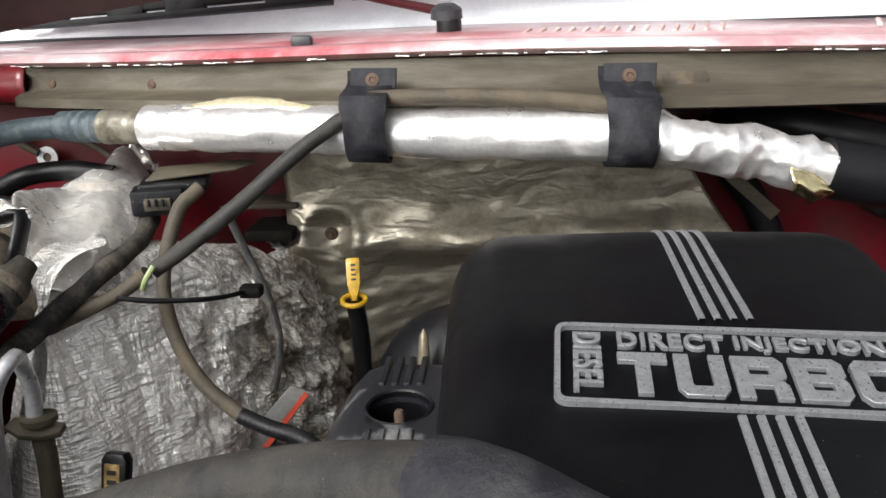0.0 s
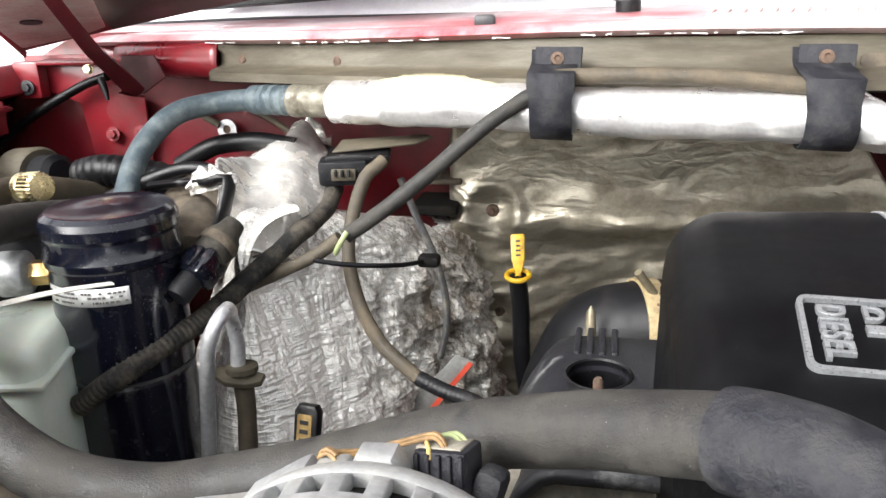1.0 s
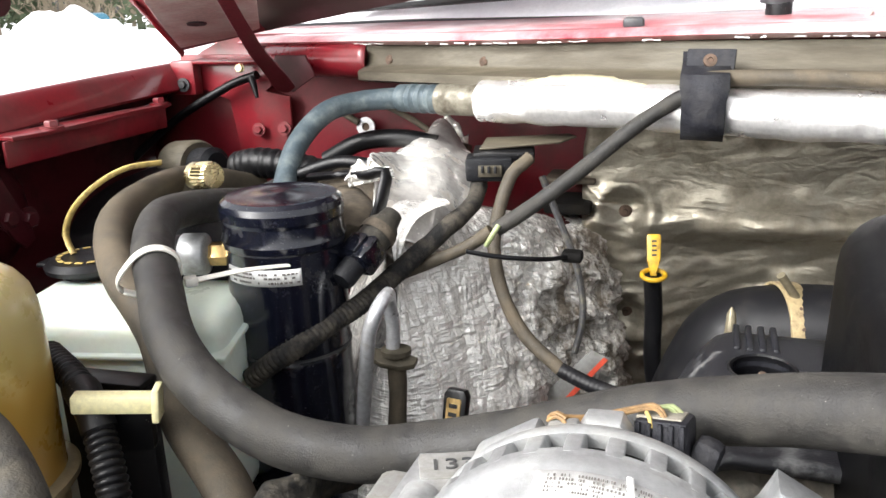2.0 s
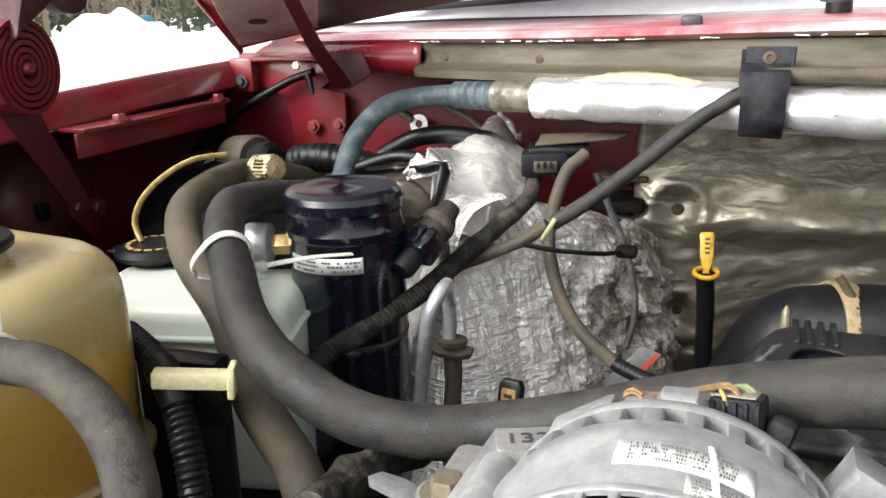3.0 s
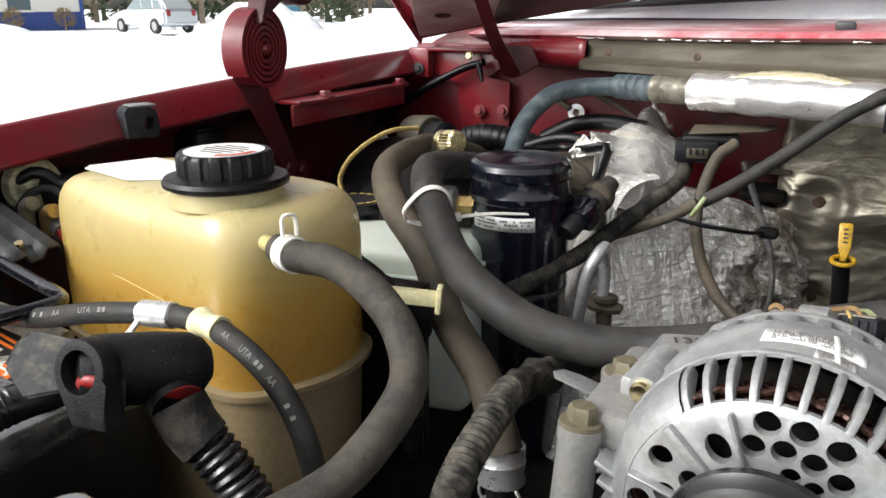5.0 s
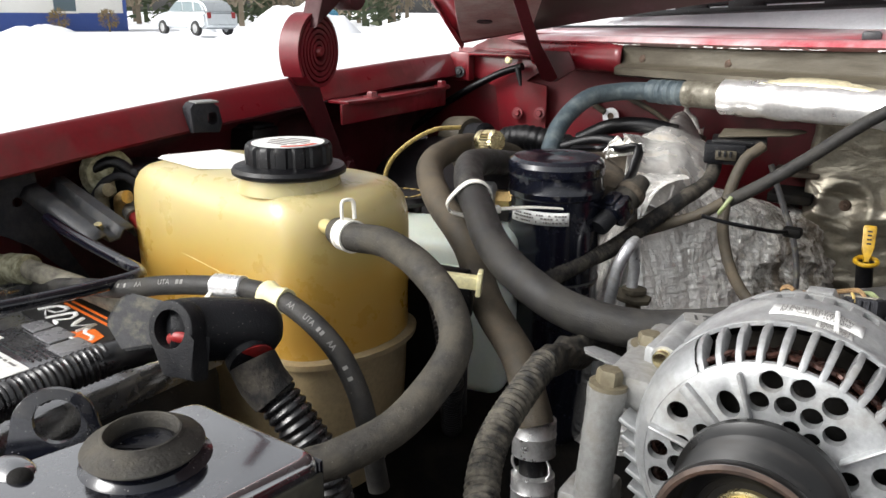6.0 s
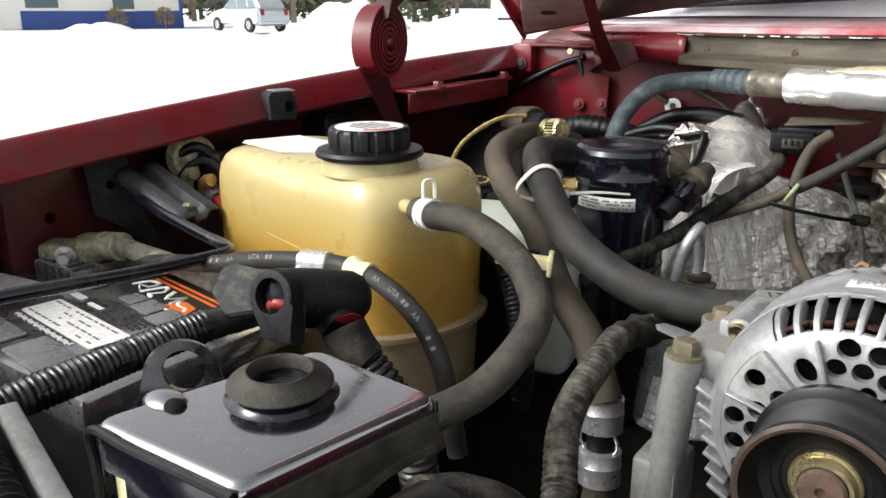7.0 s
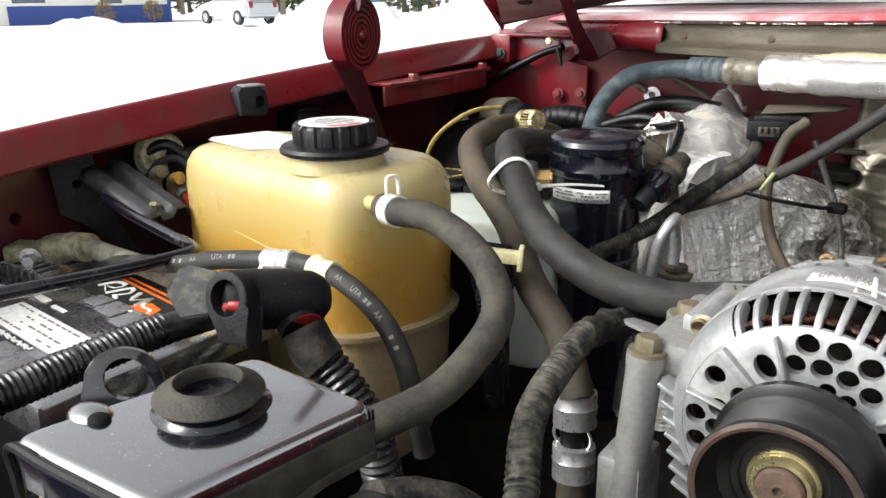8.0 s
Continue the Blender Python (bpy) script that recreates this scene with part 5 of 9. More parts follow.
    part("rear_ear", bm, CAST, t)

    # paper labels wrapped on the drum
    def label(a0, a1, y0, y1, name, text):
        bm = bmesh.new()
        rows = []
        for i in range(16):
            a = radians(a0 + (a1 - a0) * i / 15)
            rows.append([(C.x + 0.0653 * math.cos(a), yy, C.z + 0.0653 * math.sin(a)) for yy in (y0, y1)])
        sweep(bm, rows)
        lb = part(name, bm, WHITE, t, text)
        thicken(lb, 0.0003, 1.0)
        random.seed(int(a0))
        for j in range(5):
            bm = bmesh.new()
            a = a0 + (a1 - a0) * 0.10
            yy = y0 + (y1 - y0) * (0.18 + 0.14 * j)
            while (a - a0) / (a1 - a0) < 0.86:
                w = (a1 - a0) * random.uniform(0.006, 0.022)
                if random.random() > 0.35:
                    q = radians(a + w / 2)
                    box(bm, (C.x + 0.0658 * math.cos(q), yy, C.z + 0.0658 * math.sin(q)), (0.065 * radians(abs(w)) * 0.7, (y1 - y0) * 0.08, 0.0002), 0, pose(0, 0, 0, 0, 90 - math.degrees(q), 0))
                a += w * 1.35
            part("print_line", bm, GREY_INK, lb)
    label(103, 67, 0.1320, 0.1470, "part_label", "white paper label with fine print")
    label(84, 70, 0.1180, 0.1305, "bar_label", "small white code label")
    bm = bmesh.new()
    tube(bm, [(-0.113, 0.147, 1.3140), (-0.112, 0.138, 1.3152), (-0.111, 0.128, 1.3140), (-0.110, 0.121, 1.3110)], 0.0011, 8, squash=0.3)
    part("peeling_strip", bm, WHITE, t, "peeling pale strip")
    # plug with wires
    t2 = thing("alternator_plug", (-0.1059, 0.2040, 1.2840), "dark grey plug with thin tan and green wires", "connector")
    m = basis((-0.1059, 0.2040, 1.3040), (0.0235, -0.0035, 0.0021), (0.0191, 0.0355, -0.0083))
    w, d = 0.0185, 0.0185
    bm = bmesh.new()
    box(bm, m @ Vector((0, 0, -0.010)), (w, d, 0.022), 0.002, m.to_3x3().to_4x4())
    part("shell", bm, HANGER, t2, "dark grey shell")
    bm = bmesh.new()
    box(bm, m @ Vector((-0.001, 0, 0.0008)), (w * 0.86, d * 0.74, 0.0016), 0.0006, m.to_3x3().to_4x4())
    part("seal", bm, CLAY, t2, "dusty cream seal")
    for i in range(5):
        bm = bmesh.new()
        box(bm, m @ Vector((-0.0075 + 0.0038 * i, -d / 2 - 0.0004, -0.0085)), (0.0018, 0.0022, 0.017), 0.0006, m.to_3x3().to_4x4())
        part("rib", bm, HANGER, t2)
    bm = bmesh.new()
    box(bm, m @ Vector((w / 2 + 0.004, 0.002, -0.014)), (0.010, 0.013, 0.016), 0.003, m.to_3x3().to_4x4() @ pose(0, 0, 0, 0, 20, 0))
    part("latch", bm, HANGER, t2)
    wire = [Vector(q) for q in ((-0.1388, 0.1846, 1.3051), (-0.1384, 0.1857, 1.3081), (-0.1417, 0.1873, 1.3092), (-0.1447, 0.1879, 1.3070), (-0.1399, 0.1911, 1.3060), (-0.1329, 0.1949, 1.3049), (-0.1238, 0.1989, 1.3059), (-0.1155, 0.2018, 1.3075), (-0.1103, 0.2026, 1.3087), (-0.1071, 0.2010, 1.3076), (-0.1052, 0.1985, 1.3049))]
    for k in range(3):
        bm = bmesh.new()
        o = Vector((0.0, 0.0014 * (k - 1), 0.0006 * (k % 2)))
        tube(bm, [q + o for q in wire[(0, 1, 0)[k]:]], 0.00075, 8, 0.003)
        part("wire", bm, TAN_WIRE, t2, "tan insulated wire")
    for k in range(2):
        bm = bmesh.new()
        tube(bm, [Vector(q) + Vector((0.0016 * k, 0.001 * k, 0)) for q in ((-0.1095, 0.2055, 1.3066), (-0.1055, 0.2077, 1.3066), (-0.1022, 0.2069, 1.3045), (-0.0997, 0.2048, 1.3025))], 0.0009, 8, 0.003)
        part("wire", bm, GREEN_WIRE, t2, "olive green wire")
    bm = bmesh.new()
    tube(bm, [(-0.1124, 0.2005, 1.3073), (-0.1110, 0.1974, 1.3066), (-0.1104, 0.1947, 1.3043)], 0.0008, 8, 0.003)
    part("wire", bm, YELLOW_WIRE, t2, "yellow insulated wire")
    bm = bmesh.new()
    box(bm, wire[0], (0.011, 0.008, 0.006), 0.0015, pose(0, 0, 0, 0, -10, 0))
    part("terminal_seat", bm, CAST_DIRTY, t2)


def build_mount():
    t = thing("alternator_bracket", (-0.207, 0.115, 1.0), "dirty cast bracket column with a hex bolt", "bracket")
    bm = bmesh.new()
    lathe(bm, [(0.0098, -0.085), (0.0095, -0.010), (0.0102, -0.004), (0.0102, 0.0), (0.006, 0.001)], (-0.2085, 0.110, 1.2650), (0.056, 0.05, 1), 28)
    part("column", bm, CAST_DIRTY, t)
    bm = bmesh.new()
    box(bm, (-0.2165, 0.116, 1.144), (0.026, 0.034, 0.12), 0.004)
    part("foot", bm, CAST_DIRTY, t)
    bm = bmesh.new()
    box(bm, (-0.213, 0.118, 0.85), (0.05, 0.045, 0.46), 0.006)
    part("lower_leg", bm, CAST_DIRTY, t)
    bm = bmesh.new()
    hexhead(bm, (-0.2083, 0.110, 1.2653), (0.056, 0.05, 1), 0.0068, 0.0095, 0.0098)
    part("bolt", bm, STEEL, t, "dull zinc hex bolt")
    bm = bmesh.new()
    box(bm, (-0.200, 0.155, 1.262), (0.026, 0.085, 0.020), 0.005)
    part("arm", bm, CAST_DIRTY, t)
    bm = bmesh.new()
    lathe(bm, [(0.012, -0.016), (0.012, 0.003), (0.006, 0.004)], (-0.204, 0.160, 1.268), (0, 0, 1), 22)
    part("boss", bm, CAST_DIRTY, t)
    bm = bmesh.new()
    hexhead(bm, (-0.204, 0.160, 1.270), (0, 0, 1), 0.007, 0.008, 0.0105)
    part("bolt", bm, STEEL, t)
    bm = bmesh.new()
    prism(bm, [(-0.022, -0.004), (-0.017, -0.008), (0.0, -0.006), (0.014, -0.008), (0.019, 0.0), (0.014, 0.007), (-0.008, 0.006), (-0.02, 0.003)], 0.002, basis((-0.238, 0.200, 1.2375), (0.93, -0.36, -0.05), (0.36, 0.93, 0)), 0.0006)
    part("retaining_tab", bm, CAST, t)


HOSE_A = [(-0.4705, 0.5422, 1.2840), (-0.4747, 0.4867, 1.2953), (-0.4725, 0.4392, 1.3033), (-0.4605, 0.3962, 1.3077), (-0.4337, 0.3499, 1.3016), (-0.4021, 0.3126, 1.2901), (-0.3723, 0.2786, 1.2773), (-0.3378, 0.2543, 1.2640), (-0.2920, 0.2411, 1.2493), (-0.2490, 0.2427, 1.2439), (-0.2153, 0.2523, 1.2460), (-0.1704, 0.2537, 1.2583), (-0.1177, 0.2478, 1.2796), (-0.0736, 0.2313, 1.2975), (-0.0381, 0.2095, 1.3122), (-0.0101, 0.1880, 1.3227), (0.0199, 0.1636, 1.3211), (0.0600, 0.1290, 1.3008), (0.1100, 0.0892, 1.2606), (0.1500, 0.0593, 1.1805)]
HOSE_B = [(-0.5403, 0.6577, 1.2695), (-0.5575, 0.5703, 1.2954), (-0.5468, 0.4886, 1.2991), (-0.5219, 0.4206, 1.2945), (-0.4752, 0.3646, 1.2789), (-0.4218, 0.3294, 1.2517), (-0.3793, 0.2893, 1.2199), (-0.3392, 0.2688, 1.1899), (-0.3169, 0.2485, 1.1655), (-0.3093, 0.2433, 1.1516)]


def build_hoses():
    t = thing("heater_hose", (-0.25, 0.26, 1.20), "thick dusty black heater hose looping over the engine", "hose", "heater hoses")
    bm = bmesh.new()
    tube(bm, HOSE_A, 0.0135, 24, wobble=0.02)
    part("hose", bm, RUBBER, t)
    bm = bmesh.new()
    d = Vector((0.62, -0.505, -0.012)).normalized()
    line = [Vector((-0.0190, 0.1952, 1.3200)) + d * (0.050 * k / 12) + Vector((0, 0, 0.0034 * math.sin(math.pi * k / 12))) for k in range(13)]
    tube(bm, line, lambda s: 0.0158 + 0.0010 * s + 0.0012 * max(0.0, s - 0.8) * 5, 24, straight=True, wobble=0.05)
    part("sleeve", bm, HANGER, t, "worn loose rubber sleeve")
    t = thing("heater_hose", (-0.33, 0.27, 1.10), "thick brown-dusted heater hose with crimped metal coupling", "hose", "heater hoses")
    bm = bmesh.new()
    tube(bm, HOSE_B, 0.0135, 24, wobble=0.03)
    part("hose", bm, RUBBER_DUSTY, t)
    ax = Vector((0.06, -0.10, -0.99)).normalized()
    p = Vector((-0.3155, 0.2530, 1.150))
    for k, (h, r) in enumerate(((0.0, 0.0168), (0.044, 0.0168))):
        bm = bmesh.new()
        lathe(bm, [(r - 0.003, -0.001), (r, 0.0), (r, 0.010), (r + 0.0006, 0.011), (r, 0.0125), (r, 0.027), (r - 0.003, 0.028)], p + ax * h, ax, 32)
        part("coupling_sleeve", bm, CHROME, t, "crimped bright metal sleeve")
    bm = bmesh.new()
    lathe(bm, [(0.011, 0.02), (0.011, 0.06)], p, ax, 24)
    part("coupling_core", bm, BLACK, t)
    for s in (-1, 1):
        bm = bmesh.new()
        q = p + ax * 0.035 + Vector((0.0115 * s, -0.004, 0))
        tube(bm, [q + Vector((0, 0, 0.009)), q + Vector((0.004 * s, 0, 0.003)), q + Vector((0.004 * s, 0, -0.004)), q + Vector((0, 0, -0.009))], 0.0012, 8, 0.003)
        part("spring_clip", bm, CHROME, t)
    bm = bmesh.new()
    tube(bm, [p + ax * 0.07, p + ax * 0.15, p + ax * 0.3 + Vector((0.03, 0.02, 0))], 0.0125, 20)
    part("lower_hose", bm, RUBBER_DUSTY, t)
    # pale tie round both hoses
    t = thing("cable_tie", (-0.44, 0.37, 1.28), "white nylon cable tie round two hoses with a long tail", "cable tie")
    bm = bmesh.new()
    a, d1 = Vector((-0.4165, 0.3287, 1.2957)), Vector((0.62, -0.70, -0.24)).normalized()
    m = Matrix.Translation(a) @ frame_of(d1)
    xs = m.inverted() @ (a + Vector((-0.7, -0.3, -0.55)))
    ang0 = math.atan2(xs.y, xs.x)
    ring = []
    for i in range(40):
        ph = ang0 + math.pi * 2 * i / 40
        stretch = 1.0 + 0.72 * max(0, math.cos(ph - ang0)) ** 3
        ring.append(m @ Vector((0.0152 * stretch * math.cos(ph), 0.0152 * (1 + 0.25 * max(0, math.cos(ph - ang0))) * math.sin(ph), 0)))
    ring.append(ring[0])
    rows = []
    for q in ring:
        rows.append([q - d1 * 0.0030, q + d1 * 0.0030])
    sweep(bm, rows)
    thicken(part("band", bm, NYLON, t, angle=60), 0.0014, 0.0)
    bm = bmesh.new()
    p0, p1 = Vector((-0.404, 0.345, 1.2835)), Vector((-0.3725, 0.413, 1.2745))
    tube(bm, [p0, (p0 + p1) / 2 + Vector((0, 0, 0.0015)), p1], lambda s: 0.0040 - 0.0008 * s, 8, squash=0.35)
    part("tail", bm, NYLON, t)
    bm = bmesh.new()
    box(bm, p0, (0.008, 0.008, 0.006), 0.001, pose(0, 0, 0, 0, 0, 45))
    part("head", bm, NYLON, t)


def build_coolant_tank():
    z0 = 1.08
    t = thing("coolant_tank", (-0.52, 0.19, z0), "yellowed translucent coolant tank half full of amber coolant", "coolant tank")
    plan = [(-0.666, 0.205), (-0.652, 0.168), (-0.605, 0.154), (-0.53, 0.145), (-0.478, 0.138), (-0.452, 0.140), (-0.434, 0.157), (-0.420, 0.19), (-0.420, 0.225), (-0.435, 0.255), (-0.47, 0.268), (-0.56, 0.28), (-0.638, 0.277), (-0.668, 0.242)]
    cx, cy = -0.525, 0.20

    def ring(s, z, grow=0.0, n=96):
        p = [Vector((x, y, 0)) for x, y in plan]
        k = len(p)
        out = []
        for i in range(n):
            u = i / n * k
            j, f = int(u), u - int(u)
            a, b, c, d = p[(j - 1) % k], p[j % k], p[(j + 1) % k], p[(j + 2) % k]
            q = 0.5 * ((2 * b) + (c - a) * f + (2 * a - 5 * b + 4 * c - d) * f * f + (3 * b - a - 3 * c + d) * f ** 3)
            w = Vector((cx, cy, 0)) + (q - Vector((cx, cy, 0))) * s
            w += (q - Vector((cx, cy, 0))).normalized() * grow
            # front corner flares towards the seam
            out.append((w.x, w.y, z))
        return out

    def shell(levels):
        bm = bmesh.new()
        rows = [[bm.verts.new(q) for q in ring(*lv)] for lv in levels]
        for a, b in zip(rows, rows[1:]):
            for i in range(len(a)):
                j = (i + 1) % len(a)
                bm.faces.new((a[i], a[j], b[j], b[i]))
        bm.faces.new(rows[0][::-1])
        bm.faces.new(rows[-1])
        return bm

    part("upper_half", shell([(1.0, 1.203, 0.0), (1.0, 1.225, 0.0), (1.0, 1.262, 0.001), (1.0, 1.290, 0.001), (1.0, 1.302, 0.0), (1.0, 1.311, -0.0025), (1.0, 1.3185, -0.008), (1.0, 1.3230, -0.015), (1.0, 1.3255, -0.025), (0.72, 1.3268, -0.024), (0.3, 1.3275, -0.02)]), TANK, t, "amber translucent upper half", angle=60)
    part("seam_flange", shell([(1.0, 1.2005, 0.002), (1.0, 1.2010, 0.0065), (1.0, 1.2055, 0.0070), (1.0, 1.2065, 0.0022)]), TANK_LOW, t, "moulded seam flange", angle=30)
    part("lower_half", shell([(0.80, z0, 0.0), (0.88, z0 + 0.02, 0.0), (0.96, 1.13, 0.0), (1.0, 1.17, -0.002), (1.0, 1.201, -0.001)]), TANK_LOW, t, "brownish lower half with its shade in the colour", angle=60)
    c = Vector((-0.487, 0.181, 0))
    bm = bmesh.new()
    lathe(bm, [(0.0385, 1.3215), (0.0370, 1.3280), (0.036, 1.3340)], c, (0, 0, 1), 48)
    part("neck", bm, TANK, t)
    bm = bmesh.new()
    prof = [(0.0, 1.3325), (0.038, 1.3325), (0.0412, 1.3340), (0.0416, 1.3365), (0.0400, 1.3390), (0.034, 1.3405), (0.0315, 1.3410)]
    lathe(bm, prof + [(0.0, 1.3410)], c, (0, 0, 1), 56, False)
    cap = part("cap", bm, BLACK, t, "black ribbed screw cap")
    bm = bmesh.new()
    seg = 120
    rows = []
    for r, z in ((1.0, 1.3405), (1.0, 1.3520), (0.97, 1.3545), (0.93, 1.3555), (0.88, 1.3550)):
        row = []
        for i in range(seg):
            a = 2 * math.pi * i / seg
            k = 0.0315 * r - (0.0016 if (i % 8) in (0, 1, 2) and z < 1.3550 else 0.0)
            row.append(bm.verts.new((c.x + k * math.cos(a), c.y + k * math.sin(a), z)))
        rows.append(row)
    for a, b in zip(rows, rows[1:]):
        for i in range(seg):
            j = (i + 1) % seg
            bm.faces.new((a[i], a[j], b[j], b[i]))
    bm.faces.new(rows[-1])
    part("grip", bm, BLACK, cap)
    bm = bmesh.new()
    lathe(bm, [(0.0262, 1.3551), (0.0262, 1.3557)], c, (0, 0, 1), 40)
    part("cap_label", bm, WHITE, cap, "round white warning label with orange edge")
    bm = bmesh.new()
    prism(bm, [(0.0245 * math.cos(radians(a)), 0.0245 * math.sin(radians(a))) for a in range(-60, 11, 10)] + [(0.0205 * math.cos(radians(a)), 0.0205 * math.sin(radians(a))) for a in range(10, -61, -14)], 0.0003, Matrix.Translation((c.x, c.y, 1.3558)))
    part("cap_print", bm, ORANGE_RED, cap)
    for k, (w, y) in enumerate(((0.020, 0.012), (0.030, 0.006), (0.034, 0.0), (0.026, -0.006), (0.018, -0.012))):
        bm = bmesh.new()
        box(bm, (c.x, c.y + y, 1.3559), (w, 0.0022, 0.0003), 0, pose(0, 0, 0, 0, 0, 0))
        part("print_line", bm, GREY_INK, cap)
    bm = bmesh.new()
    prism(bm, [(-0.648, 0.196), (-0.640, 0.186), (-0.575, 0.172), (-0.537, 0.200), (-0.55, 0.232), (-0.63, 0.245)], 0.0005, Matrix.Translation((0, 0, 1.3272)))
    part("paper_label", bm, WHITE, t, "curling pale paper label")
    # scratch line and outlet
    bm = bmesh.new()
    tube(bm, [(-0.575, 0.1492, 1.265), (-0.535, 0.1440, 1.2605), (-0.485, 0.1378, 1.254)], 0.00018, 6)
    part("scratch", bm, CREAM, t, "pale scored line")
    bm = bmesh.new()
    d = Vector((0.90, -0.40, 0.05)).normalized()
    lathe(bm, [(0.0052, -0.030), (0.0052, 0.002), (0.0050, 0.010)], (-0.414, 0.1490, 1.3062), d, 22)
    part("outlet", bm, TANK, t)


def clamp(t, p, d, r, name="spring_clamp"):
    """A pinched spring clamp with two raised ears."""
    d = Vector(d).normalized()
    bm = bmesh.new()
    lathe(bm, [(r, -0.006), (r + 0.0012, -0.006), (r + 0.0012, -0.0035), (r + 0.0004, -0.003), (r + 0.0004, 0.003), (r + 0.0012, 0.0035), (r + 0.0012, 0.006), (r, 0.006)], p, d, 32, False)
    cl = part(name, bm, NYLON, t, "pale plated spring clamp")
    up = Vector((0, 0, 1))
    up = (up - d * up.dot(d)).normalized()
    sd = d.cross(up)
    q = Vector(p) + up * (r + 0.001)
    bm = bmesh.new()
    pts = [q + sd * 0.0045, q + sd * 0.0045 + up * 0.009, q + sd * 0.003 + up * 0.0125, q - sd * 0.003 + up * 0.0125, q - sd * 0.0045 + up * 0.009, q - sd * 0.0045]
    tube(bm, pts, 0.0017, 8, 0.003, squash=0.7)
    part("ear", bm, NYLON, cl)
    bm = bmesh.new()
    tube(bm, [Vector(p) - sd * (r + 0.001) - d * 0.002, Vector(p) - sd * (r + 0.007) - d * 0.004], 0.0018, 6, straight=True)
    part("end", bm, STEEL, cl)


def build_tank_hoses():
    t = thing("coolant_hose", (-0.33, 0.10, 1.20), "dusty black coolant hose clamped to the tank", "hose")
    bm = bmesh.new()
    tube(bm, [(-0.4161, 0.1499, 1.3060), (-0.4081, 0.1455, 1.3070), (-0.3922, 0.1384, 1.3082), (-0.3675, 0.1364, 1.3091), (-0.3375, 0.1291, 1.3022), (-0.3055, 0.1107, 1.2908), (-0.2857, 0.0875, 1.2772), (-0.2851, 0.0638, 1.2622), (-0.2923, 0.0393, 1.2483), (-0.3065, 0.0142, 1.2401), (-0.3240, -0.0106, 1.2323), (-0.3391, -0.0605, 1.2003)], 0.0094, 22, wobble=0.03)
    part("hose", bm, WORN_HOSE, t)
    clamp(t, (-0.400, 0.1414, 1.3076), (0.90, -0.36, 0.06), 0.0096)
    t = thing("vent_hose", (-0.42, 0.09, 1.2), "thin black vent hose with pale print and silver collar", "hose")
    pts = [(-0.7002, 0.1018, 1.2260), (-0.6203, 0.0871, 1.2461), (-0.5504, 0.0768, 1.2606), (-0.5094, 0.0829, 1.2696), (-0.4625, 0.0941, 1.2743), (-0.4266, 0.0960, 1.2748), (-0.3942, 0.0906, 1.2693), (-0.3686, 0.0867, 1.2567), (-0.3541, 0.0862, 1.2380), (-0.3457, 0.0860, 1.2153), (-0.3389, 0.0884, 1.1711)]
    bm = bmesh.new()
    tube(bm, pts, 0.0066, 18)
    part("hose", bm, RUBBER, t)
    line = catmull(pts, 0.003)
    def near(x):
        i = min(range(len(line)), key=lambda k: abs(line[k].x - x))
        return line[i], (line[min(i + 1, len(line) - 1)] - line[i - 1]).normalized()
    p, d = near(-0.463)
    bm = bmesh.new()
    lathe(bm, [(0.0070, -0.012), (0.0080, -0.011), (0.0080, 0.011), (0.0070, 0.012)], p, d, 24)
    part("collar", bm, CHROME, t, "bright metal collar")
    bm = bmesh.new()
    tube(bm, [p + Vector((-0.008, -0.007, -0.002)), p + Vector((-0.012, -0.012, -0.010)), p + Vector((-0.018, -0.012, -0.014))], 0.0020, 6)
    part("collar_tag", bm, NYLON, t)
    p, d = near(-0.425)
    bm = bmesh.new()
    tube(bm, [p - d * 0.010, p - d * 0.004, p + d * 0.004, p + d * 0.010], lambda s: 0.0078 + 0.0008 * math.sin(9 * s), 16, 0.002, wobble=0.2)
    part("tape_wrap", bm, CREAM, t, "cream tape wrap")
    # pale print along the hose: legible groups, the rest as bars
    face = Vector((0.25, -0.75, 0.6))
    for x, text in ((-0.4050, "AA"), (-0.3920, "UTA"), (-0.3700, "AA"), (-0.5300, "AA"), (-0.5120, "UTA")):
        p, d = near(x)
        nrm = (face - d * face.dot(d)).normalized()
        up = nrm.cross(d)
        words("print", text, 0.0036, 0.0001, PALE_PRINT, t, basis(p + nrm * 0.0067 - up * 0.0018, d, up), 0.0032 * len(text))
    for x in (-0.3800, -0.3765, -0.3600, -0.3560, -0.5450, -0.5410, -0.4990, -0.4950):
        p, d = near(x)
        nrm = (face - d * face.dot(d)).normalized()
        bm = bmesh.new()
        box(bm, p + nrm * 0.0066, (0.0022, 0.0030, 0.0003), 0, basis((0, 0, 0), d, nrm.cross(d)))
        part("printed_mark", bm, PALE_PRINT, t, "pale printed mark")


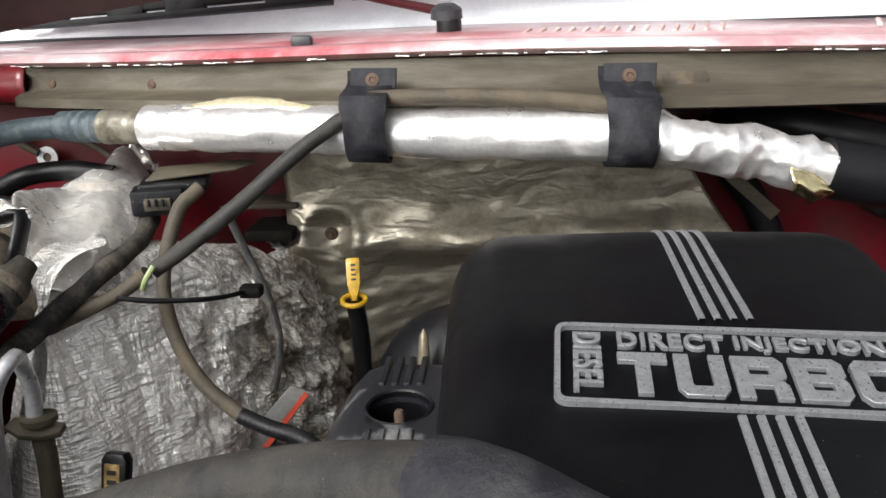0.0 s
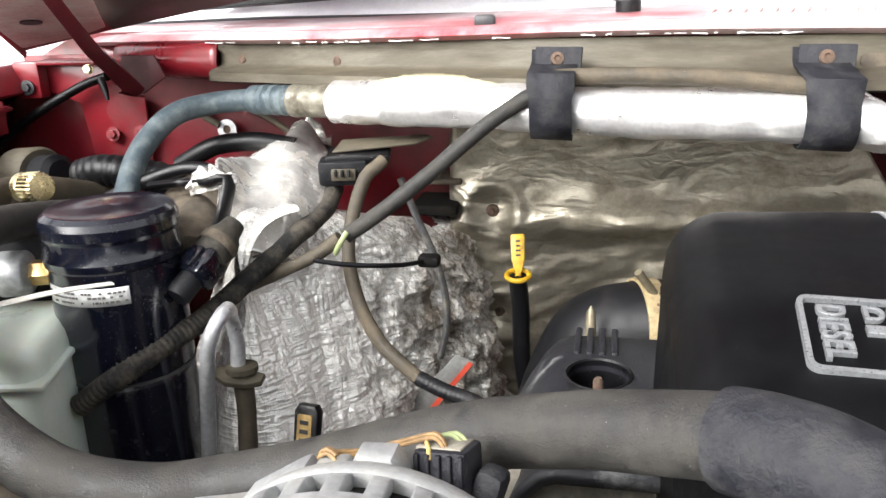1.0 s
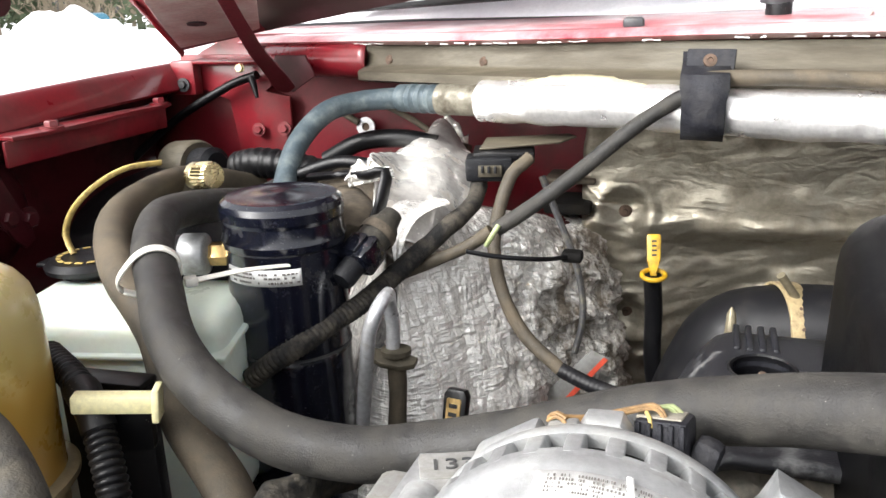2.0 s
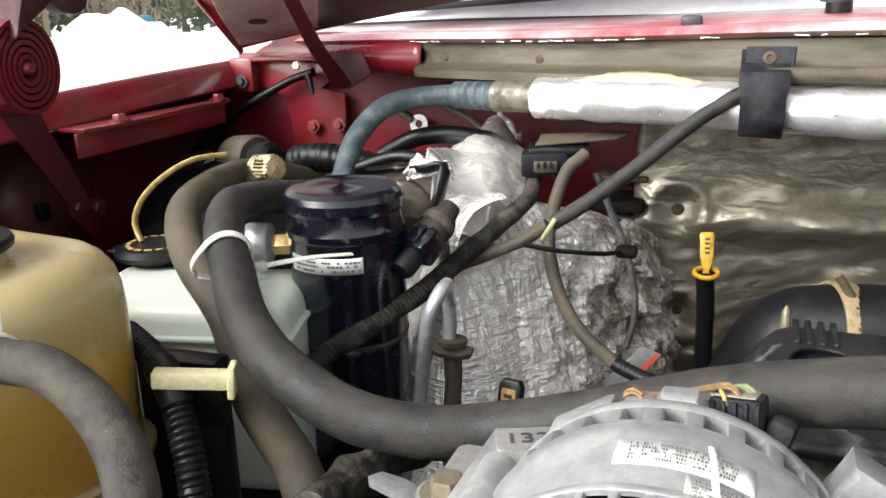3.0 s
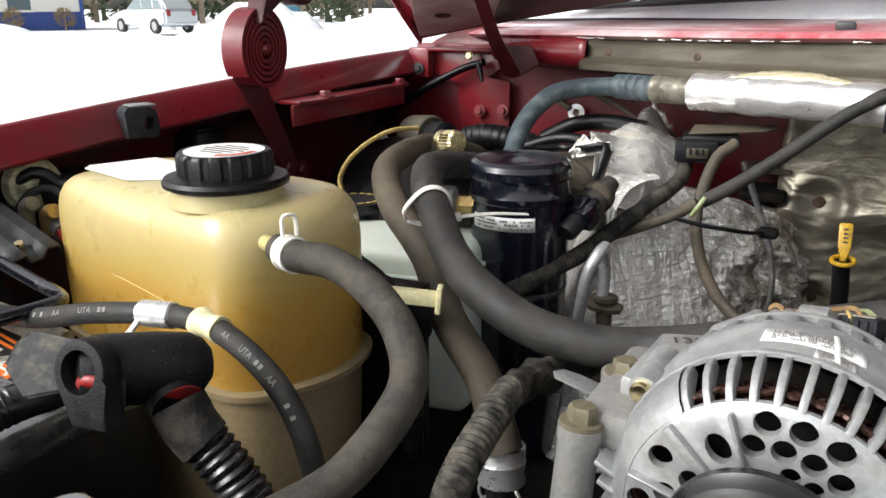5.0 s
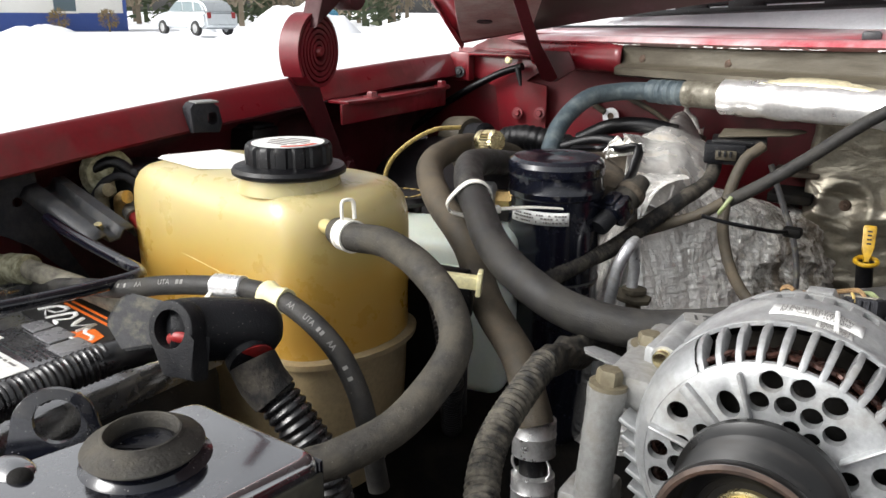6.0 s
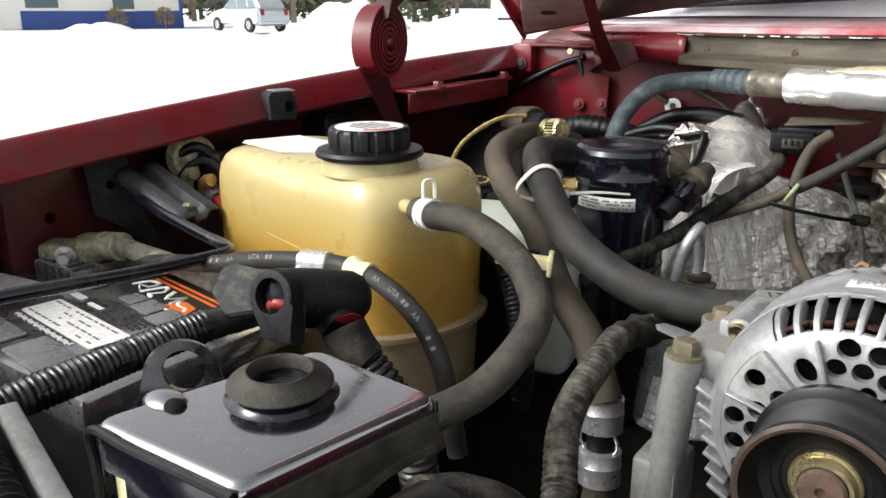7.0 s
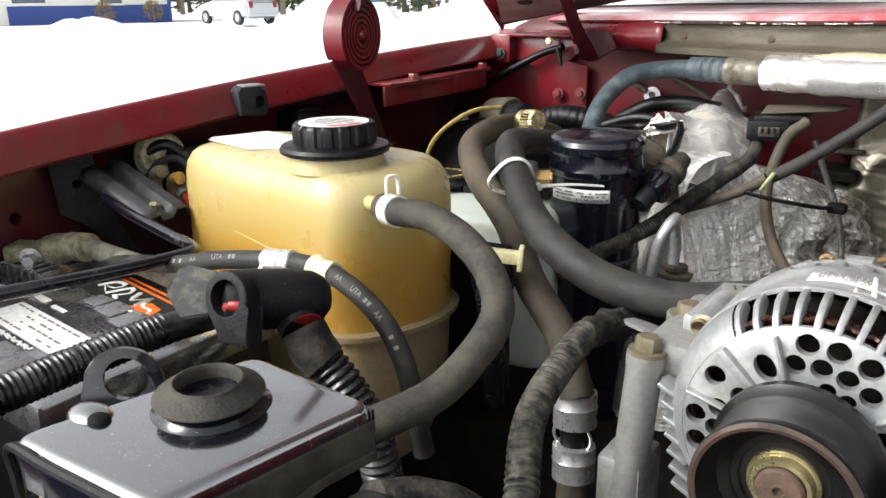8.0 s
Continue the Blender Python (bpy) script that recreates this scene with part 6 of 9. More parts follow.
def build_accumulator():
    t = thing("accumulator", (-0.402, 0.463, 1.0), "glossy black refrigerant canister with a paper label", "canister")
    c = Vector((-0.402, 0.463, 0))
    R = 0.0455
    bm = bmesh.new()
    lathe(bm, [(R - 0.006, 1.02), (R, 1.03), (R, 1.190), (R - 0.001, 1.193), (R, 1.196), (R, 1.278)], c, (0, 0, 1), 56)
    part("body", bm, CANISTER, t, angle=18)
    bm = bmesh.new()
    lathe(bm, [(R, 1.276), (R + 0.0015, 1.278), (R + 0.002, 1.283), (R + 0.0005, 1.287), (R, 1.296), (R + 0.0012, 1.299), (R + 0.0015, 1.306), (R, 1.3105), (R - 0.004, 1.3135), (R - 0.012, 1.3125), (R - 0.03, 1.3135), (0.0, 1.3145)], c, (0, 0, 1), 56, False)
    part("lid", bm, CANISTER, t, "domed dusty black lid", angle=18)
    for z, mat in ((1.2785, GRIME), (1.194, GREY_METAL)):
        bm = bmesh.new()
        lathe(bm, [(R, z - 0.0012), (R + 0.0006, z - 0.0010), (R + 0.0006, z + 0.0010), (R, z + 0.0012)], c, (0, 0, 1), 56, False)
        part("weld_band", bm, mat, t)
    # wrapped label with print
    bm = bmesh.new()
    rows = []
    a0, a1 = -128, -48
    for i in range(24):
        a = radians(a0 + (a1 - a0) * i / 23)
        rows.append([(c.x + (R + 0.0004) * math.cos(a), c.y + (R + 0.0004) * math.sin(a), z) for z in (1.2545, 1.2672)])
    sweep(bm, rows)
    lb = part("label", bm, WHITE, t, "smudged white paper label")
    thicken(lb, 0.0003, 1.0)
    random.seed(2)
    bm = bmesh.new()
    for z in (1.2640, 1.2610, 1.2575):
        a = a0 + 3.0
        while a < a1 - 4:
            w = random.uniform(1.0, 3.5)
            if random.random() > 0.3:
                q = radians(a + w / 2)
                box(bm, (c.x + (R + 0.0010) * math.cos(q), c.y + (R + 0.0010) * math.sin(q), z), (0.0004, R * radians(w), 0.0014), 0, pose(0, 0, 0, 0, 0, math.degrees(q)))
            a += w + 1.0
    part("print_line", bm, GREY_INK, lb)
    # pressure switch on its neck
    t2 = thing("pressure_switch", (-0.34, 0.45, 1.24), "black pressure switch plugged beside the canister", "switch")
    bm = bmesh.new()
    d = Vector((-0.014, -0.040, -0.026)).normalized()
    p = Vector((-0.334, 0.503, 1.2835))
    lathe(bm, [(0.008, -0.01), (0.010, 0.0), (0.0130, 0.004), (0.0135, 0.02), (0.0120, 0.030)], p, d, 22)
    part("shell", bm, WORN_HOSE, t2, "grimy round neck")
    bm = bmesh.new()
    lathe(bm, [(0.0145, 0.008), (0.015, 0.012), (0.0145, 0.016)], p, d, 22, False)
    part("collar", bm, GRIME, t2)
    bm = bmesh.new()
    box(bm, p + d * 0.034, (0.027, 0.023, 0.024), 0.0035, frame_of(d))
    part("plug_block", bm, GLOSS, t2, "blocky navy black plug")
    bm = bmesh.new()
    lathe(bm, [(0.0, 0.044), (0.0095, 0.044), (0.0095, 0.060), (0.0080, 0.063), (0.0, 0.063)], p, d, 18, False)
    part("plug_tail", bm, STRAP, t2, "worn plug tail")
    bm = bmesh.new()
    box(bm, p + d * 0.034 + frame_of(d).to_3x3() @ Vector((0, 0.0125, 0)), (0.012, 0.004, 0.018), 0.001, frame_of(d))
    part("latch", bm, GLOSS, t2)
    # sensor on the other side, brass nut
    t3 = thing("service_valve", (-0.47, 0.445, 1.25), "silver round switch with a brass hex nut on the canister", "valve")
    d = Vector((-0.95, -0.30, 0.0)).normalized()
    p = Vector((-0.445, 0.450, 1.267))
    bm = bmesh.new()
    lathe(bm, [(0.0095, 0.0), (0.0095, 0.013), (0.0085, 0.015)], p, d, 6)
    part("nut", bm, BRASS, t3, "brass hex nut")
    bm = bmesh.new()
    lathe(bm, [(0.006, 0.013), (0.015, 0.016), (0.0165, 0.018), (0.0165, 0.034), (0.014, 0.037)], p, d, 28)
    part("switch_body", bm, CAST, t3)
    bm = bmesh.new()
    lathe(bm, [(0.0155, 0.036), (0.0155, 0.052), (0.012, 0.056)], p, d, 24)
    part("plug", bm, BLACK, t3)


def build_ac_line():
    t = thing("refrigerant_pipe", (-0.39, 0.62, 1.30), "weathered blue-grey refrigerant pipe with ringed fitting", "pipe")
    bm = bmesh.new()
    tube(bm, [(-0.4550, 0.5427, 1.2665), (-0.4669, 0.5798, 1.2878), (-0.4690, 0.6155, 1.3217), (-0.4533, 0.6497, 1.3487), (-0.4278, 0.6782, 1.3564), (-0.3904, 0.6909, 1.3586), (-0.380, 0.6878, 1.3590)], 0.0104, 20)
    part("pipe", bm, ALU_GREEN, t)
    d = Vector((0.958, -0.283, 0.012)).normalized()
    p = Vector((-0.3900, 0.6905, 1.3588))
    bm = bmesh.new()
    prof = [(0.0106, -0.001), (0.0132, 0.0), (0.0136, 0.008), (0.0128, 0.010)]
    for k in range(3):
        h = 0.012 + 0.0115 * k
        prof += [(0.0118, h), (0.0140, h + 0.002), (0.0142, h + 0.007), (0.0118, h + 0.010)]
    lathe(bm, prof + [(0.0118, 0.049)], p, d, 28)
    part("ringed_fitting", bm, ALU_GREEN, t)
    bm = bmesh.new()
    lathe(bm, [(0.0118, 0.047), (0.0150, 0.049), (0.0156, 0.053), (0.0146, 0.056), (0.0148, 0.100), (0.012, 0.104)], p, d, 28)
    part("ferrule", bm, FERRULE, t, "stained beige metal ferrule")
    t = thing("foil_sleeve", (-0.05, 0.60, 1.33), "bright foil-wrapped hose sleeve under the cowl", "insulated hose")
    pts = [(-0.298, 0.6625, 1.3600), (-0.245, 0.648, 1.3605), (-0.17, 0.632, 1.360), (-0.105, 0.618, 1.3585), (-0.03, 0.602, 1.358), (0.03, 0.590, 1.3585), (0.09, 0.580, 1.358), (0.14, 0.575, 1.351), (0.19, 0.575, 1.341), (0.227, 0.5775, 1.3325)]
    bm = bmesh.new()
    tube(bm, pts, lambda s: 0.0190 + 0.0012 * noise.noise(Vector((s * 9, 2, 0))), 40, 0.0024, wobble=0.06)
    # the end past the second strap is loose and crumpled
    axis = catmull(pts, 0.004)
    for v in bm.verts:
        c = min(axis, key=lambda q: (q - v.co).length_squared)
        k = min(1.0, max(0.0, (v.co.x - 0.100) / 0.012))
        q = Vector((v.co.x * 34, v.co.y * 26, v.co.z * 26))
        f = 0.0006 * noise.noise(q * 3) - k * (0.0085 * abs(noise.noise(q)) + 0.0042 * abs(noise.noise(q * 2.4)) - 0.0026)
        v.co += (v.co - c).normalized() * f
    part("sleeve", bm, FOIL_TUBE, t)
    bm = bmesh.new()
    tube(bm, [(0.2245, 0.5775, 1.333), (0.27, 0.58, 1.324), (0.36, 0.59, 1.315), (0.5, 0.62, 1.30)], 0.0215, 24, wobble=0.03)
    part("end_hose", bm, RUBBER_CLEAN, t)
    bm = bmesh.new()
    rows = []
    for i in range(13):
        u = i / 12
        top = Vector((0.195 + 0.0285 * u, 0.5560 + 0.003 * u, 1.3370 - 0.0135 * u * u))
        drop = 0.017 + 0.011 * u if u < 0.5 else 0.0225 - 0.035 * (u - 0.5)
        rows.append([top + Vector((0.0020 * b, -0.004 * math.sin(math.pi * b) - 0.003 * b + 0.0022 * noise.noise(Vector((u * 3, b * 3, 3))), -drop * b)) for b in [j / 10 for j in range(11)]])
    sweep(bm, rows)
    thicken(part("torn_flap", bm, GOLD, t, "torn gold foil flap"), 0.0005)
    # gold lined foil slit along the top
    bm = bmesh.new()
    rows = []
    for i in range(40):
        u = i / 39
        p = Vector((-0.262, 0.648, 1.3770)).lerp(Vector((-0.140, 0.6215, 1.3755)), u)
        h = 0.0085 * math.sin(math.pi * u) ** 0.8
        rows.append([p + Vector((0.05, -0.22, 0)) * (0.02 * (1 - b)) + Vector((0, 0.010 * b * b, h * b ** 0.7 + 0.0006 * noise.noise(Vector((u * 18, b * 3, 0))))) for b in (0.0, 0.25, 0.5, 0.75, 1.0)])
    sweep(bm, rows)
    thicken(part("lifted_edge", bm, GOLD_FOIL, t, "lifted gold foil edge"), 0.0007)
    # two rubber straps
    for x in (-0.1030, 0.0890):
        y = cowl_y(x)
        s = thing("hanger_strap", (x, y, 1.39), "black rubber hanger strap riveted to the cowl", "strap", "hanger straps")
        # cross-section line: tab on the channel, then round the sleeve
        yy = 0.6175 if x < 0 else 0.5795
        line = [(y + 0.0030, 1.404), (y + 0.0005, 1.3955), (y - 0.008, 1.3925), (yy - 0.0195, 1.3865)]
        if x < 0:
            # the band stands off where the cable runs behind it
            line[-1:] = [(yy - 0.0250, 1.3890), (yy - 0.0300, 1.3800), (yy - 0.0308, 1.3700), (yy - 0.0296, 1.3620)]
        rad = 0.0236 if x > 0 else 0.0278
        for a in range(28 if x > 0 else -8, -151, -12):
            line.append((yy - rad * math.cos(radians(a)), 1.3583 + 0.0232 * math.sin(radians(a))))
        bm = bmesh.new()
        w = 0.0182
        rows = [[(x - w + 0.002 * (q[1] < 1.375), q[0] + 0.24 * w, q[1]), (x, q[0], q[1]), (x + w - 0.002 * (q[1] < 1.375), q[0] - 0.24 * w, q[1])] for q in line]
        sweep(bm, rows)
        thicken(part("band", bm, HANGER, s, angle=50), 0.0024, 1.0)
        bm = bmesh.new()
        box(bm, (x + 0.0035, y - 0.0035, 1.396), (0.038, 0.003, 0.021), 0.001, pose(0, 0, 0, -14, 0, -13))
        part("tab", bm, HANGER, s, "dusty worn tab")
        bm = bmesh.new()
        lathe(bm, [(0.0055, 0), (0.005, 0.002), (0.0025, 0.0022), (0.002, 0.001), (0.0, 0.001)], (x + 0.0030, y - 0.005, 1.3975), (0.1, -1, 0.25), 16, False)
        part("rivet", bm, RUST, s)


def build_foil_box():
    """Foil-wrapped air box beside the bulkhead."""
    t = thing("foil_wrapped_box", (-0.32, 0.68, 1.0), "crumpled foil-wrapped heater box with brown grime", "heater box")
    plan = [(-0.44, 0.66), (-0.405, 0.600), (-0.372, 0.545), (-0.350, 0.512), (-0.330, 0.505), (-0.312, 0.523), (-0.297, 0.552), (-0.272, 0.583), (-0.240, 0.650), (-0.219, 0.694), (-0.197, 0.725), (-0.187, 0.762), (-0.20, 0.82)]
    line = catmull([(x, y, 0) for x, y in plan], 0.0017)
    n, nv = len(line), 190
    bm = bmesh.new()
    rows = []
    for i, q in enumerate(line):
        u = i / (n - 1)
        # crest of the dome falls towards the bulkhead side
        zt = 1.286 - 0.040 * max(0.0, (q.x + 0.335)) / 0.15 - 0.030 * max(0.0, q.x + 0.25) / 0.06 - 0.02 * max(0.0, (-0.37 - q.x)) / 0.1
        d = (line[min(i + 2, n - 1)] - line[max(i - 2, 0)]).normalized()
        out = Vector((d.y, -d.x, 0))
        row = []
        for k in range(nv):
            v = k / (nv - 1)
            if v < 0.72:
                z, inn = 1.0 + (zt - 0.055 - 1.0) * (v / 0.72), 0.0
            else:
                a = (v - 0.72) / 0.28 * math.pi / 2
                z, inn = zt - 0.055 + 0.055 * math.sin(a), 0.048 * (1 - math.cos(a))
            # the face leans back towards its crown, less so at the bulkhead
            lean = min(0.022, 0.36 * (z - 1.16)) * (1 - 0.65 / (1 + math.exp((0.62 - u) / 0.05)))
            p = q - out * (inn + lean - 0.003 * math.sin(math.pi * min(1, v / 0.8)))
            p.z = z
            s = u * 0.42
            rough = 1 / (1 + math.exp((0.56 - u) / 0.05))
            calm = 1 - 0.55 / (1 + math.exp((0.74 - v) / 0.04)) * (1 - rough)
            # long sharp upright creases, crossed by small ladder crumples
            bend = 0.02 * noise.noise(Vector((s * 12, z * 12, 1)))
            f = 0.0065 * noise.noise(Vector((s * 38, z * 9, 0)))
            f += calm * (0.0034 * abs(noise.noise(Vector(((s + bend) * 105, z * 16, 2)))) + 0.0010 * abs(noise.noise(Vector(((s + bend) * 260, z * 40, 3)))) + 0.0021 * abs(noise.noise(Vector((s * 60, z * 150, 4)))) + 0.0009 * abs(noise.noise(Vector((s * 130, z * 330, 8)))))
            f += rough * (0.016 * noise.noise(Vector((s * 42, z * 45, 5))) + 0.009 * abs(noise.noise(Vector((s * 95, z * 90, 9)))) - 0.0048 * abs(noise.noise(Vector((s * 260, z * 240, 7)))))
            row.append(p + out * f)
        rows.append(row)
    sweep(bm, rows)
    part("foil_skin", bm, FOIL, t, angle=30)
    # loose sheet folded over the crown, drawn up to a peak at the back and a pointed lip at the side
    net = [[(-0.412, 0.705, 1.292), (-0.392, 0.738, 1.304), (-0.368, 0.758, 1.327), (-0.338, 0.742, 1.300), (-0.308, 0.700, 1.287)],
           [(-0.386, 0.600, 1.320), (-0.372, 0.640, 1.303), (-0.352, 0.655, 1.302), (-0.328, 0.648, 1.296), (-0.304, 0.642, 1.274)],
           [(-0.366, 0.560, 1.307), (-0.354, 0.570, 1.287), (-0.338, 0.578, 1.284), (-0.320, 0.588, 1.278), (-0.304, 0.606, 1.256)],
           [(-0.357, 0.530, 1.279), (-0.345, 0.534, 1.262), (-0.328, 0.541, 1.256), (-0.314, 0.552, 1.248), (-0.300, 0.572, 1.232)]]
    cols = [catmull(row, 0.0022) for row in net]
    m_ = min(len(c) for c in cols)
    cols = [[c[round(i * (len(c) - 1) / (m_ - 1))] for i in range(m_)] for c in cols]
    bm = bmesh.new()
    rws = []
    for i in range(m_):
        down = catmull([tuple(c[i]) for c in cols], 0.0022)
        r = []
        for j in range(90):
            p = Vector(down[round(j * (len(down) - 1) / 89)])
            q = Vector((p.x * 26, p.y * 15, p.z * 22))
            edge = 0.3 + 0.7 * min(1.0, 8 * min(i, m_ - 1 - i) / m_)
            fold = 0.0058 * abs(noise.noise(q)) + 0.0030 * abs(noise.noise(q * 2.3)) + 0.0012 * abs(noise.noise(q * 6.0))
            r.append(p + Vector((-0.25, -0.45, 0.85)) * (fold * edge))
        rws.append(r)
    sweep(bm, rws)
    thicken(part("peaked_sheet", bm, FOIL_SHEET, t, "loose sheet of foil drawn up to a peak", angle=25), 0.0006)
    for k, (o, ux, uy, w, h) in enumerate((((-0.392, 0.772, 1.290), (1, 0.10, 0.05), (-0.05, 0.25, 1), 0.046, 0.040), ((-0.385, 0.548, 1.300), (1, -0.05, 0.25), (-0.25, -0.1, 1), 0.045, 0.020))):
        m = basis(o, ux, uy)
        bm = bmesh.new()
        rws = []
        for i in range(24):
            r = []
            for j in range(14):
                a, b = i / 23, j / 13
                rim = (0.45 + 0.55 * math.sin(math.pi * min(1, a * 1.1))) * (1 + 0.4 * noise.noise(Vector((a * 7, k, 2))))
                r.append(m @ Vector((w * a, h * b * rim, 0.008 * noise.noise(Vector((a * 4, b * 3, k))) + 0.003 * abs(noise.noise(Vector((a * 12, b * 7, k + 3)))))))
            rws.append(r)
        sweep(bm, rws)
        thicken(part("torn_lip", bm, FOIL_SHEET, t, "torn lip of crumpled foil", angle=30), 0.0006)


def build_wiring():
    # connector on its bracket
    t = thing("harness_connector", (-0.28, 0.64, 1.29), "grey harness connector clipped to a tin bracket", "connector")
    bm = bmesh.new()
    box(bm, (-0.283, 0.628, 1.3050), (0.042, 0.022, 0.022), 0.003, pose(0, 0, 0, 5, 0, 12))
    part("shell", bm, STRAP, t)
    bm = bmesh.new()
    box(bm, (-0.279, 0.615, 1.3040), (0.021, 0.004, 0.010), 0.001, pose(0, 0, 0, 5, 0, 12))
    part("insert", bm, COWL, t, "beige insert")
    for k in range(3):
        bm = bmesh.new()
        box(bm, (-0.285 + 0.0058 * k, 0.6115, 1.3060), (0.0022, 0.003, 0.006), 0.0004)
        part("pin_lock", bm, STRAP, t)
    bm = bmesh.new()
    prism(bm, [(-0.014, -0.016), (0.058, -0.012), (0.074, 0.004), (0.068, 0.014), (-0.008, 0.020)], 0.002, pose(-0.282, 0.645, 1.3225, 6, -3, 14), 0.0006)
    part("bracket", bm, COWL, t, "dull tin bracket")
    bm = bmesh.new()
    box(bm, (-0.272, 0.638, 1.3165), (0.055, 0.030, 0.008), 0.002, pose(0, 0, 0, 5, 0, 12))
    part("clip", bm, BLACK, t)
    # wrapped cable from the strap down to the joint
    t = thing("harness_cable", (-0.2, 0.58, 1.25), "dull black taped cable crossing over the foil box", "cable")
    bm = bmesh.new()
    tube(bm, [(-0.090, 0.6035, 1.3800), (-0.106, 0.6022, 1.3752), (-0.1230, 0.6008, 1.3693), (-0.1530, 0.5889, 1.3495), (-0.1951, 0.5662, 1.3150), (-0.2269, 0.5482, 1.2910), (-0.2540, 0.5364, 1.2732)], 0.0062, 16, wobble=0.05)
    part("cable", bm, RUBBER, t)
    bm = bmesh.new()
    tube(bm, [(-0.2570, 0.5332, 1.2734), (-0.2785, 0.5321, 1.2582), (-0.3093, 0.5320, 1.2434), (-0.3377, 0.5299, 1.2305)], 0.0052, 14, wobble=0.1)
    part("branch", bm, RUBBER_DUSTY, t)
    bm = bmesh.new()
    tube(bm, [(-0.250, 0.530, 1.279), (-0.255, 0.525, 1.270), (-0.260, 0.530, 1.262)], 0.0022, 8)
    part("tape_tie", bm, GREEN_WIRE, t, "pale green tie")
    t = thing("corrugated_loom", (-0.33, 0.46, 1.2), "dusty corrugated wiring loom across the foil box", "wiring loom")
    bm = bmesh.new()
    tube(bm, [(-0.2942, 0.6340, 1.2894), (-0.2902, 0.5942, 1.2785), (-0.2990, 0.5576, 1.2691), (-0.3167, 0.5277, 1.2528), (-0.3348, 0.4995, 1.2355)], 0.0078, 16, wobble=0.16)
    part("taped_end", bm, TAPE, t)
    bm = bmesh.new()
    tube(bm, [(-0.3167, 0.5277, 1.2528), (-0.3348, 0.4995, 1.2355), (-0.3477, 0.4741, 1.2243), (-0.3602, 0.4496, 1.2179), (-0.3740, 0.4263, 1.2088), (-0.3911, 0.4160, 1.1982), (-0.4126, 0.4118, 1.1819)], 0.0084, 14, ridge=0.12, pitch=0.0040)
    part("loom", bm, TAPE, t)
    t = thing("vacuum_hose", (-0.21, 0.56, 1.15), "dusty brown vacuum hose hanging in a loop", "hose")
    bm = bmesh.new()
    tube(bm, [(-0.2440, 0.6190, 1.3165), (-0.2500, 0.6130, 1.3110), (-0.2578, 0.6083, 1.3033), (-0.2649, 0.5940, 1.2776), (-0.2663, 0.5768, 1.2460), (-0.2550, 0.5616, 1.2104), (-0.2322, 0.5464, 1.1800), (-0.1997, 0.5333, 1.1588)], 0.0058, 14, wobble=0.04)
    part("hose", bm, RUBBER_DUSTY, t)
    bm = bmesh.new()
    tube(bm, [(-0.1997, 0.5333, 1.1588), (-0.1772, 0.5271, 1.1522), (-0.1486, 0.5198, 1.1462), (-0.115, 0.505, 1.130)], 0.0064, 14, ridge=0.05, pitch=0.004)
    part("boot", bm, RUBBER_CLEAN, t)
    t = thing("wire_strap", (-0.23, 0.70, 1.15), "grey flat cable strap hanging by the foil box", "cable")
    bm = bmesh.new()
    tube(bm, [(-0.2416, 0.6607, 1.2914), (-0.2257, 0.6552, 1.2556), (-0.2095, 0.6515, 1.2187), (-0.2006, 0.6486, 1.1840), (-0.1990, 0.6402, 1.1558), (-0.2041, 0.6317, 1.1302)], 0.0066, 10, squash=0.5)
    part("strap", bm, FLAP, t)
    t = thing("thin_wire", (-0.27, 0.545, 1.2), "thin black wire across the foil box", "wire")
    bm = bmesh.new()
    tube(bm, [(-0.2718, 0.5120, 1.2616), (-0.2515, 0.5200, 1.2564), (-0.2311, 0.5350, 1.2511), (-0.2152, 0.5600, 1.2440), (-0.2060, 0.5850, 1.2389)], 0.0020, 8)
    part("wire", bm, BLACK, t)
    bm = bmesh.new()
    box(bm, (-0.2014, 0.5920, 1.2378), (0.018, 0.014, 0.010), 0.003)
    part("end_plug", bm, ENGINE, t)
    t = thing("cowl_cable", (0.0, 0.62, 1.37), "grey sheathed cable behind the hanger straps", "cable")
    bm = bmesh.new()
    tube(bm, [(-0.108, 0.608, 1.3838), (-0.09, 0.604, 1.3855), (-0.05, 0.594, 1.3870), (0.0, 0.584, 1.3865), (0.05, 0.577, 1.383), (0.085, 0.573, 1.3785)], 0.0062, 14)
    part("sheath", bm, RUBBER_DUSTY, t, "dust-caked grey sheath")
    t = thing("bulkhead_harness", (0.35, 0.74, 1.30), "bundle of black hoses along the bulkhead behind the sleeve", "hose")
    for pts, r, ridge, mt in (([(0.222, 0.815, 1.335), (0.221, 0.750, 1.346), (0.232, 0.705, 1.348), (0.262, 0.682, 1.343), (0.304, 0.668, 1.334), (0.42, 0.665, 1.305)], 0.0165, 0.0, RUBBER_CLEAN),
                              ([(0.262, 0.80, 1.372), (0.275, 0.72, 1.370), (0.32, 0.70, 1.362), (0.45, 0.70, 1.35)], 0.0125, 0.08, BLACK),
                              # added hose standing in for the shaded recess beside the blanket
                              ([(0.190, 0.825, 1.330), (0.222, 0.812, 1.290), (0.252, 0.806, 1.250), (0.275, 0.80, 1.20)], 0.015, 0.0, RUBBER_CLEAN),
                              ([(0.33, 0.80, 1.29), (0.36, 0.77, 1.26), (0.45, 0.75, 1.24)], 0.016, 0.0, BLACK)):
        bm = bmesh.new()
        tube(bm, pts, r, 14, wobble=0.05, ridge=ridge, pitch=0.008)
        part("hose", bm, mt, t)
    t = thing("bulkhead_bar", (0.193, 0.828, 1.35), "dark flat steel bar along the red bulkhead", "bar")
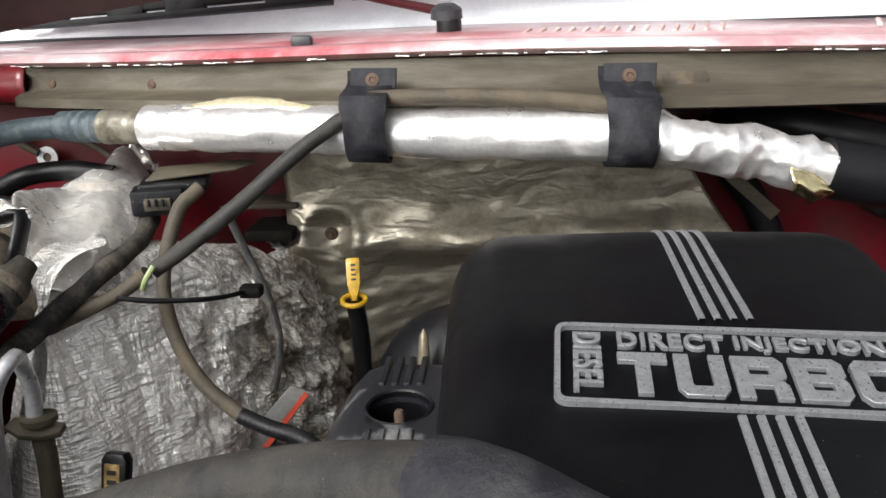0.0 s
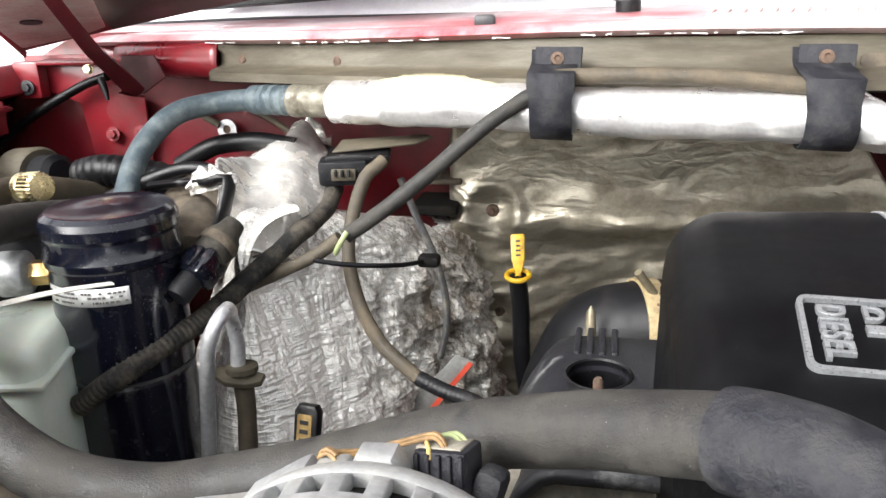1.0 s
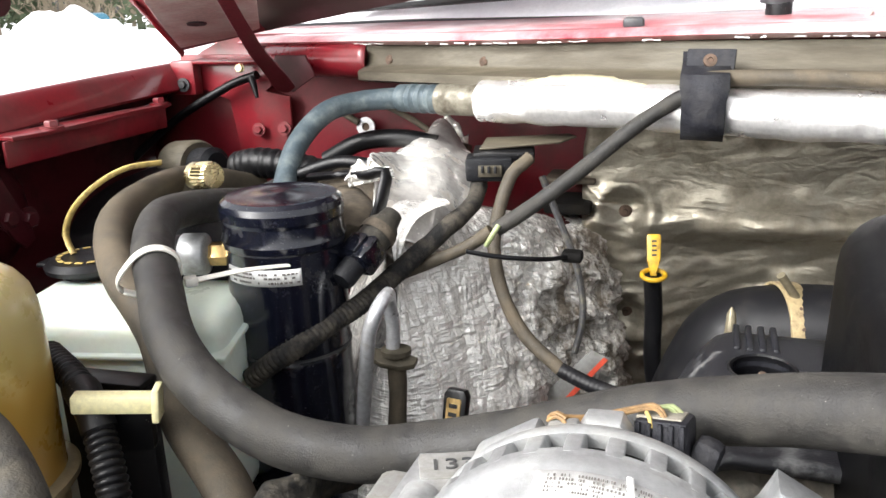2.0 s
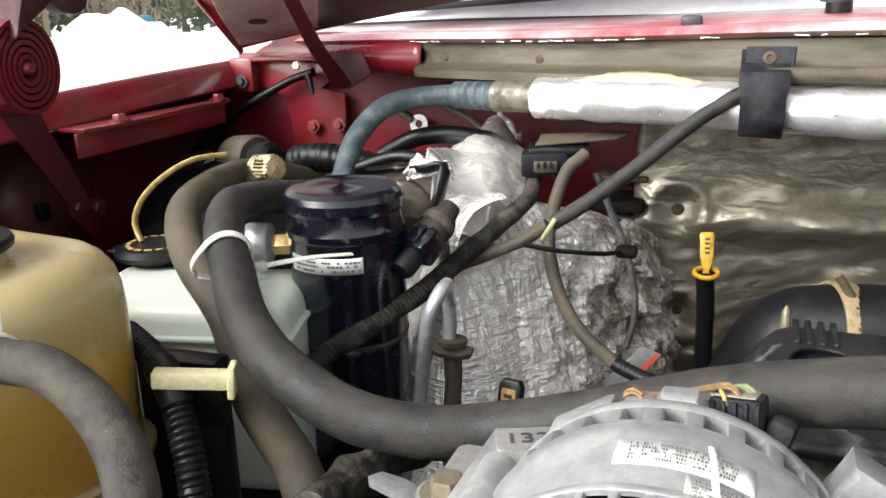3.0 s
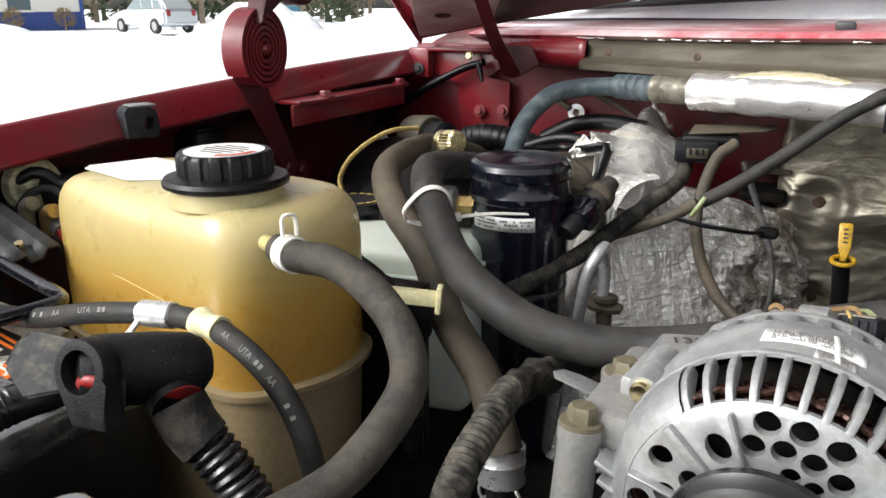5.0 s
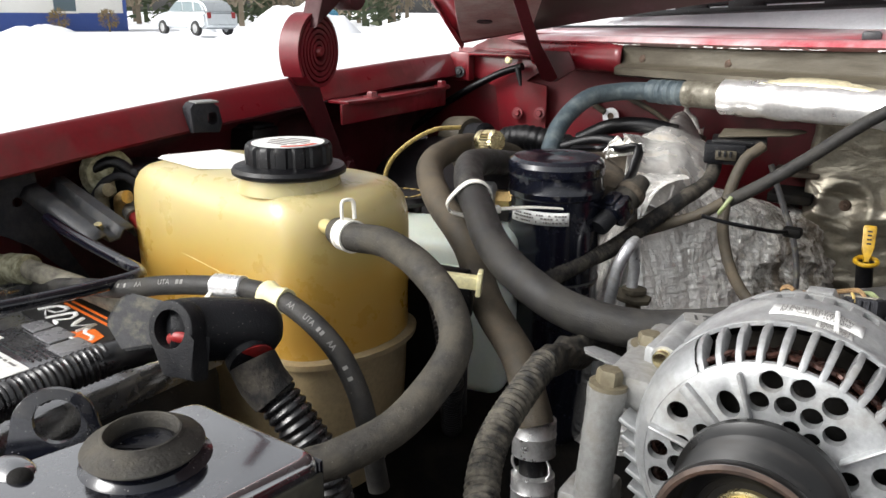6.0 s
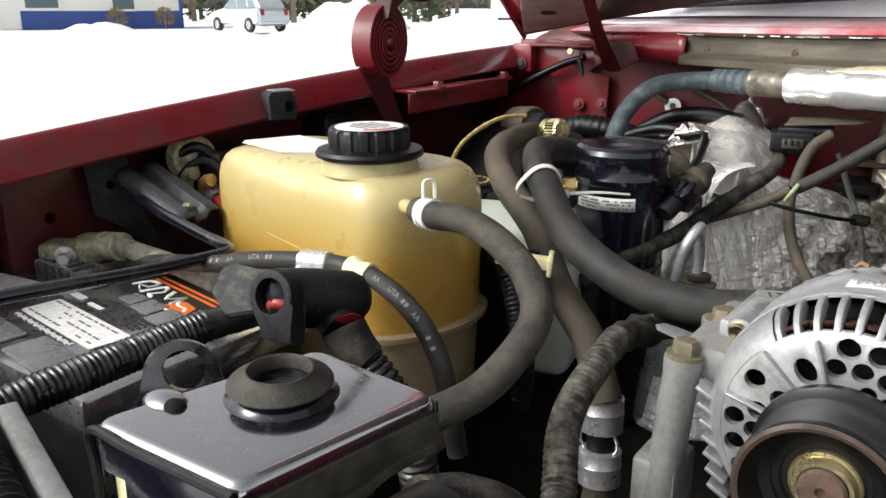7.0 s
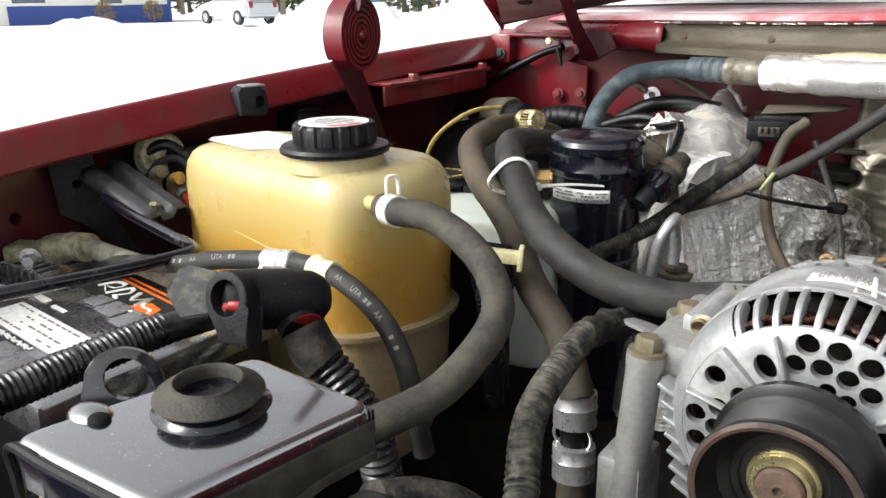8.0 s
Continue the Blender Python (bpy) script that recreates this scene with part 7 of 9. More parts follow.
    bm = bmesh.new()
    box(bm, (0.193, 0.829, 1.358), (0.098, 0.006, 0.013), 0.002)
    part("bar", bm, GREY_METAL, t)
    bm = bmesh.new()
    box(bm, (0.236, 0.832, 1.352), (0.012, 0.014, 0.006), 0.0015)
    part("foot", bm, STEEL, t)
    # cable in the corner, from the stay to the fender
    t = thing("corner_cable", (-0.72, 0.80, 1.3), "black cable running down to the fender apron", "cable")
    bm = bmesh.new()
    tube(bm, [(-0.615, 0.800, 1.372), (-0.659, 0.805, 1.358), (-0.735, 0.80, 1.318), (-0.805, 0.79, 1.265)], 0.0052, 12)
    part("cable", bm, BLACK, t)
    bm = bmesh.new()
    tube(bm, [(-0.622, 0.798, 1.370), (-0.617, 0.795, 1.358), (-0.613, 0.792, 1.346)], lambda s: 0.0050 * (1 - s * 0.6), 12)
    part("grommet", bm, BLACK, t)
    # earth strap eyelet
    t = thing("earth_eyelet", (-0.487, 0.80, 1.30), "silver ring terminal bolted to the bulkhead", "terminal")
    bm = bmesh.new()
    lathe(bm, [(0.0048, 0), (0.0048, 0.003), (0.0115, 0.003), (0.0115, 0)], (-0.486, 0.822, 1.309), (0.0, -1, 0.1), 24, False)
    part("ring", bm, ALU, t)
    bm = bmesh.new()
    lathe(bm, [(0.0052, 0), (0.0052, 0.002)], (-0.486, 0.8225, 1.309), (0.0, -1, 0.1), 16)
    part("stud", bm, RUST, t)
    bm = bmesh.new()
    tube(bm, [(-0.494, 0.818, 1.314), (-0.512, 0.819, 1.324), (-0.530, 0.83, 1.330)], 0.004, 10)
    part("crimp", bm, COWL, t)
    bm = bmesh.new()
    tube(bm, [(-0.46, 0.818, 1.335), (-0.42, 0.80, 1.322), (-0.38, 0.78, 1.305), (-0.34, 0.76, 1.298)], 0.0035, 10)
    part("wire", bm, RUBBER_DUSTY, t)


def build_dipsticks():
    t = thing("oil_dipstick", (-0.14, 0.70, 1.05), "yellow-handled dipstick in a black tube", "dipstick")
    bm = bmesh.new()
    tube(bm, [(-0.1295, 0.7084, 1.0473), (-0.1371, 0.7082, 1.097), (-0.1382, 0.7081, 1.148), (-0.1407, 0.7019, 1.1886)], 0.0088, 18)
    part("tube", bm, BLACK, t)
    c = Vector((-0.139, 0.691, 1.1925))
    bm = bmesh.new()
    ring = [c + Vector((0.0108 * math.cos(2 * math.pi * k / 24), 0.0108 * math.sin(2 * math.pi * k / 24), 0.0018 * math.sin(2 * math.pi * k / 24))) for k in range(25)]
    tube(bm, ring, 0.0024, 8, straight=True)
    part("collar", bm, YELLOW, t, "yellow ring collar")
    bm = bmesh.new()
    m = basis((-0.1392, 0.6950, 1.1900), (1, 0.12, 0.02), (-0.03, 0.42, 1))
    prism(bm, [(-0.0032, 0), (0.0032, 0), (0.0036, 0.012), (0.0062, 0.0135), (0.0070, 0.0385), (0.0056, 0.0405), (-0.0050, 0.0405), (-0.0066, 0.0385), (-0.0060, 0.0135), (-0.0036, 0.012)], 0.0080, m @ Matrix.Translation((0, 0, -0.004)), 0.0014)
    part("handle", bm, YELLOW, t, "yellow handle")
    bm = bmesh.new()
    for k in range(4):
        box(bm, m @ Vector((0.0004, 0.020 + 0.0045 * k, 0.0042)), (0.0045, 0.0018, 0.0003), 0, m.to_3x3().to_4x4())
    part("print_line", bm, INK, t, "dark printed line")
    t = thing("tag_dipstick", (-0.265, 0.467, 1.08), "black dipstick grip with a yellow tag", "dipstick")
    bm = bmesh.new()
    m = basis((-0.272, 0.470, 1.110), (1, -0.15, 0), (0.28, 0.25, 1))
    prism(bm, [(-0.009, 0), (0.009, 0), (0.010, 0.045), (0.007, 0.050), (-0.007, 0.050), (-0.010, 0.045)], 0.010, m, 0.002)
    part("grip", bm, BLACK, t)
    bm = bmesh.new()
    prism(bm, rounded(0.012, 0.038, 0.001, 2, 0, 0.024), 0.001, m @ Matrix.Translation((0, 0, 0.0102)))
    tag = part("tag", bm, BRASS, t, "dirty yellow tag")
    bm = bmesh.new()
    for k in range(5):
        box(bm, m @ Vector((0.0, 0.010 + 0.0068 * k, 0.0116)), (0.007, 0.0032, 0.0003), 0, m.to_3x3().to_4x4())
    part("print_line", bm, INK, tag)
    bm = bmesh.new()
    tube(bm, [(-0.270, 0.472, 1.102), (-0.278, 0.468, 1.05), (-0.28, 0.46, 0.98)], 0.006, 10)
    part("stick_tube", bm, BLACK, t)


def build_silver_line():
    t = thing("aluminium_line", (-0.34, 0.47, 1.1), "bent bare aluminium line beside the canister", "pipe")
    bm = bmesh.new()
    tube(bm, [(-0.3447, 0.4533, 1.0832), (-0.3424, 0.4511, 1.1179), (-0.3360, 0.4474, 1.1634), (-0.3289, 0.4408, 1.1987), (-0.3245, 0.4395, 1.2213), (-0.3193, 0.4453, 1.2362), (-0.3167, 0.4583, 1.2416), (-0.3203, 0.4674, 1.2318), (-0.3201, 0.4730, 1.2101), (-0.3215, 0.4711, 1.1841)], 0.0055, 16)
    part("line", bm, ALU, t)
    bm = bmesh.new()
    tube(bm, [(-0.3185, 0.472, 1.190), (-0.319, 0.473, 1.15), (-0.323, 0.474, 1.10), (-0.326, 0.476, 1.03)], 0.0072, 14, wobble=0.08)
    part("hose_end", bm, RUBBER_DUSTY, t)
    bm = bmesh.new()
    lathe(bm, [(0.008, 0), (0.012, 0.001), (0.012, 0.005), (0.008, 0.006)], (-0.3185, 0.472, 1.186), (0, 0.05, 1), 18)
    part("collar", bm, COWL, t)
    bm = bmesh.new()
    prism(bm, [(-0.022, -0.004), (-0.010, -0.009), (0.006, -0.008), (0.016, -0.002), (0.016, 0.006), (-0.004, 0.007), (-0.020, 0.005)], 0.006, pose(-0.318, 0.470, 1.180, 22, 8, 0), 0.001)
    part("clip", bm, COWL, t, "dusty clip")
    # warning sticker on the engine's side
    t = thing("warning_sticker_plate", (-0.195, 0.62, 1.08), "white plate with a red stripe behind the vacuum hose", "plate")
    bm = bmesh.new()
    m = basis((-0.228, 0.628, 1.072), (0.62, 0.05, 0.75), (-0.695, 0.02, 0.573))
    prism(bm, [(0, -0.010), (0.080, -0.008), (0.074, 0.010), (0.0, 0.012)], 0.002, m, 0.0004)
    part("plate", bm, CAST_DIRTY, t)
    bm = bmesh.new()
    prism(bm, [(0.004, -0.0095), (0.078, -0.0075), (0.077, -0.003), (0.004, -0.005)], 0.0006, m @ Matrix.Translation((0, 0, 0.0022)))
    part("stripe", bm, ORANGE_RED, t, "red stripe")


def build_reservoir():
    t = thing("washer_reservoir", (-0.47, 0.38, 1.08), "milky white washer reservoir with a black cap", "reservoir")
    bm = bmesh.new()
    box(bm, (-0.505, 0.405, 1.165), (0.175, 0.10, 0.155), 0.014, pose(0, 0, 0, 0, 0, 12), 3)
    part("tank", bm, RESERVOIR, t, angle=60)
    bm = bmesh.new()
    box(bm, (-0.505, 0.405, 1.222), (0.184, 0.109, 0.004), 0.0015, pose(0, 0, 0, 6, 0, 12))
    part("seam", bm, RESERVOIR, t)
    bm = bmesh.new()
    lathe(bm, [(0.022, 0.0), (0.022, 0.012), (0.034, 0.013), (0.035, 0.017), (0.030, 0.0215), (0.0, 0.0225)], (-0.575, 0.445, 1.236), (0, 0, 1), 36, False)
    cap = part("cap", bm, BLACK, t, "black snap cap with worn yellow print")
    bm = bmesh.new()
    box(bm, (-0.607, 0.440, 1.251), (0.022, 0.018, 0.004), 0.0015, pose(0, 0, 0, 0, 0, 10))
    part("lift_tab", bm, BLACK, cap)
    random.seed(9)
    bm = bmesh.new()
    for i in range(16):
        a = 2 * math.pi * i / 16
        box(bm, (-0.575 + 0.023 * math.cos(a), 0.445 + 0.023 * math.sin(a), 1.2586), (0.006, 0.0035, 0.0006), 0, pose(0, 0, 0, 0, 0, math.degrees(a) + 90))
    part("print_line", bm, YELLOW_WIRE, cap)
    bm = bmesh.new()
    tube(bm, [(-0.590, 0.445, 1.258), (-0.600, 0.450, 1.272), (-0.592, 0.452, 1.292), (-0.572, 0.458, 1.312), (-0.552, 0.475, 1.325), (-0.535, 0.50, 1.326)], 0.0030, 10, squash=0.7)
    part("cap_strap", bm, YELLOW_WIRE, t, "yellowed strap")
    t = thing("loom_retainer", (-0.39, 0.25, 1.22), "cream plastic loom retainer", "clip")
    bm = bmesh.new()
    box(bm, (-0.388, 0.2465, 1.2505), (0.042, 0.010, 0.010), 0.0015, pose(0, 0, 0, 0, 5, 25))
    part("stem", bm, CREAM, t)
    bm = bmesh.new()
    box(bm, (-0.3675, 0.2555, 1.2487), (0.004, 0.013, 0.019), 0.001, pose(0, 0, 0, 0, 5, 25))
    part("flange", bm, CREAM, t)
    bm = bmesh.new()
    box(bm, (-0.392, 0.258, 1.232), (0.030, 0.012, 0.034), 0.004, pose(0, 0, 0, 0, 0, 25))
    part("base", bm, BLACK, t)
    t = thing("reservoir_shield", (-0.412, 0.283, 1.11), "black plastic shield between reservoir and coolant tank", "shield")
    bm = bmesh.new()
    box(bm, (-0.4270, 0.285, 1.178), (0.060, 0.010, 0.130), 0.002, pose(0, 0, 0, 0, 0, 4))
    part("panel", bm, RUBBER_CLEAN, t)
    bm = bmesh.new()
    box(bm, (-0.4270, 0.2825, 1.2425), (0.061, 0.017, 0.004), 0.0012, pose(0, 0, 0, 0, 0, 4))
    part("top_lip", bm, BLACK, t)
    for z in (1.150, 1.205):
        bm = bmesh.new()
        lathe(bm, [(0.0042, 0), (0.0040, 0.0014), (0.0016, 0.0020), (0.0, 0.0020)], (-0.4040, 0.2805, z), (0.07, -1, 0), 14, False)
        part("rivet", bm, BLACK, t)
    t = thing("wiring_loom", (-0.37, 0.22, 1.15), "black corrugated wiring loom behind the coolant tank", "wiring loom")
    bm = bmesh.new()
    tube(bm, [(-0.4614, 0.2795, 1.2562), (-0.430, 0.263, 1.253), (-0.4093, 0.2504, 1.2488)], 0.0085, 14, ridge=0.14, pitch=0.004)
    part("upper_loom", bm, BLACK, t)
    bm = bmesh.new()
    tube(bm, [(-0.4160, 0.2540, 1.2505), (-0.4050, 0.247, 1.2460), (-0.3943, 0.2396, 1.2352)], 0.0098, 14, wobble=0.3)
    part("tape_joint", bm, BLACK, t)
    bm = bmesh.new()
    tube(bm, [(-0.3960, 0.2410, 1.2375), (-0.3812, 0.2286, 1.2171), (-0.3700, 0.2178, 1.1900), (-0.3700, 0.2230, 1.1760), (-0.385, 0.245, 1.150), (-0.40, 0.27, 1.11)], 0.0088, 14, ridge=0.14, pitch=0.004)
    part("lower_loom", bm, BLACK, t)


def build_rear_clutter():
    """Blower housing, brass capped fitting and hoses behind the canister."""
    t = thing("brass_cap_fitting", (-0.515, 0.54, 1.27), "brass knurled cap on a service fitting", "fitting")
    d = Vector((0.93, -0.33, 0.10)).normalized()
    m = Matrix.Translation((-0.5149, 0.5300, 1.3089)) @ frame_of(d)
    bm = bmesh.new()
    rings = []
    for r, h in ((0.0, -0.0135), (0.0095, -0.0135), (0.0125, -0.0125), (0.0125, -0.006), (0.0118, -0.005), (0.0127, -0.004), (0.0127, 0.010), (0.0110, 0.0135), (0.0, 0.0138)):
        knurl = 0.0011 if -0.005 < h < 0.011 else 0.0
        rings.append([bm.verts.new(m @ Vector(((r - knurl * (i % 2)) * math.cos(math.pi * i / 24), (r - knurl * (i % 2)) * math.sin(math.pi * i / 24), h))) for i in range(48)])
    for ra, rb in zip(rings, rings[1:]):
        for i in range(48):
            j = (i + 1) % 48
            bm.faces.new((ra[i], ra[j], rb[j], rb[i]))
    part("cap", bm, GOLD, t, angle=20)
    bm = bmesh.new()
    tube(bm, [(-0.545, 0.535, 1.296), (-0.57, 0.56, 1.28), (-0.58, 0.60, 1.25)], 0.011, 14)
    part("stem", bm, RUBBER_DUSTY, t)
    t = thing("blower_housing", (-0.62, 0.62, 1.1), "black blower motor housing in the corner", "housing")
    bm = bmesh.new()
    lathe(bm, [(0.02, -0.03), (0.085, -0.02), (0.105, 0.0), (0.108, 0.03), (0.10, 0.06), (0.05, 0.075), (0.0, 0.078)], (-0.62, 0.63, 1.195), (0.1, -0.35, 0.95), 36)
    part("housing", bm, BLACK, t, angle=50)
    bm = bmesh.new()
    lathe(bm, [(0.03, 0), (0.03, 0.035), (0.027, 0.04)], (-0.665, 0.70, 1.278), (0.85, -0.3, 0.1), 24)
    part("motor_can", bm, COWL, t, "dull beige motor can")
    bm = bmesh.new()
    lathe(bm, [(0.020, 0), (0.020, 0.03), (0.014, 0.035)], (-0.632, 0.688, 1.283), (0.85, -0.3, 0.1), 24)
    part("motor_plug", bm, STRAP, t)
    t = thing("rear_hose", (-0.50, 0.62, 1.25), "black ribbed hose along the bulkhead", "hose")
    bm = bmesh.new()
    tube(bm, [(-0.565, 0.66, 1.290), (-0.53, 0.655, 1.296), (-0.48, 0.66, 1.288), (-0.45, 0.68, 1.268)], 0.016, 16, ridge=0.08, pitch=0.009)
    part("hose", bm, BLACK, t)
    t = thing("blower_duct", (-0.42, 0.62, 1.2), "dark plastic duct joint behind the canister", "duct")
    bm = bmesh.new()
    box(bm, (-0.42, 0.66, 1.245), (0.10, 0.10, 0.09), 0.02, pose(0, 0, 0, 0, 0, 20), 3)
    part("duct", bm, GRIME, t)
    bm = bmesh.new()
    tube(bm, [(-0.49, 0.59, 1.285), (-0.455, 0.60, 1.300), (-0.42, 0.605, 1.310), (-0.385, 0.60, 1.309)], 0.006, 10)
    part("duct_wire", bm, BLACK, t)
    bm = bmesh.new()
    tube(bm, [(-0.48, 0.70, 1.292), (-0.44, 0.70, 1.312), (-0.40, 0.705, 1.316), (-0.36, 0.71, 1.31)], 0.0095, 12)
    part("duct_hose", bm, BLACK, t)
    bm = bmesh.new()
    tube(bm, [(-0.4276, 0.5646, 1.3035), (-0.3893, 0.5581, 1.3089), (-0.3647, 0.5427, 1.3125), (-0.3480, 0.5420, 1.3160), (-0.3490, 0.5330, 1.2962), (-0.3540, 0.5200, 1.2721)], 0.0085, 12, squash=0.45, wobble=0.25)
    part("duct_strap", bm, BLACK, t)
    # grey-brown housing beside the canister
    bm = bmesh.new()
    tube(bm, [(-0.40, 0.57, 1.275), (-0.375, 0.535, 1.272), (-0.365, 0.50, 1.262)], 0.022, 18)
    part("duct_neck", bm, GRIME, t)
    # dark bracket at the bulkhead beside the foil
    t = thing("bulkhead_bracket", (-0.23, 0.80, 1.2), "dark bracket fixed to the red bulkhead", "bracket")
    bm = bmesh.new()
    box(bm, (-0.235, 0.79, 1.235), (0.05, 0.06, 0.012), 0.003)
    part("shelf", bm, ENGINE, t)
    bm = bmesh.new()
    box(bm, (-0.235, 0.80, 1.262), (0.055, 0.05, 0.006), 0.002)
    part("upper_shelf", bm, GRIME, t)

def build_battery():
    z = 1.222
    t = thing("battery", (-0.655, 0.03, 1.03), "black car battery with white and orange stickers", "battery")
    bm = bmesh.new()
    box(bm, (-0.655, 0.030, 1.115), (0.300, 0.180, 0.17), 0.008)
    part("case", bm, BLACK, t)
    bm = bmesh.new()
    box(bm, (-0.655, 0.030, z - 0.012), (0.306, 0.186, 0.024), 0.005)
    part("lid", bm, BATTERY_LID, t, "dusty black lid")
    # labels and gloss panels lie askew to the case
    m = basis((-0.619, 0.0015, z + 0.0004), (0.98, -0.10, 0), (0.10, 0.98, 0))
    bm = bmesh.new()
    prism(bm, rounded(0.112, 0.030, 0.002, 3), 0.0006, m)
    lb = part("white_label", bm, WHITE, t, "white label with fine print")
    random.seed(5)
    bm = bmesh.new()
    for r in range(4):
        x = -0.052
        while x < 0.046:
            w = random.uniform(0.003, 0.011)
            if random.random() > 0.35:
                box(bm, m @ Vector((x + w / 2, -0.0105 + 0.007 * r, 0.0008)), (w, 0.0016, 0.0003), 0, m.to_3x3().to_4x4())
            x += w + 0.003
    part("print_line", bm, GREY_INK, lb)
    for k, (x, y, w, h) in enumerate(((-0.078, 0.026, 0.016, 0.007), (-0.052, 0.028, 0.020, 0.006), (-0.020, 0.026, 0.022, 0.004))):
        bm = bmesh.new()
        prism(bm, rounded(w, h, 0.0012, 2, x, y), 0.0006, m)
        part("small_label", bm, WHITE, t)
    bm = bmesh.new()
    for k in range(26):
        box(bm, m @ Vector((-0.05 + 0.0035 * k, -0.0200 + 0.0008 * math.sin(k * 2.3), 0.0003)), (0.0024, 0.0030, 0.0005), 0, m.to_3x3().to_4x4())
    part("large_print", bm, WHITE, t, "white printed line")
    for r in range(5):
        bm = bmesh.new()
        x = -0.02
        while x < 0.045:
            w = random.uniform(0.002, 0.007)
            box(bm, m @ Vector((x + w / 2, 0.022 + 0.0042 * r, 0.0003)), (w, 0.0018, 0.0005), 0, m.to_3x3().to_4x4())
            x += w + 0.0016
        part("fine_print", bm, GREY_METAL, t)
    for x, y, w, h in ((-0.012, 0.053, 0.020, 0.016), (0.014, 0.052, 0.026, 0.020), (0.046, 0.049, 0.030, 0.024), (0.040, -0.040, 0.055, 0.030), (-0.03, -0.045, 0.06, 0.026), (-0.075, 0.055, 0.03, 0.02)):
        bm = bmesh.new()
        prism(bm, rounded(w, h, 0.002, 3, x, y), 0.0016, m, 0.0004)
        part("lid_panel", bm, LID_PANEL, t, "raised lid panel greyed for the sky's reflection")
    m = basis((-0.607, 0.080, z + 0.0004), (0.985, -0.15, 0), (0.15, 0.985, 0))
    bm = bmesh.new()
    prism(bm, rounded(0.112, 0.046, 0.003, 3), 0.0006, m)
    lb = part("brand_label", bm, INK, t, "black label with orange and white artwork")
    for k in range(2):
        bm = bmesh.new()
        prism(bm, [(-0.048, 0.013 - 0.006 * k), (0.052, 0.013 - 0.006 * k), (0.052, 0.0155 - 0.006 * k), (-0.048, 0.0155 - 0.006 * k)], 0.0004, m @ Matrix.Translation((0, 0, 0.0007)))
        part("orange_bar", bm, ORANGE, lb)
    bm = bmesh.new()
    prism(bm, [(0.012, -0.020), (0.047, -0.018), (0.040, -0.004), (0.022, -0.002)], 0.0004, m @ Matrix.Translation((0, 0, 0.0007)))
    part("orange_shape", bm, ORANGE, lb)
    for pts in (((-0.05, -0.012), (-0.046, 0.002), (-0.034, 0.004), (-0.033, -0.006), (-0.045, -0.008), (-0.032, -0.014)), ((-0.028, -0.016), (-0.022, 0.004), (-0.012, -0.004), (-0.018, -0.014), (-0.008, -0.016)), ((-0.006, 0.003), (0.004, -0.010), (0.014, 0.003), (0.018, -0.014)), ((0.010, -0.021), (0.030, -0.020), (0.050, -0.019)), ((0.016, -0.004), (0.024, -0.010), (0.034, -0.009), (0.04, -0.014))):
        bm = bmesh.new()
        tube(bm, [m @ Vector((a, b, 0.0008)) for a, b in pts], 0.0021, 8, squash=0.3)
        part("white_shape", bm, WHITE, lb)
    bm = bmesh.new()
    for k in range(7):
        box(bm, (-0.775 + 0.012 * k, 0.075, z + 0.004), (0.002, 0.05, 0.010), 0.0006)
    for k in range(3):
        box(bm, (-0.739, 0.055 + 0.022 * k, z + 0.004), (0.075, 0.002, 0.010), 0.0006)
    part("vent_grid", bm, BATTERY_LID, t)
    # bright print patches
    bm = bmesh.new()
    prism(bm, rounded(0.06, 0.026, 0.002, 3), 0.0006, pose(-0.745, 0.018, z + 0.0003, 0, 0, 8))
    part("side_label", bm, WHITE, t)
    # hold-down rod
    t = thing("battery_rod", (-0.57, 0.05, 1.25), "bent black steel hold-down rod over the battery", "rod")
    bm = bmesh.new()
    tube(bm, [(-0.700, 0.118, 1.281), (-0.655, 0.112, 1.274), (-0.600, 0.106, 1.268), (-0.566, 0.101, 1.2655), (-0.555, 0.093, 1.265), (-0.557, 0.075, 1.2645), (-0.563, 0.02, 1.2665), (-0.578, -0.06, 1.270), (-0.60, -0.16, 1.272)], 0.0048, 14, 0.004)
    part("rod", bm, GLOSS, t)
    # support bracket on the apron
    t = thing("battery_bracket", (-0.75, 0.13, 1.2), "grey stamped bracket bolted to the apron", "bracket")
    bm = bmesh.new()
    prism(bm, [(-0.016, -0.024), (-0.020, 0.026), (0.018, 0.028), (0.020, 0.0), (0.028, -0.030), (0.052, -0.075), (0.044, -0.078), (0.006, -0.036)], 0.003, basis((-0.757, 0.125, 1.283), (0.35, 0.9, 0), (0, 0, 1)), 0.001)
    br = part("plate", bm, HANGER, t)
    c = bmesh.new()
    lathe(c, [(0.0042, -0.02), (0.0042, 0.02)], (-0.7515, 0.124, 1.286), (0.93, -0.36, 0), 18)
    pierce(br, c)
    bm = bmesh.new()
    m = basis((-0.745, 0.145, 1.298), (0.80, -0.05, -0.24), (0.1, 0.9, 0.1))
    rows = []
    for k in range(9):
        x = 0.105 * k / 8
        rows.append([m @ Vector((x, -0.020, -0.004)), m @ Vector((x, -0.016, 0.003)), m @ Vector((x, -0.007, 0.004)), m @ Vector((x, -0.004, -0.003)), m @ Vector((x, 0.006, -0.003)), m @ Vector((x, 0.010, 0.004)), m @ Vector((x, 0.018, 0.003)), m @ Vector((x, 0.02, -0.006))])
    sweep(bm, rows)
    thicken(part("channel_arm", bm, BRACKET, t, angle=60), 0.002)
    bm = bmesh.new()
    hexhead(bm, m @ Vector((0.085, 0.0, -0.002)), (0.2, -0.3, 1), 0.004, 0.006)
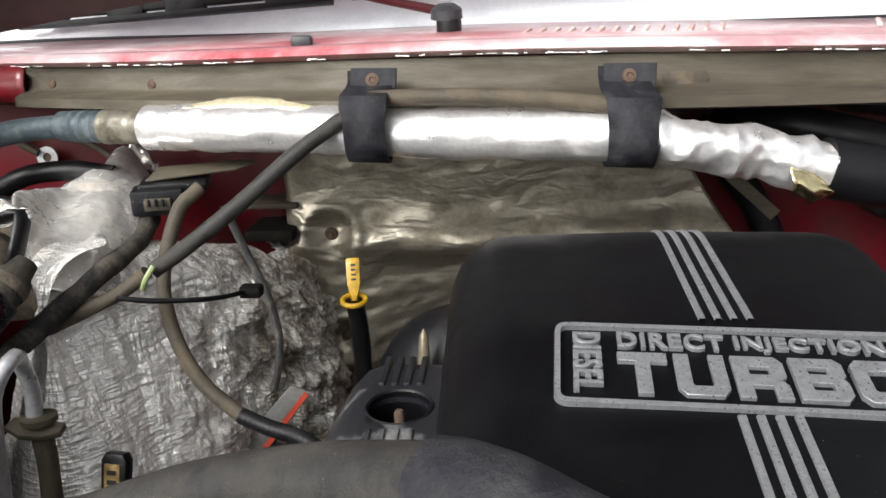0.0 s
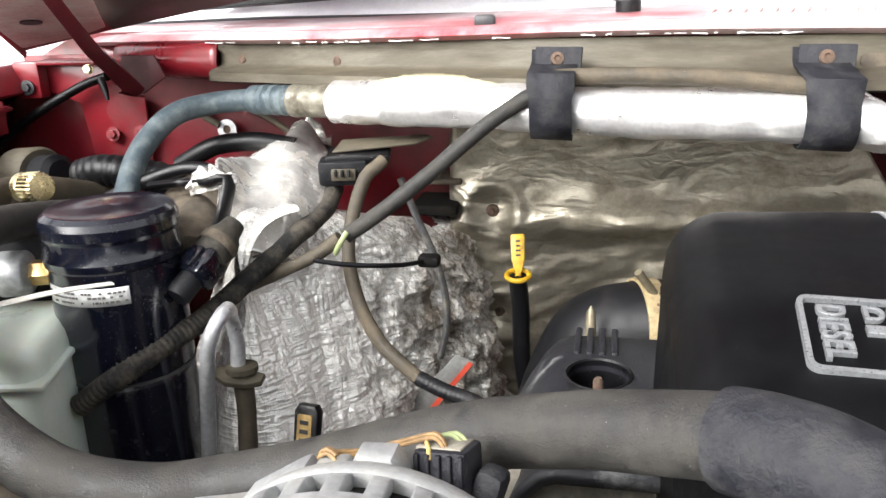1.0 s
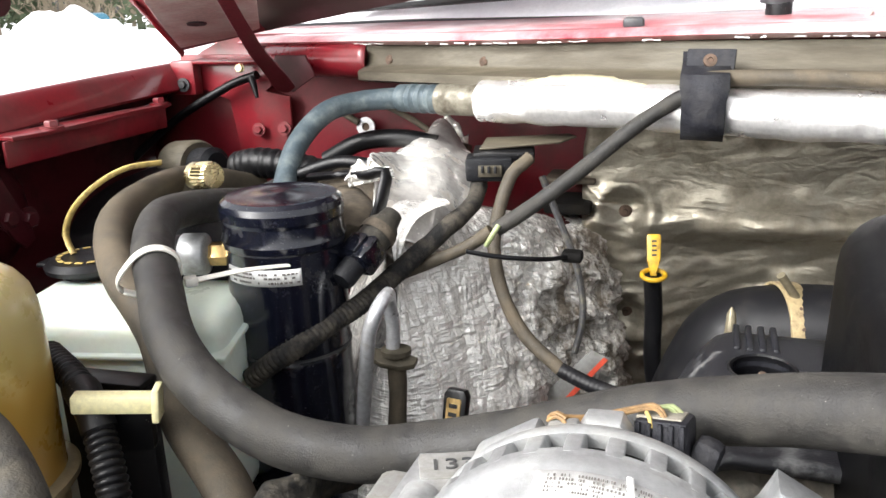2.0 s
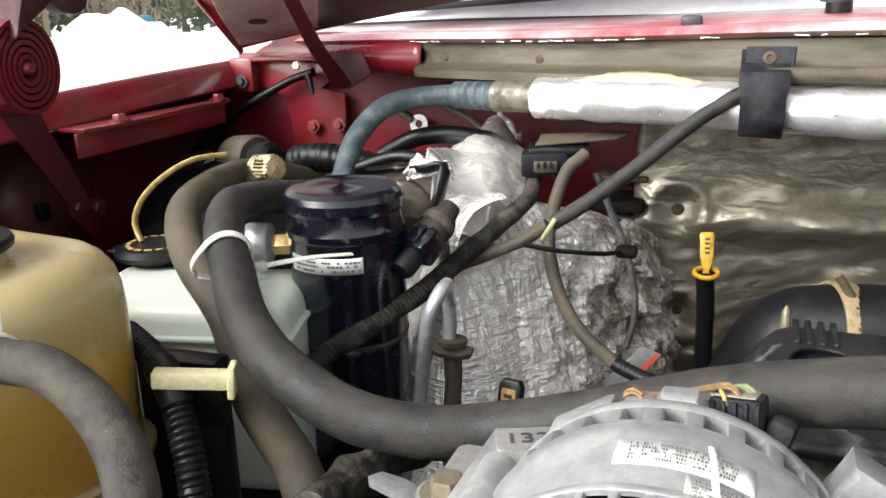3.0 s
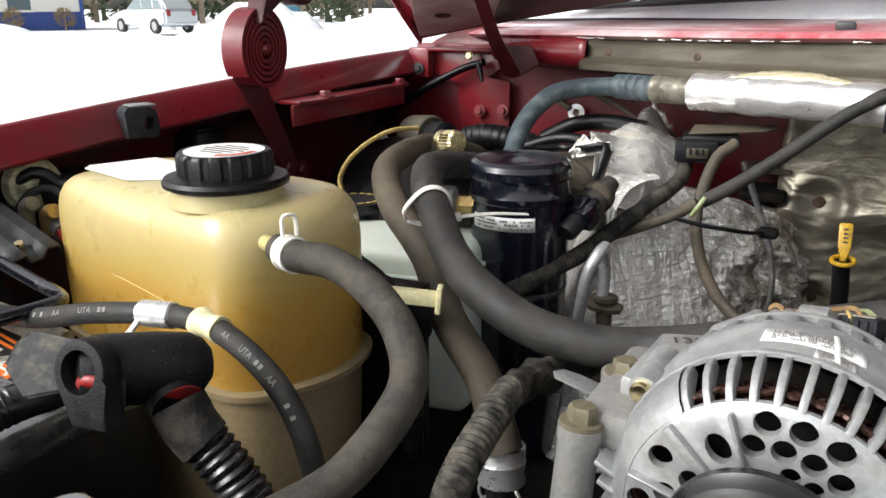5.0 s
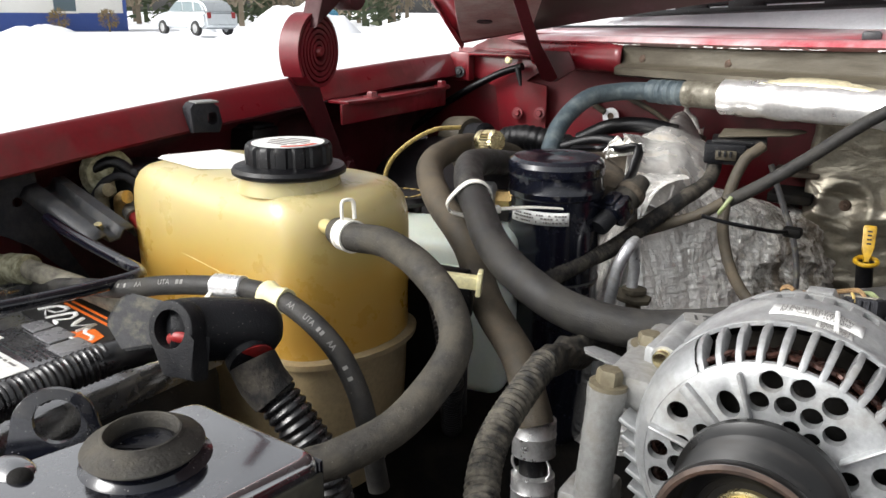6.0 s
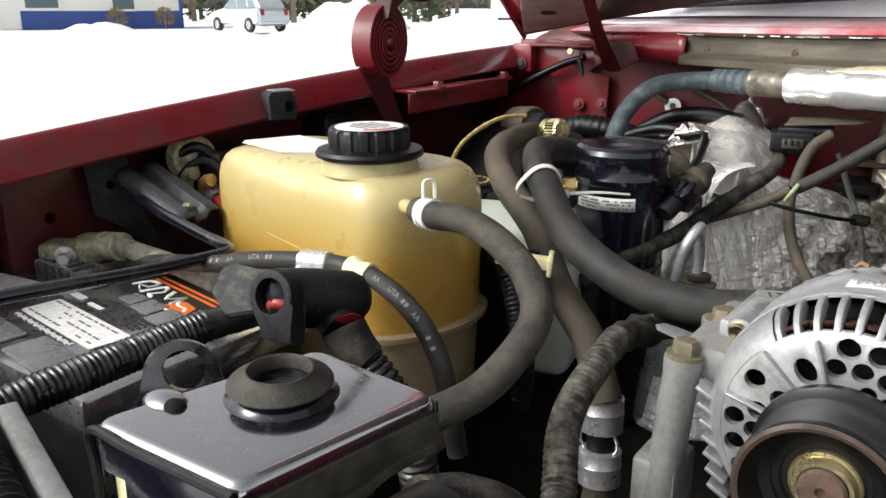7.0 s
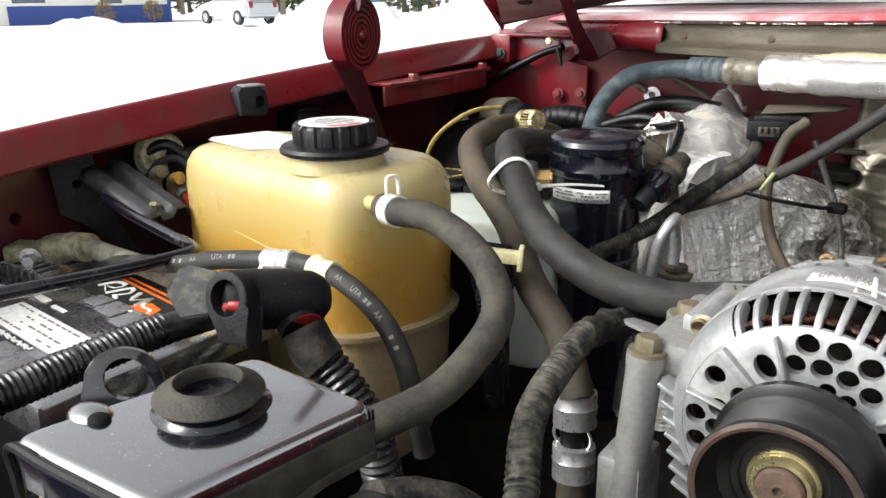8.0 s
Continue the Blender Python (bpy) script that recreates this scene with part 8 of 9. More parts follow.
    part("bolt", bm, GOLD, t)
    t = thing("starter_relay", (-0.74, 0.23, 1.25), "relay with terminals and a red wire on the apron", "relay")
    bm = bmesh.new()
    lathe(bm, [(0.02, 0), (0.024, 0.004), (0.024, 0.02), (0.018, 0.026)], (-0.755, 0.215, 1.298), (0.8, -0.5, 0.1), 22)
    part("drum", bm, CORRODED, t, "stained pale drum end")
    bm = bmesh.new()
    tube(bm, [(-0.752, 0.190, 1.285), (-0.742, 0.196, 1.306), (-0.728, 0.206, 1.312), (-0.716, 0.216, 1.298), (-0.716, 0.214, 1.270)], 0.0055, 12)
    part("clamp_strap", bm, BLACK, t)
    bm = bmesh.new()
    tube(bm, [(-0.742, 0.186, 1.276), (-0.728, 0.194, 1.296), (-0.712, 0.205, 1.300), (-0.700, 0.214, 1.284)], 0.0036, 10)
    part("wire", bm, HANGER, t)
    bm = bmesh.new()
    box(bm, (-0.735, 0.235, 1.285), (0.04, 0.06, 0.045), 0.006, pose(0, 0, 0, 0, 0, 20))
    part("body", bm, BLACK, t)
    for a, b, c2, mat in ((-0.726, 0.188, 1.288, DIRTY_CABLE), (-0.711, 0.196, 1.282, BRASS)):
        bm = bmesh.new()
        tube(bm, [(a, b, c2 - 0.018), (a + 0.004, b - 0.003, c2), (a + 0.016, b - 0.004, c2 + 0.004)], 0.006, 12)
        part("terminal", bm, mat, t)
    bm = bmesh.new()
    tube(bm, [(-0.695, 0.197, 1.268), (-0.668, 0.188, 1.259), (-0.643, 0.178, 1.252)], 0.006, 12)
    part("red_wire", bm, RED_PLASTIC, t, "red insulated wire")
    bm = bmesh.new()
    tube(bm, [(-0.722, 0.205, 1.275), (-0.707, 0.201, 1.272), (-0.692, 0.196, 1.267)], 0.0085, 12)
    part("wire_boot", bm, FLAP, t)
    t = thing("battery_terminal", (-0.735, 0.085, 1.23), "corroded brass battery terminal with bolt and cable", "battery terminal")
    bm = bmesh.new()
    lathe(bm, [(0.011, 0.0), (0.015, 0.002), (0.015, 0.018), (0.012, 0.020)], (-0.735, 0.088, 1.228), (0.1, -0.2, 1), 20)
    part("clamp_ring", bm, CORRODED, t)
    bm = bmesh.new()
    box(bm, (-0.757, 0.072, 1.236), (0.030, 0.026, 0.016), 0.004, pose(0, 0, 0, 0, 0, 30))
    part("lug", bm, CORRODED, t)
    bm = bmesh.new()
    hexhead(bm, (-0.738, 0.066, 1.236), (0.7, -0.7, -0.1), 0.006, 0.012, 0.009)
    part("bolt", bm, CHROME, t, "bright steel bolt")
    bm = bmesh.new()
    tube(bm, [(-0.725, 0.095, 1.240), (-0.70, 0.097, 1.2425)], 0.0125, 16, straight=True)
    part("barrel", bm, CORRODED, t)
    bm = bmesh.new()
    tube(bm, [(-0.702, 0.097, 1.2425), (-0.67, 0.099, 1.240), (-0.63, 0.103, 1.236), (-0.58, 0.11, 1.225)], 0.0085, 14)
    part("cable", bm, DIRTY_CABLE, t)
    # insulated T cover over the other terminal
    t = thing("terminal_cover", (-0.42, 0.04, 1.24), "black rubber terminal cover with red showing inside", "terminal cover")
    a, b = Vector((-0.4126, 0.0153, 1.2820)), Vector((-0.3865, 0.0552, 1.2761))
    d = (b - a).normalized()
    L = (b - a).length
    bm = bmesh.new()
    lathe(bm, [(0.0, -0.010), (0.0140, -0.008), (0.0172, -0.002), (0.0176, 0.006), (0.0172, L * 0.6), (0.0160, L - 0.006), (0.0130, L), (0.008, L + 0.004), (0.0, L + 0.005)], a, d, 36, False)
    part("barrel", bm, STRAP, t)
    m = basis((-0.4055, 0.0031, 1.2875), (0.9786, 0.1548, 0.1357), (-0.1697, 0.2339, 0.9573))
    out = [(0.0152 * math.cos(radians(k)), 0.0152 * math.sin(radians(k)) + 0.001) for k in range(-20, 201, 11)] + [(-0.0050, -0.0235), (0.0160, -0.0255)]
    bm = bmesh.new()
    prism(bm, out, 0.012, m @ Matrix.Translation((0, 0, -0.009)), 0.002)
    ch = part("cheek", bm, STRAP, t)
    c = bmesh.new()
    lathe(c, [(0.0100, -0.0075), (0.0106, 0.02)], m @ Vector((0.0, 0.001, 0)), m.to_3x3() @ Vector((0, 0, 1)), 28)
    pierce(ch, c)
    bm = bmesh.new()
    tube(bm, [m @ Vector((-0.004, -0.005, -0.004)), m @ Vector((0.001, -0.003, -0.002)), m @ Vector((0.007, -0.004, -0.004))], 0.0036, 10)
    part("red_insert", bm, RED_PLASTIC, t, "red plastic insert")
    bm = bmesh.new()
    fl = [Vector(q) for q in ((-0.4384, -0.0133, 1.2904), (-0.4377, -0.0049, 1.3010), (-0.4359, 0.0011, 1.3031), (-0.4172, 0.0126, 1.2976), (-0.4130, 0.0054, 1.2773), (-0.4271, -0.0128, 1.2765))]
    nrm = (fl[1] - fl[0]).cross(fl[4] - fl[0]).normalized() * 0.004
    lo = [bm.verts.new(q) for q in fl]
    hi = [bm.verts.new(q + nrm) for q in fl]
    fs = [bm.faces.new(lo), bm.faces.new(hi[::-1])]
    for i in range(6):
        j = (i + 1) % 6
        fs.append(bm.faces.new((lo[j], lo[i], hi[i], hi[j])))
    bmesh.ops.recalc_face_normals(bm, faces=bm.faces)
    bmesh.ops.bevel(bm, geom=bm.edges[:], offset=0.0014, segments=2, affect="EDGES")
    part("flap", bm, FLAP, t, "dusty grey side flap")
    q = Vector((-0.3886, 0.0374, 1.2672))
    bm = bmesh.new()
    tube(bm, [a + d * L * 0.72, q, Vector((-0.3827, 0.0349, 1.2635))], 0.0132, 20)
    part("lower_stub", bm, STRAP, t)
    bm = bmesh.new()
    tube(bm, [q, Vector((-0.3830, 0.0350, 1.2637))], 0.0126, 20, straight=True)
    part("red_ring", bm, RED_PLASTIC, t)
    # loom leaving the cover
    t = thing("battery_cable_loom", (-0.37, 0.03, 1.18), "black corrugated battery cable loom", "wiring loom", "battery cable looms")
    q0 = Vector((-0.3834, 0.0352, 1.2640))
    bm = bmesh.new()
    tube(bm, [q0, q0 + Vector((0.007, 0.0, -0.010)), q0 + Vector((0.014, 0.002, -0.018))], 0.0135, 18, wobble=0.12)
    part("tape_wrap", bm, TAPE, t, "grey cloth tape wrap")
    bm = bmesh.new()
    tube(bm, [q0 + Vector((0.013, 0.002, -0.017)), q0 + Vector((0.028, 0.005, -0.034)), q0 + Vector((0.042, 0.008, -0.058)), q0 + Vector((0.05, 0.01, -0.10))], 0.0122, 18, ridge=0.15, pitch=0.0048)
    part("loom", bm, LOOM_BLACK, t)
    t = thing("battery_cable_loom", (-0.47, -0.03, 1.22), "long black corrugated loom across the battery", "wiring loom", "battery cable looms")
    bm = bmesh.new()
    tube(bm, [(-0.4994, -0.2999, 1.2371), (-0.4843, -0.1998, 1.2424), (-0.4727, -0.1188, 1.2514), (-0.4708, -0.0569, 1.2535), (-0.4690, -0.020, 1.2552), (-0.4654, 0.002, 1.2568)], 0.0104, 18, ridge=0.13, pitch=0.0036)
    part("loom", bm, LOOM_BLACK, t)
    bm = bmesh.new()
    tube(bm, [(-0.4665, -0.004, 1.2563), (-0.4580, 0.018, 1.2590), (-0.4466, 0.0329, 1.2623)], 0.0096, 14, wobble=0.15)
    part("tape_wrap", bm, LOOM_BLACK, t, "shiny black tape wrap")


def build_cover_box():
    """Small gloss black box with a rubber grommet, near the front."""
    Z = 1.3212
    t = thing("relay_box", (-0.265, -0.12, 1.24), "gloss black sheet-metal box with a rubber grommet on top", "box")
    cs = [Vector(p) for p in ((-0.3000, -0.1662, Z), (-0.2345, -0.1640, Z), (-0.2230, -0.0890, Z), (-0.2822, -0.0850, Z))]
    # folded sheet: corners and edges rolled over
    ring = []
    for i in range(4):
        p, q, w = cs[i], cs[i - 1], cs[(i + 1) % 4]
        e0, e1 = (q - p).normalized(), (w - p).normalized()
        for k in range(6):
            s = k / 5
            ring.append(p + e0 * 0.0060 * (1 - s) ** 2 + e1 * 0.0060 * s ** 2)
    mid = sum(ring, Vector()) / len(ring)
    bm = bmesh.new()
    rows = []
    for k in range(9):
        if k < 6:
            a = k / 5 * math.pi / 2
            drop, inn = 0.0042 * (1 - math.cos(a)), 0.0042 * (1 - math.sin(a))
        else:
            drop, inn = 0.0042 + 0.004 * (k - 5), 0.0
        rows.append([bm.verts.new(p - (p - mid).normalized() * inn - Vector((0, 0, drop))) for p in ring])
    for ra, rb in zip(rows, rows[1:]):
        for i in range(len(ring)):
            j = (i + 1) % len(ring)
            bm.faces.new((ra[j], ra[i], rb[i], rb[j]))
    bm.faces.new(rows[0])
    bmesh.ops.recalc_face_normals(bm, faces=bm.faces)
    part("top_plate", bm, BOX_TOP, t, "dusty gloss black top with rolled edges", angle=50)
    ctr = sum(cs, Vector()) / 4
    ins = [ctr + (p - ctr) * 0.970 for p in cs]
    def wall(name, a, b, z1, z0, mat, th=0.002):
        bm = bmesh.new()
        d = (b - a).normalized()
        prism(bm, [(0, z0 - Z), ((b - a).length, z0 - Z), ((b - a).length, z1 - Z), (0, z1 - Z)], th, basis(a, d, (0, 0, 1)), 0.0006)
        return part(name, bm, mat, t)
    wall("right_wall", ins[1], ins[2], Z - 0.006, Z - 0.020, DUSTY_SIDE)
    wall("back_wall", ins[2], ins[3], Z - 0.003, Z - 0.022, GLOSS)
    wall("left_wall", ins[3], ins[0], Z - 0.003, Z - 0.04, GLOSS)
    # lower ledge of the right side, waved
    bm = bmesh.new()
    d = (ins[2] - ins[1]).normalized()
    out = Vector((d.y, -d.x, 0))
    rows = []
    for i in range(24):
        u = i / 23
        p = ins[1] + (ins[2] - ins[1]) * u
        w = 0.0035 * (1 / (1 + math.exp((u - 0.62) / 0.03)))
        rows.append([p + out * 0.0005 + Vector((0, 0, -0.015)), p + out * 0.0025 + Vector((0, 0, -0.0165 - w)), p + out * 0.0025 + Vector((0, 0, -0.0195 - w)), p - out * 0.001 + Vector((0, 0, -0.021 - w))])
    sweep(bm, rows)
    thicken(part("side_ledge", bm, DUSTY_SIDE, t), 0.0015)
    # front: cream inside wall between folded black cheeks
    wall("front_cheek", ins[0] + Vector((0.0135, 0.001, 0)), ins[1], Z - 0.002, Z - 0.06, GLOSS)
    bm = bmesh.new()
    box(bm, ins[0] + Vector((0.008, 0.004, -0.033)), (0.012, 0.002, 0.06), 0)
    part("cream_panel", bm, CREAM, t, "cream inner panel")
    bm = bmesh.new()
    tube(bm, [ins[0] + Vector((-0.001, -0.001, -0.07)), ins[0] + Vector((-0.001, -0.001, -0.02)), ins[0] + Vector((0.0, -0.002, -0.003)), ins[0] + Vector((0.02, -0.0015, -0.003)), ins[1] + Vector((0.0, -0.002, -0.003))], 0.0016, 8, 0.004)
    part("edge_trim", bm, BLACK, t)
    bm = bmesh.new()
    box(bm, (-0.268, -0.125, 1.268), (0.05, 0.055, 0.06), 0.004, pose(0, 0, 0, 0, 0, -15))
    part("body", bm, BLACK, t)
    # pressed bump at the edge and lifting eye behind
    bm = bmesh.new()
    bmesh.ops.create_uvsphere(bm, u_segments=20, v_segments=12, radius=1.0)
    bmesh.ops.transform(bm, matrix=Matrix.Translation((-0.2920, -0.1445, Z - 0.0012)) @ Matrix.Diagonal((0.0092, 0.0062, 0.0040, 1)), verts=bm.verts)
    part("pressed_bump", bm, BOX_TOP, t)
    # black blob in place of the dark opening beside the bump
    bm = bmesh.new()
    bmesh.ops.create_uvsphere(bm, u_segments=16, v_segments=10, radius=1.0)
    bmesh.ops.transform(bm, matrix=Matrix.Translation((-0.2860, -0.1455, Z - 0.0002)) @ Matrix.Diagonal((0.0044, 0.0036, 0.0026, 1)), verts=bm.verts)
    part("bump_shade", bm, ENGINE, t, "black blob painting the opening's dark under the bump")
    bm = bmesh.new()
    o = [(0.0158 * math.cos(radians(a)), 0.0145 * math.sin(radians(a))) for a in range(0, 181, 10)] + [(-0.024, -0.03), (0.024, -0.03)]
    m = basis((-0.3530, -0.0955, 1.2945), (0.62, 0.60, 0.0), (-0.1, 0.1, 1))
    prism(bm, o, 0.003, m @ Matrix.Translation((0, 0, -0.0015)), 0.0006)
    eye = part("lifting_eye", bm, GLOSS, t, "black tab with a round hole")
    c = bmesh.new()
    lathe(c, [(0.0088, -0.02), (0.0088, 0.02)], m @ Vector((0.001, 0.0015, 0)), m.to_3x3() @ Vector((0, 0, 1)), 24)
    pierce(eye, c)
    # pressed cone and grommet
    g = Vector((-0.2640, -0.1205, Z))
    bm = bmesh.new()
    lathe(bm, [(0.0195, -0.0004), (0.0180, 0.0004), (0.0160, 0.0018), (0.0146, 0.0036), (0.0130, 0.0040), (0.0, 0.0040)], g, (0.02, -0.03, 1), 48, False)
    part("pressed_cone", bm, GLOSS, t)
    bm = bmesh.new()
    lathe(bm, [(0.0138, 0.0036), (0.0150, 0.0044), (0.0170, 0.0046), (0.0174, 0.0053), (0.0167, 0.0063), (0.0118, 0.0086), (0.0112, 0.0098), (0.0106, 0.0100), (0.0100, 0.0092), (0.0098, 0.0016), (0.0, 0.0012)], g, (0.02, -0.03, 1), 48, False)
    gr = part("grommet", bm, WORN_HOSE, t, "dusty rubber grommet")
    # web over an added black disc that paints the hole's dark
    bm = bmesh.new()
    lathe(bm, [(0.0, 0.0018), (0.0094, 0.0018), (0.0096, 0.0052), (0.0084, 0.0056), (0.0084, 0.0030), (0.0, 0.0028)], g, (0.02, -0.03, 1), 32, False)
    box(bm, g + Vector((0, 0, 0.0036)), (0.017, 0.0016, 0.0018), 0, pose(0, 0, 0, 0, 0, 35))
    part("inner_web", bm, RUBBER_CLEAN, gr, "black inner web")
    # dark round pump body below the ledge
    t = thing("pump_housing", (-0.21, -0.11, 1.2), "matt black round pump housing below the box", "pump")
    bm = bmesh.new()
    lathe(bm, [(0.0, -0.05), (0.030, -0.05), (0.034, -0.045), (0.035, 0.03), (0.030, 0.036), (0.0, 0.038)], (-0.222, -0.118, 1.252), (0.3, 0.95, 0.1), 32, False)
    part("drum", bm, BLACK, t)
    t = thing("wrapped_hose", (-0.25, 0.0, 1.15), "hose wrapped in dusty cloth tape", "hose")
    bm = bmesh.new()
    tube(bm, [(-0.275, -0.035, 1.225), (-0.262, -0.01, 1.215), (-0.252, 0.012, 1.195), (-0.245, 0.02, 1.16), (-0.235, 0.02, 1.08)], 0.017, 18, wobble=0.12)
    part("hose", bm, TAPE, t)
    # channel rail with a corrugated hose, lowest corner
    t = thing("channel_rail", (-0.38, -0.16, 1.2), "grey steel channel rail holding a ribbed hose", "rail")
    a, b = Vector((-0.412, -0.140, 1.272)), Vector((-0.325, -0.162, 1.262))
    d = (b - a).normalized()
    bm = bmesh.new()
    box(bm, (a + b) / 2 + d * 0.02, ((b - a).length + 0.06, 0.009, 0.010), 0.002, basis((0, 0, 0), d, (0.25, 0.97, 0)))
    part("rail", bm, RAIL_GREY, t)
    bm = bmesh.new()
    o = Vector((-0.012, -0.026, 0.0))
    box(bm, (a + b) / 2 + d * 0.02 + o * 1.25, ((b - a).length + 0.06, 0.009, 0.010), 0.002, basis((0, 0, 0), d, (0.25, 0.97, 0)))
    part("rail", bm, RAIL_GREY, t)
    bm = bmesh.new()
    o2 = Vector((-0.006, -0.016, -0.002))
    tube(bm, [a + o2 - d * 0.05, a + o2, b + o2, b + o2 + d * 0.04], 0.0095, 16, ridge=0.2, pitch=0.0046)
    part("ribbed_hose", bm, STRAP, t)
    # taped loom by the alternator
    t = thing("alternator_loom", (-0.27, 0.12, 1.1), "dusty ribbed loom curving down beside the alternator", "wiring loom")
    bm = bmesh.new()
    tube(bm, [(-0.255, 0.275, 1.222), (-0.2680, 0.2540, 1.2222), (-0.2740, 0.2280, 1.2262), (-0.2772, 0.2010, 1.2296), (-0.2776, 0.1822, 1.2320)], 0.0102, 22, 0.0018, wobble=0.42)
    part("tape_wrap", bm, BLACK_TAPE, t, "loose black tape wrap")
    bm = bmesh.new()
    tube(bm, [(-0.2776, 0.186, 1.2322), (-0.2752, 0.1602, 1.2304), (-0.2727, 0.1176, 1.2203), (-0.2655, 0.0871, 1.2118), (-0.2526, 0.0598, 1.1989), (-0.2450, 0.0450, 1.1787), (-0.2405, 0.0400, 1.1132)], 0.0098, 18, ridge=0.20, pitch=0.0046)
    part("loom", bm, LOOM, t)


# ---- the yard beyond the fender ----
def build_house():
    t = thing("house", (-50.8, 31.3, 0), "small house with white walls above a blue base", "house")
    A, B = Vector((-53.2, 27.1, 0)), Vector((-48.4, 35.7, 0))
    d = (B - A).normalized()
    m = basis(A, d, (0, 0, 1))
    n = m.to_3x3() @ Vector((0, 0, 1))
    L = (B - A).length
    W = material("siding_white", (0.78, 0.77, 0.72), 0.7, dirt=(0.6, 0.58, 0.52), dirt_amount=0.2, dirt_scale=0.8)
    BL = material("siding_blue", (0.03, 0.07, 0.26), 0.6, dirt=(0.06, 0.1, 0.28), dirt_amount=0.3, dirt_scale=0.8)
    RF = material("shingles_dark", (0.12, 0.12, 0.13), 0.9, dirt=(0.8, 0.8, 0.82), dirt_amount=0.5, dirt_scale=0.5)
    GL = material("house_glass", (0.10, 0.14, 0.16), 0.1)
    s = 1.0
    bm = bmesh.new()
    prism(bm, [(-8, 1.15), (L, 1.15), (L, 3.0), (-8, 3.0)], 0.25, m @ Matrix.Translation((0, 0, -0.25)))
    part("wall", bm, W, t)
    bm = bmesh.new()
    prism(bm, [(0, 0), (L, 0), (L, 1.15), (0, 1.15)], 0.29, m @ Matrix.Translation((0, 0, -0.25)))
    part("base_wall", bm, BL, t, "blue base siding")
    bm = bmesh.new()
    prism(bm, [(-8, 0), (0, 0), (0, 1.15), (-8, 1.15)], 0.25, m @ Matrix.Translation((0, 0, -0.3)))
    part("side_wall", bm, W, t)
    for k in range(6):
        bm = bmesh.new()
        prism(bm, [(0, 0.17 * k + 0.06), (L, 0.17 * k + 0.06), (L, 0.17 * k + 0.075), (0, 0.17 * k + 0.075)], 0.02, m @ Matrix.Translation((0, 0, 0.035)))
        part("board_edge", bm, BL, t)
    bm = bmesh.new()
    prism(bm, [(L - 0.1, 0), (L + 0.12, 0), (L + 0.12, 3.0), (L - 0.1, 3.0)], 0.35, m @ Matrix.Translation((0, 0, -0.25)))
    part("corner_post", bm, BL, t, "blue corner board")
    for x0, x1, z0, z1 in ((5.4, 7.0, 1.12, 2.5), (0.2, 2.4, 1.2, 2.5), (-3.2, -1.4, 0.5, 2.4)):
        bm = bmesh.new()
        prism(bm, [(x0, z0), (x1, z0), (x1, z1), (x0, z1)], 0.12, m @ Matrix.Translation((0, 0, 0.0)))
        w = part("window", bm, W, t)
        bm = bmesh.new()
        prism(bm, [(x0 + 0.14, z0 + 0.14), (x1 - 0.14, z0 + 0.14), (x1 - 0.14, z1 - 0.14), (x0 + 0.14, z1 - 0.14)], 0.03, m @ Matrix.Translation((0, 0, 0.11)))
        part("pane", bm, GL, w)
    bm = bmesh.new()
    back = m @ Matrix.Translation((0, 0, -5))
    prism(bm, [(-8, 0), (L, 0), (L, 3.0), (-8, 3.0)], 0.25, back)
    part("rear_wall", bm, W, t)
    bm = bmesh.new()
    a0 = [m @ Vector(p) for p in ((-8.4, 2.95, 0.5), (L + 0.4, 2.95, 0.5), (L + 0.4, 4.8, -2.4), (-8.4, 4.8, -2.4), (L + 0.4, 2.95, -5.4), (-8.4, 2.95, -5.4))]
    vs = [bm.verts.new(p) for p in a0]
    for f in ((0, 1, 2, 3), (3, 2, 4, 5)):
        bm.faces.new([vs[i] for i in f])
    thicken(part("roof", bm, RF, t), 0.15)
    SH = material("dead_shrub", (0.22, 0.16, 0.07), 0.9, dirt=(0.12, 0.09, 0.04), dirt_amount=0.4, dirt_scale=5)
    for u in (5.7, 8.7):
        o = m @ Vector((u, 0.75, 0.9))
        bush = thing("shrub", (o.x, o.y, 0), "round bare brown shrub by the house", "shrub", "shrubs by the house")
        bm = bmesh.new()
        random.seed(int(u * 10))
        for i in range(420):
            a, b = random.uniform(0, 6.28), random.uniform(-0.9, 1)
            r = random.uniform(0.35, 0.62)
            q = o + Vector((r * math.cos(a) * math.sqrt(1 - b * b), r * math.sin(a) * math.sqrt(1 - b * b), r * b))
            e = q + (q - o).normalized() * 0.14 + Vector((random.uniform(-0.1, 0.1), random.uniform(-0.1, 0.1), random.uniform(-0.05, 0.1)))
            sd = Vector((0.03, 0.02, 0.02))
            bm.faces.new([bm.verts.new(q - sd), bm.verts.new(q + sd), bm.verts.new(e)])
        part("twigs", bm, SH, bush)
        bm = bmesh.new()
        lathe(bm, [(0.06, -0.8), (0.05, -0.3), (0.02, 0.2)], o, (0, 0, 1), 8)
        part("stem", bm, SH, bush)


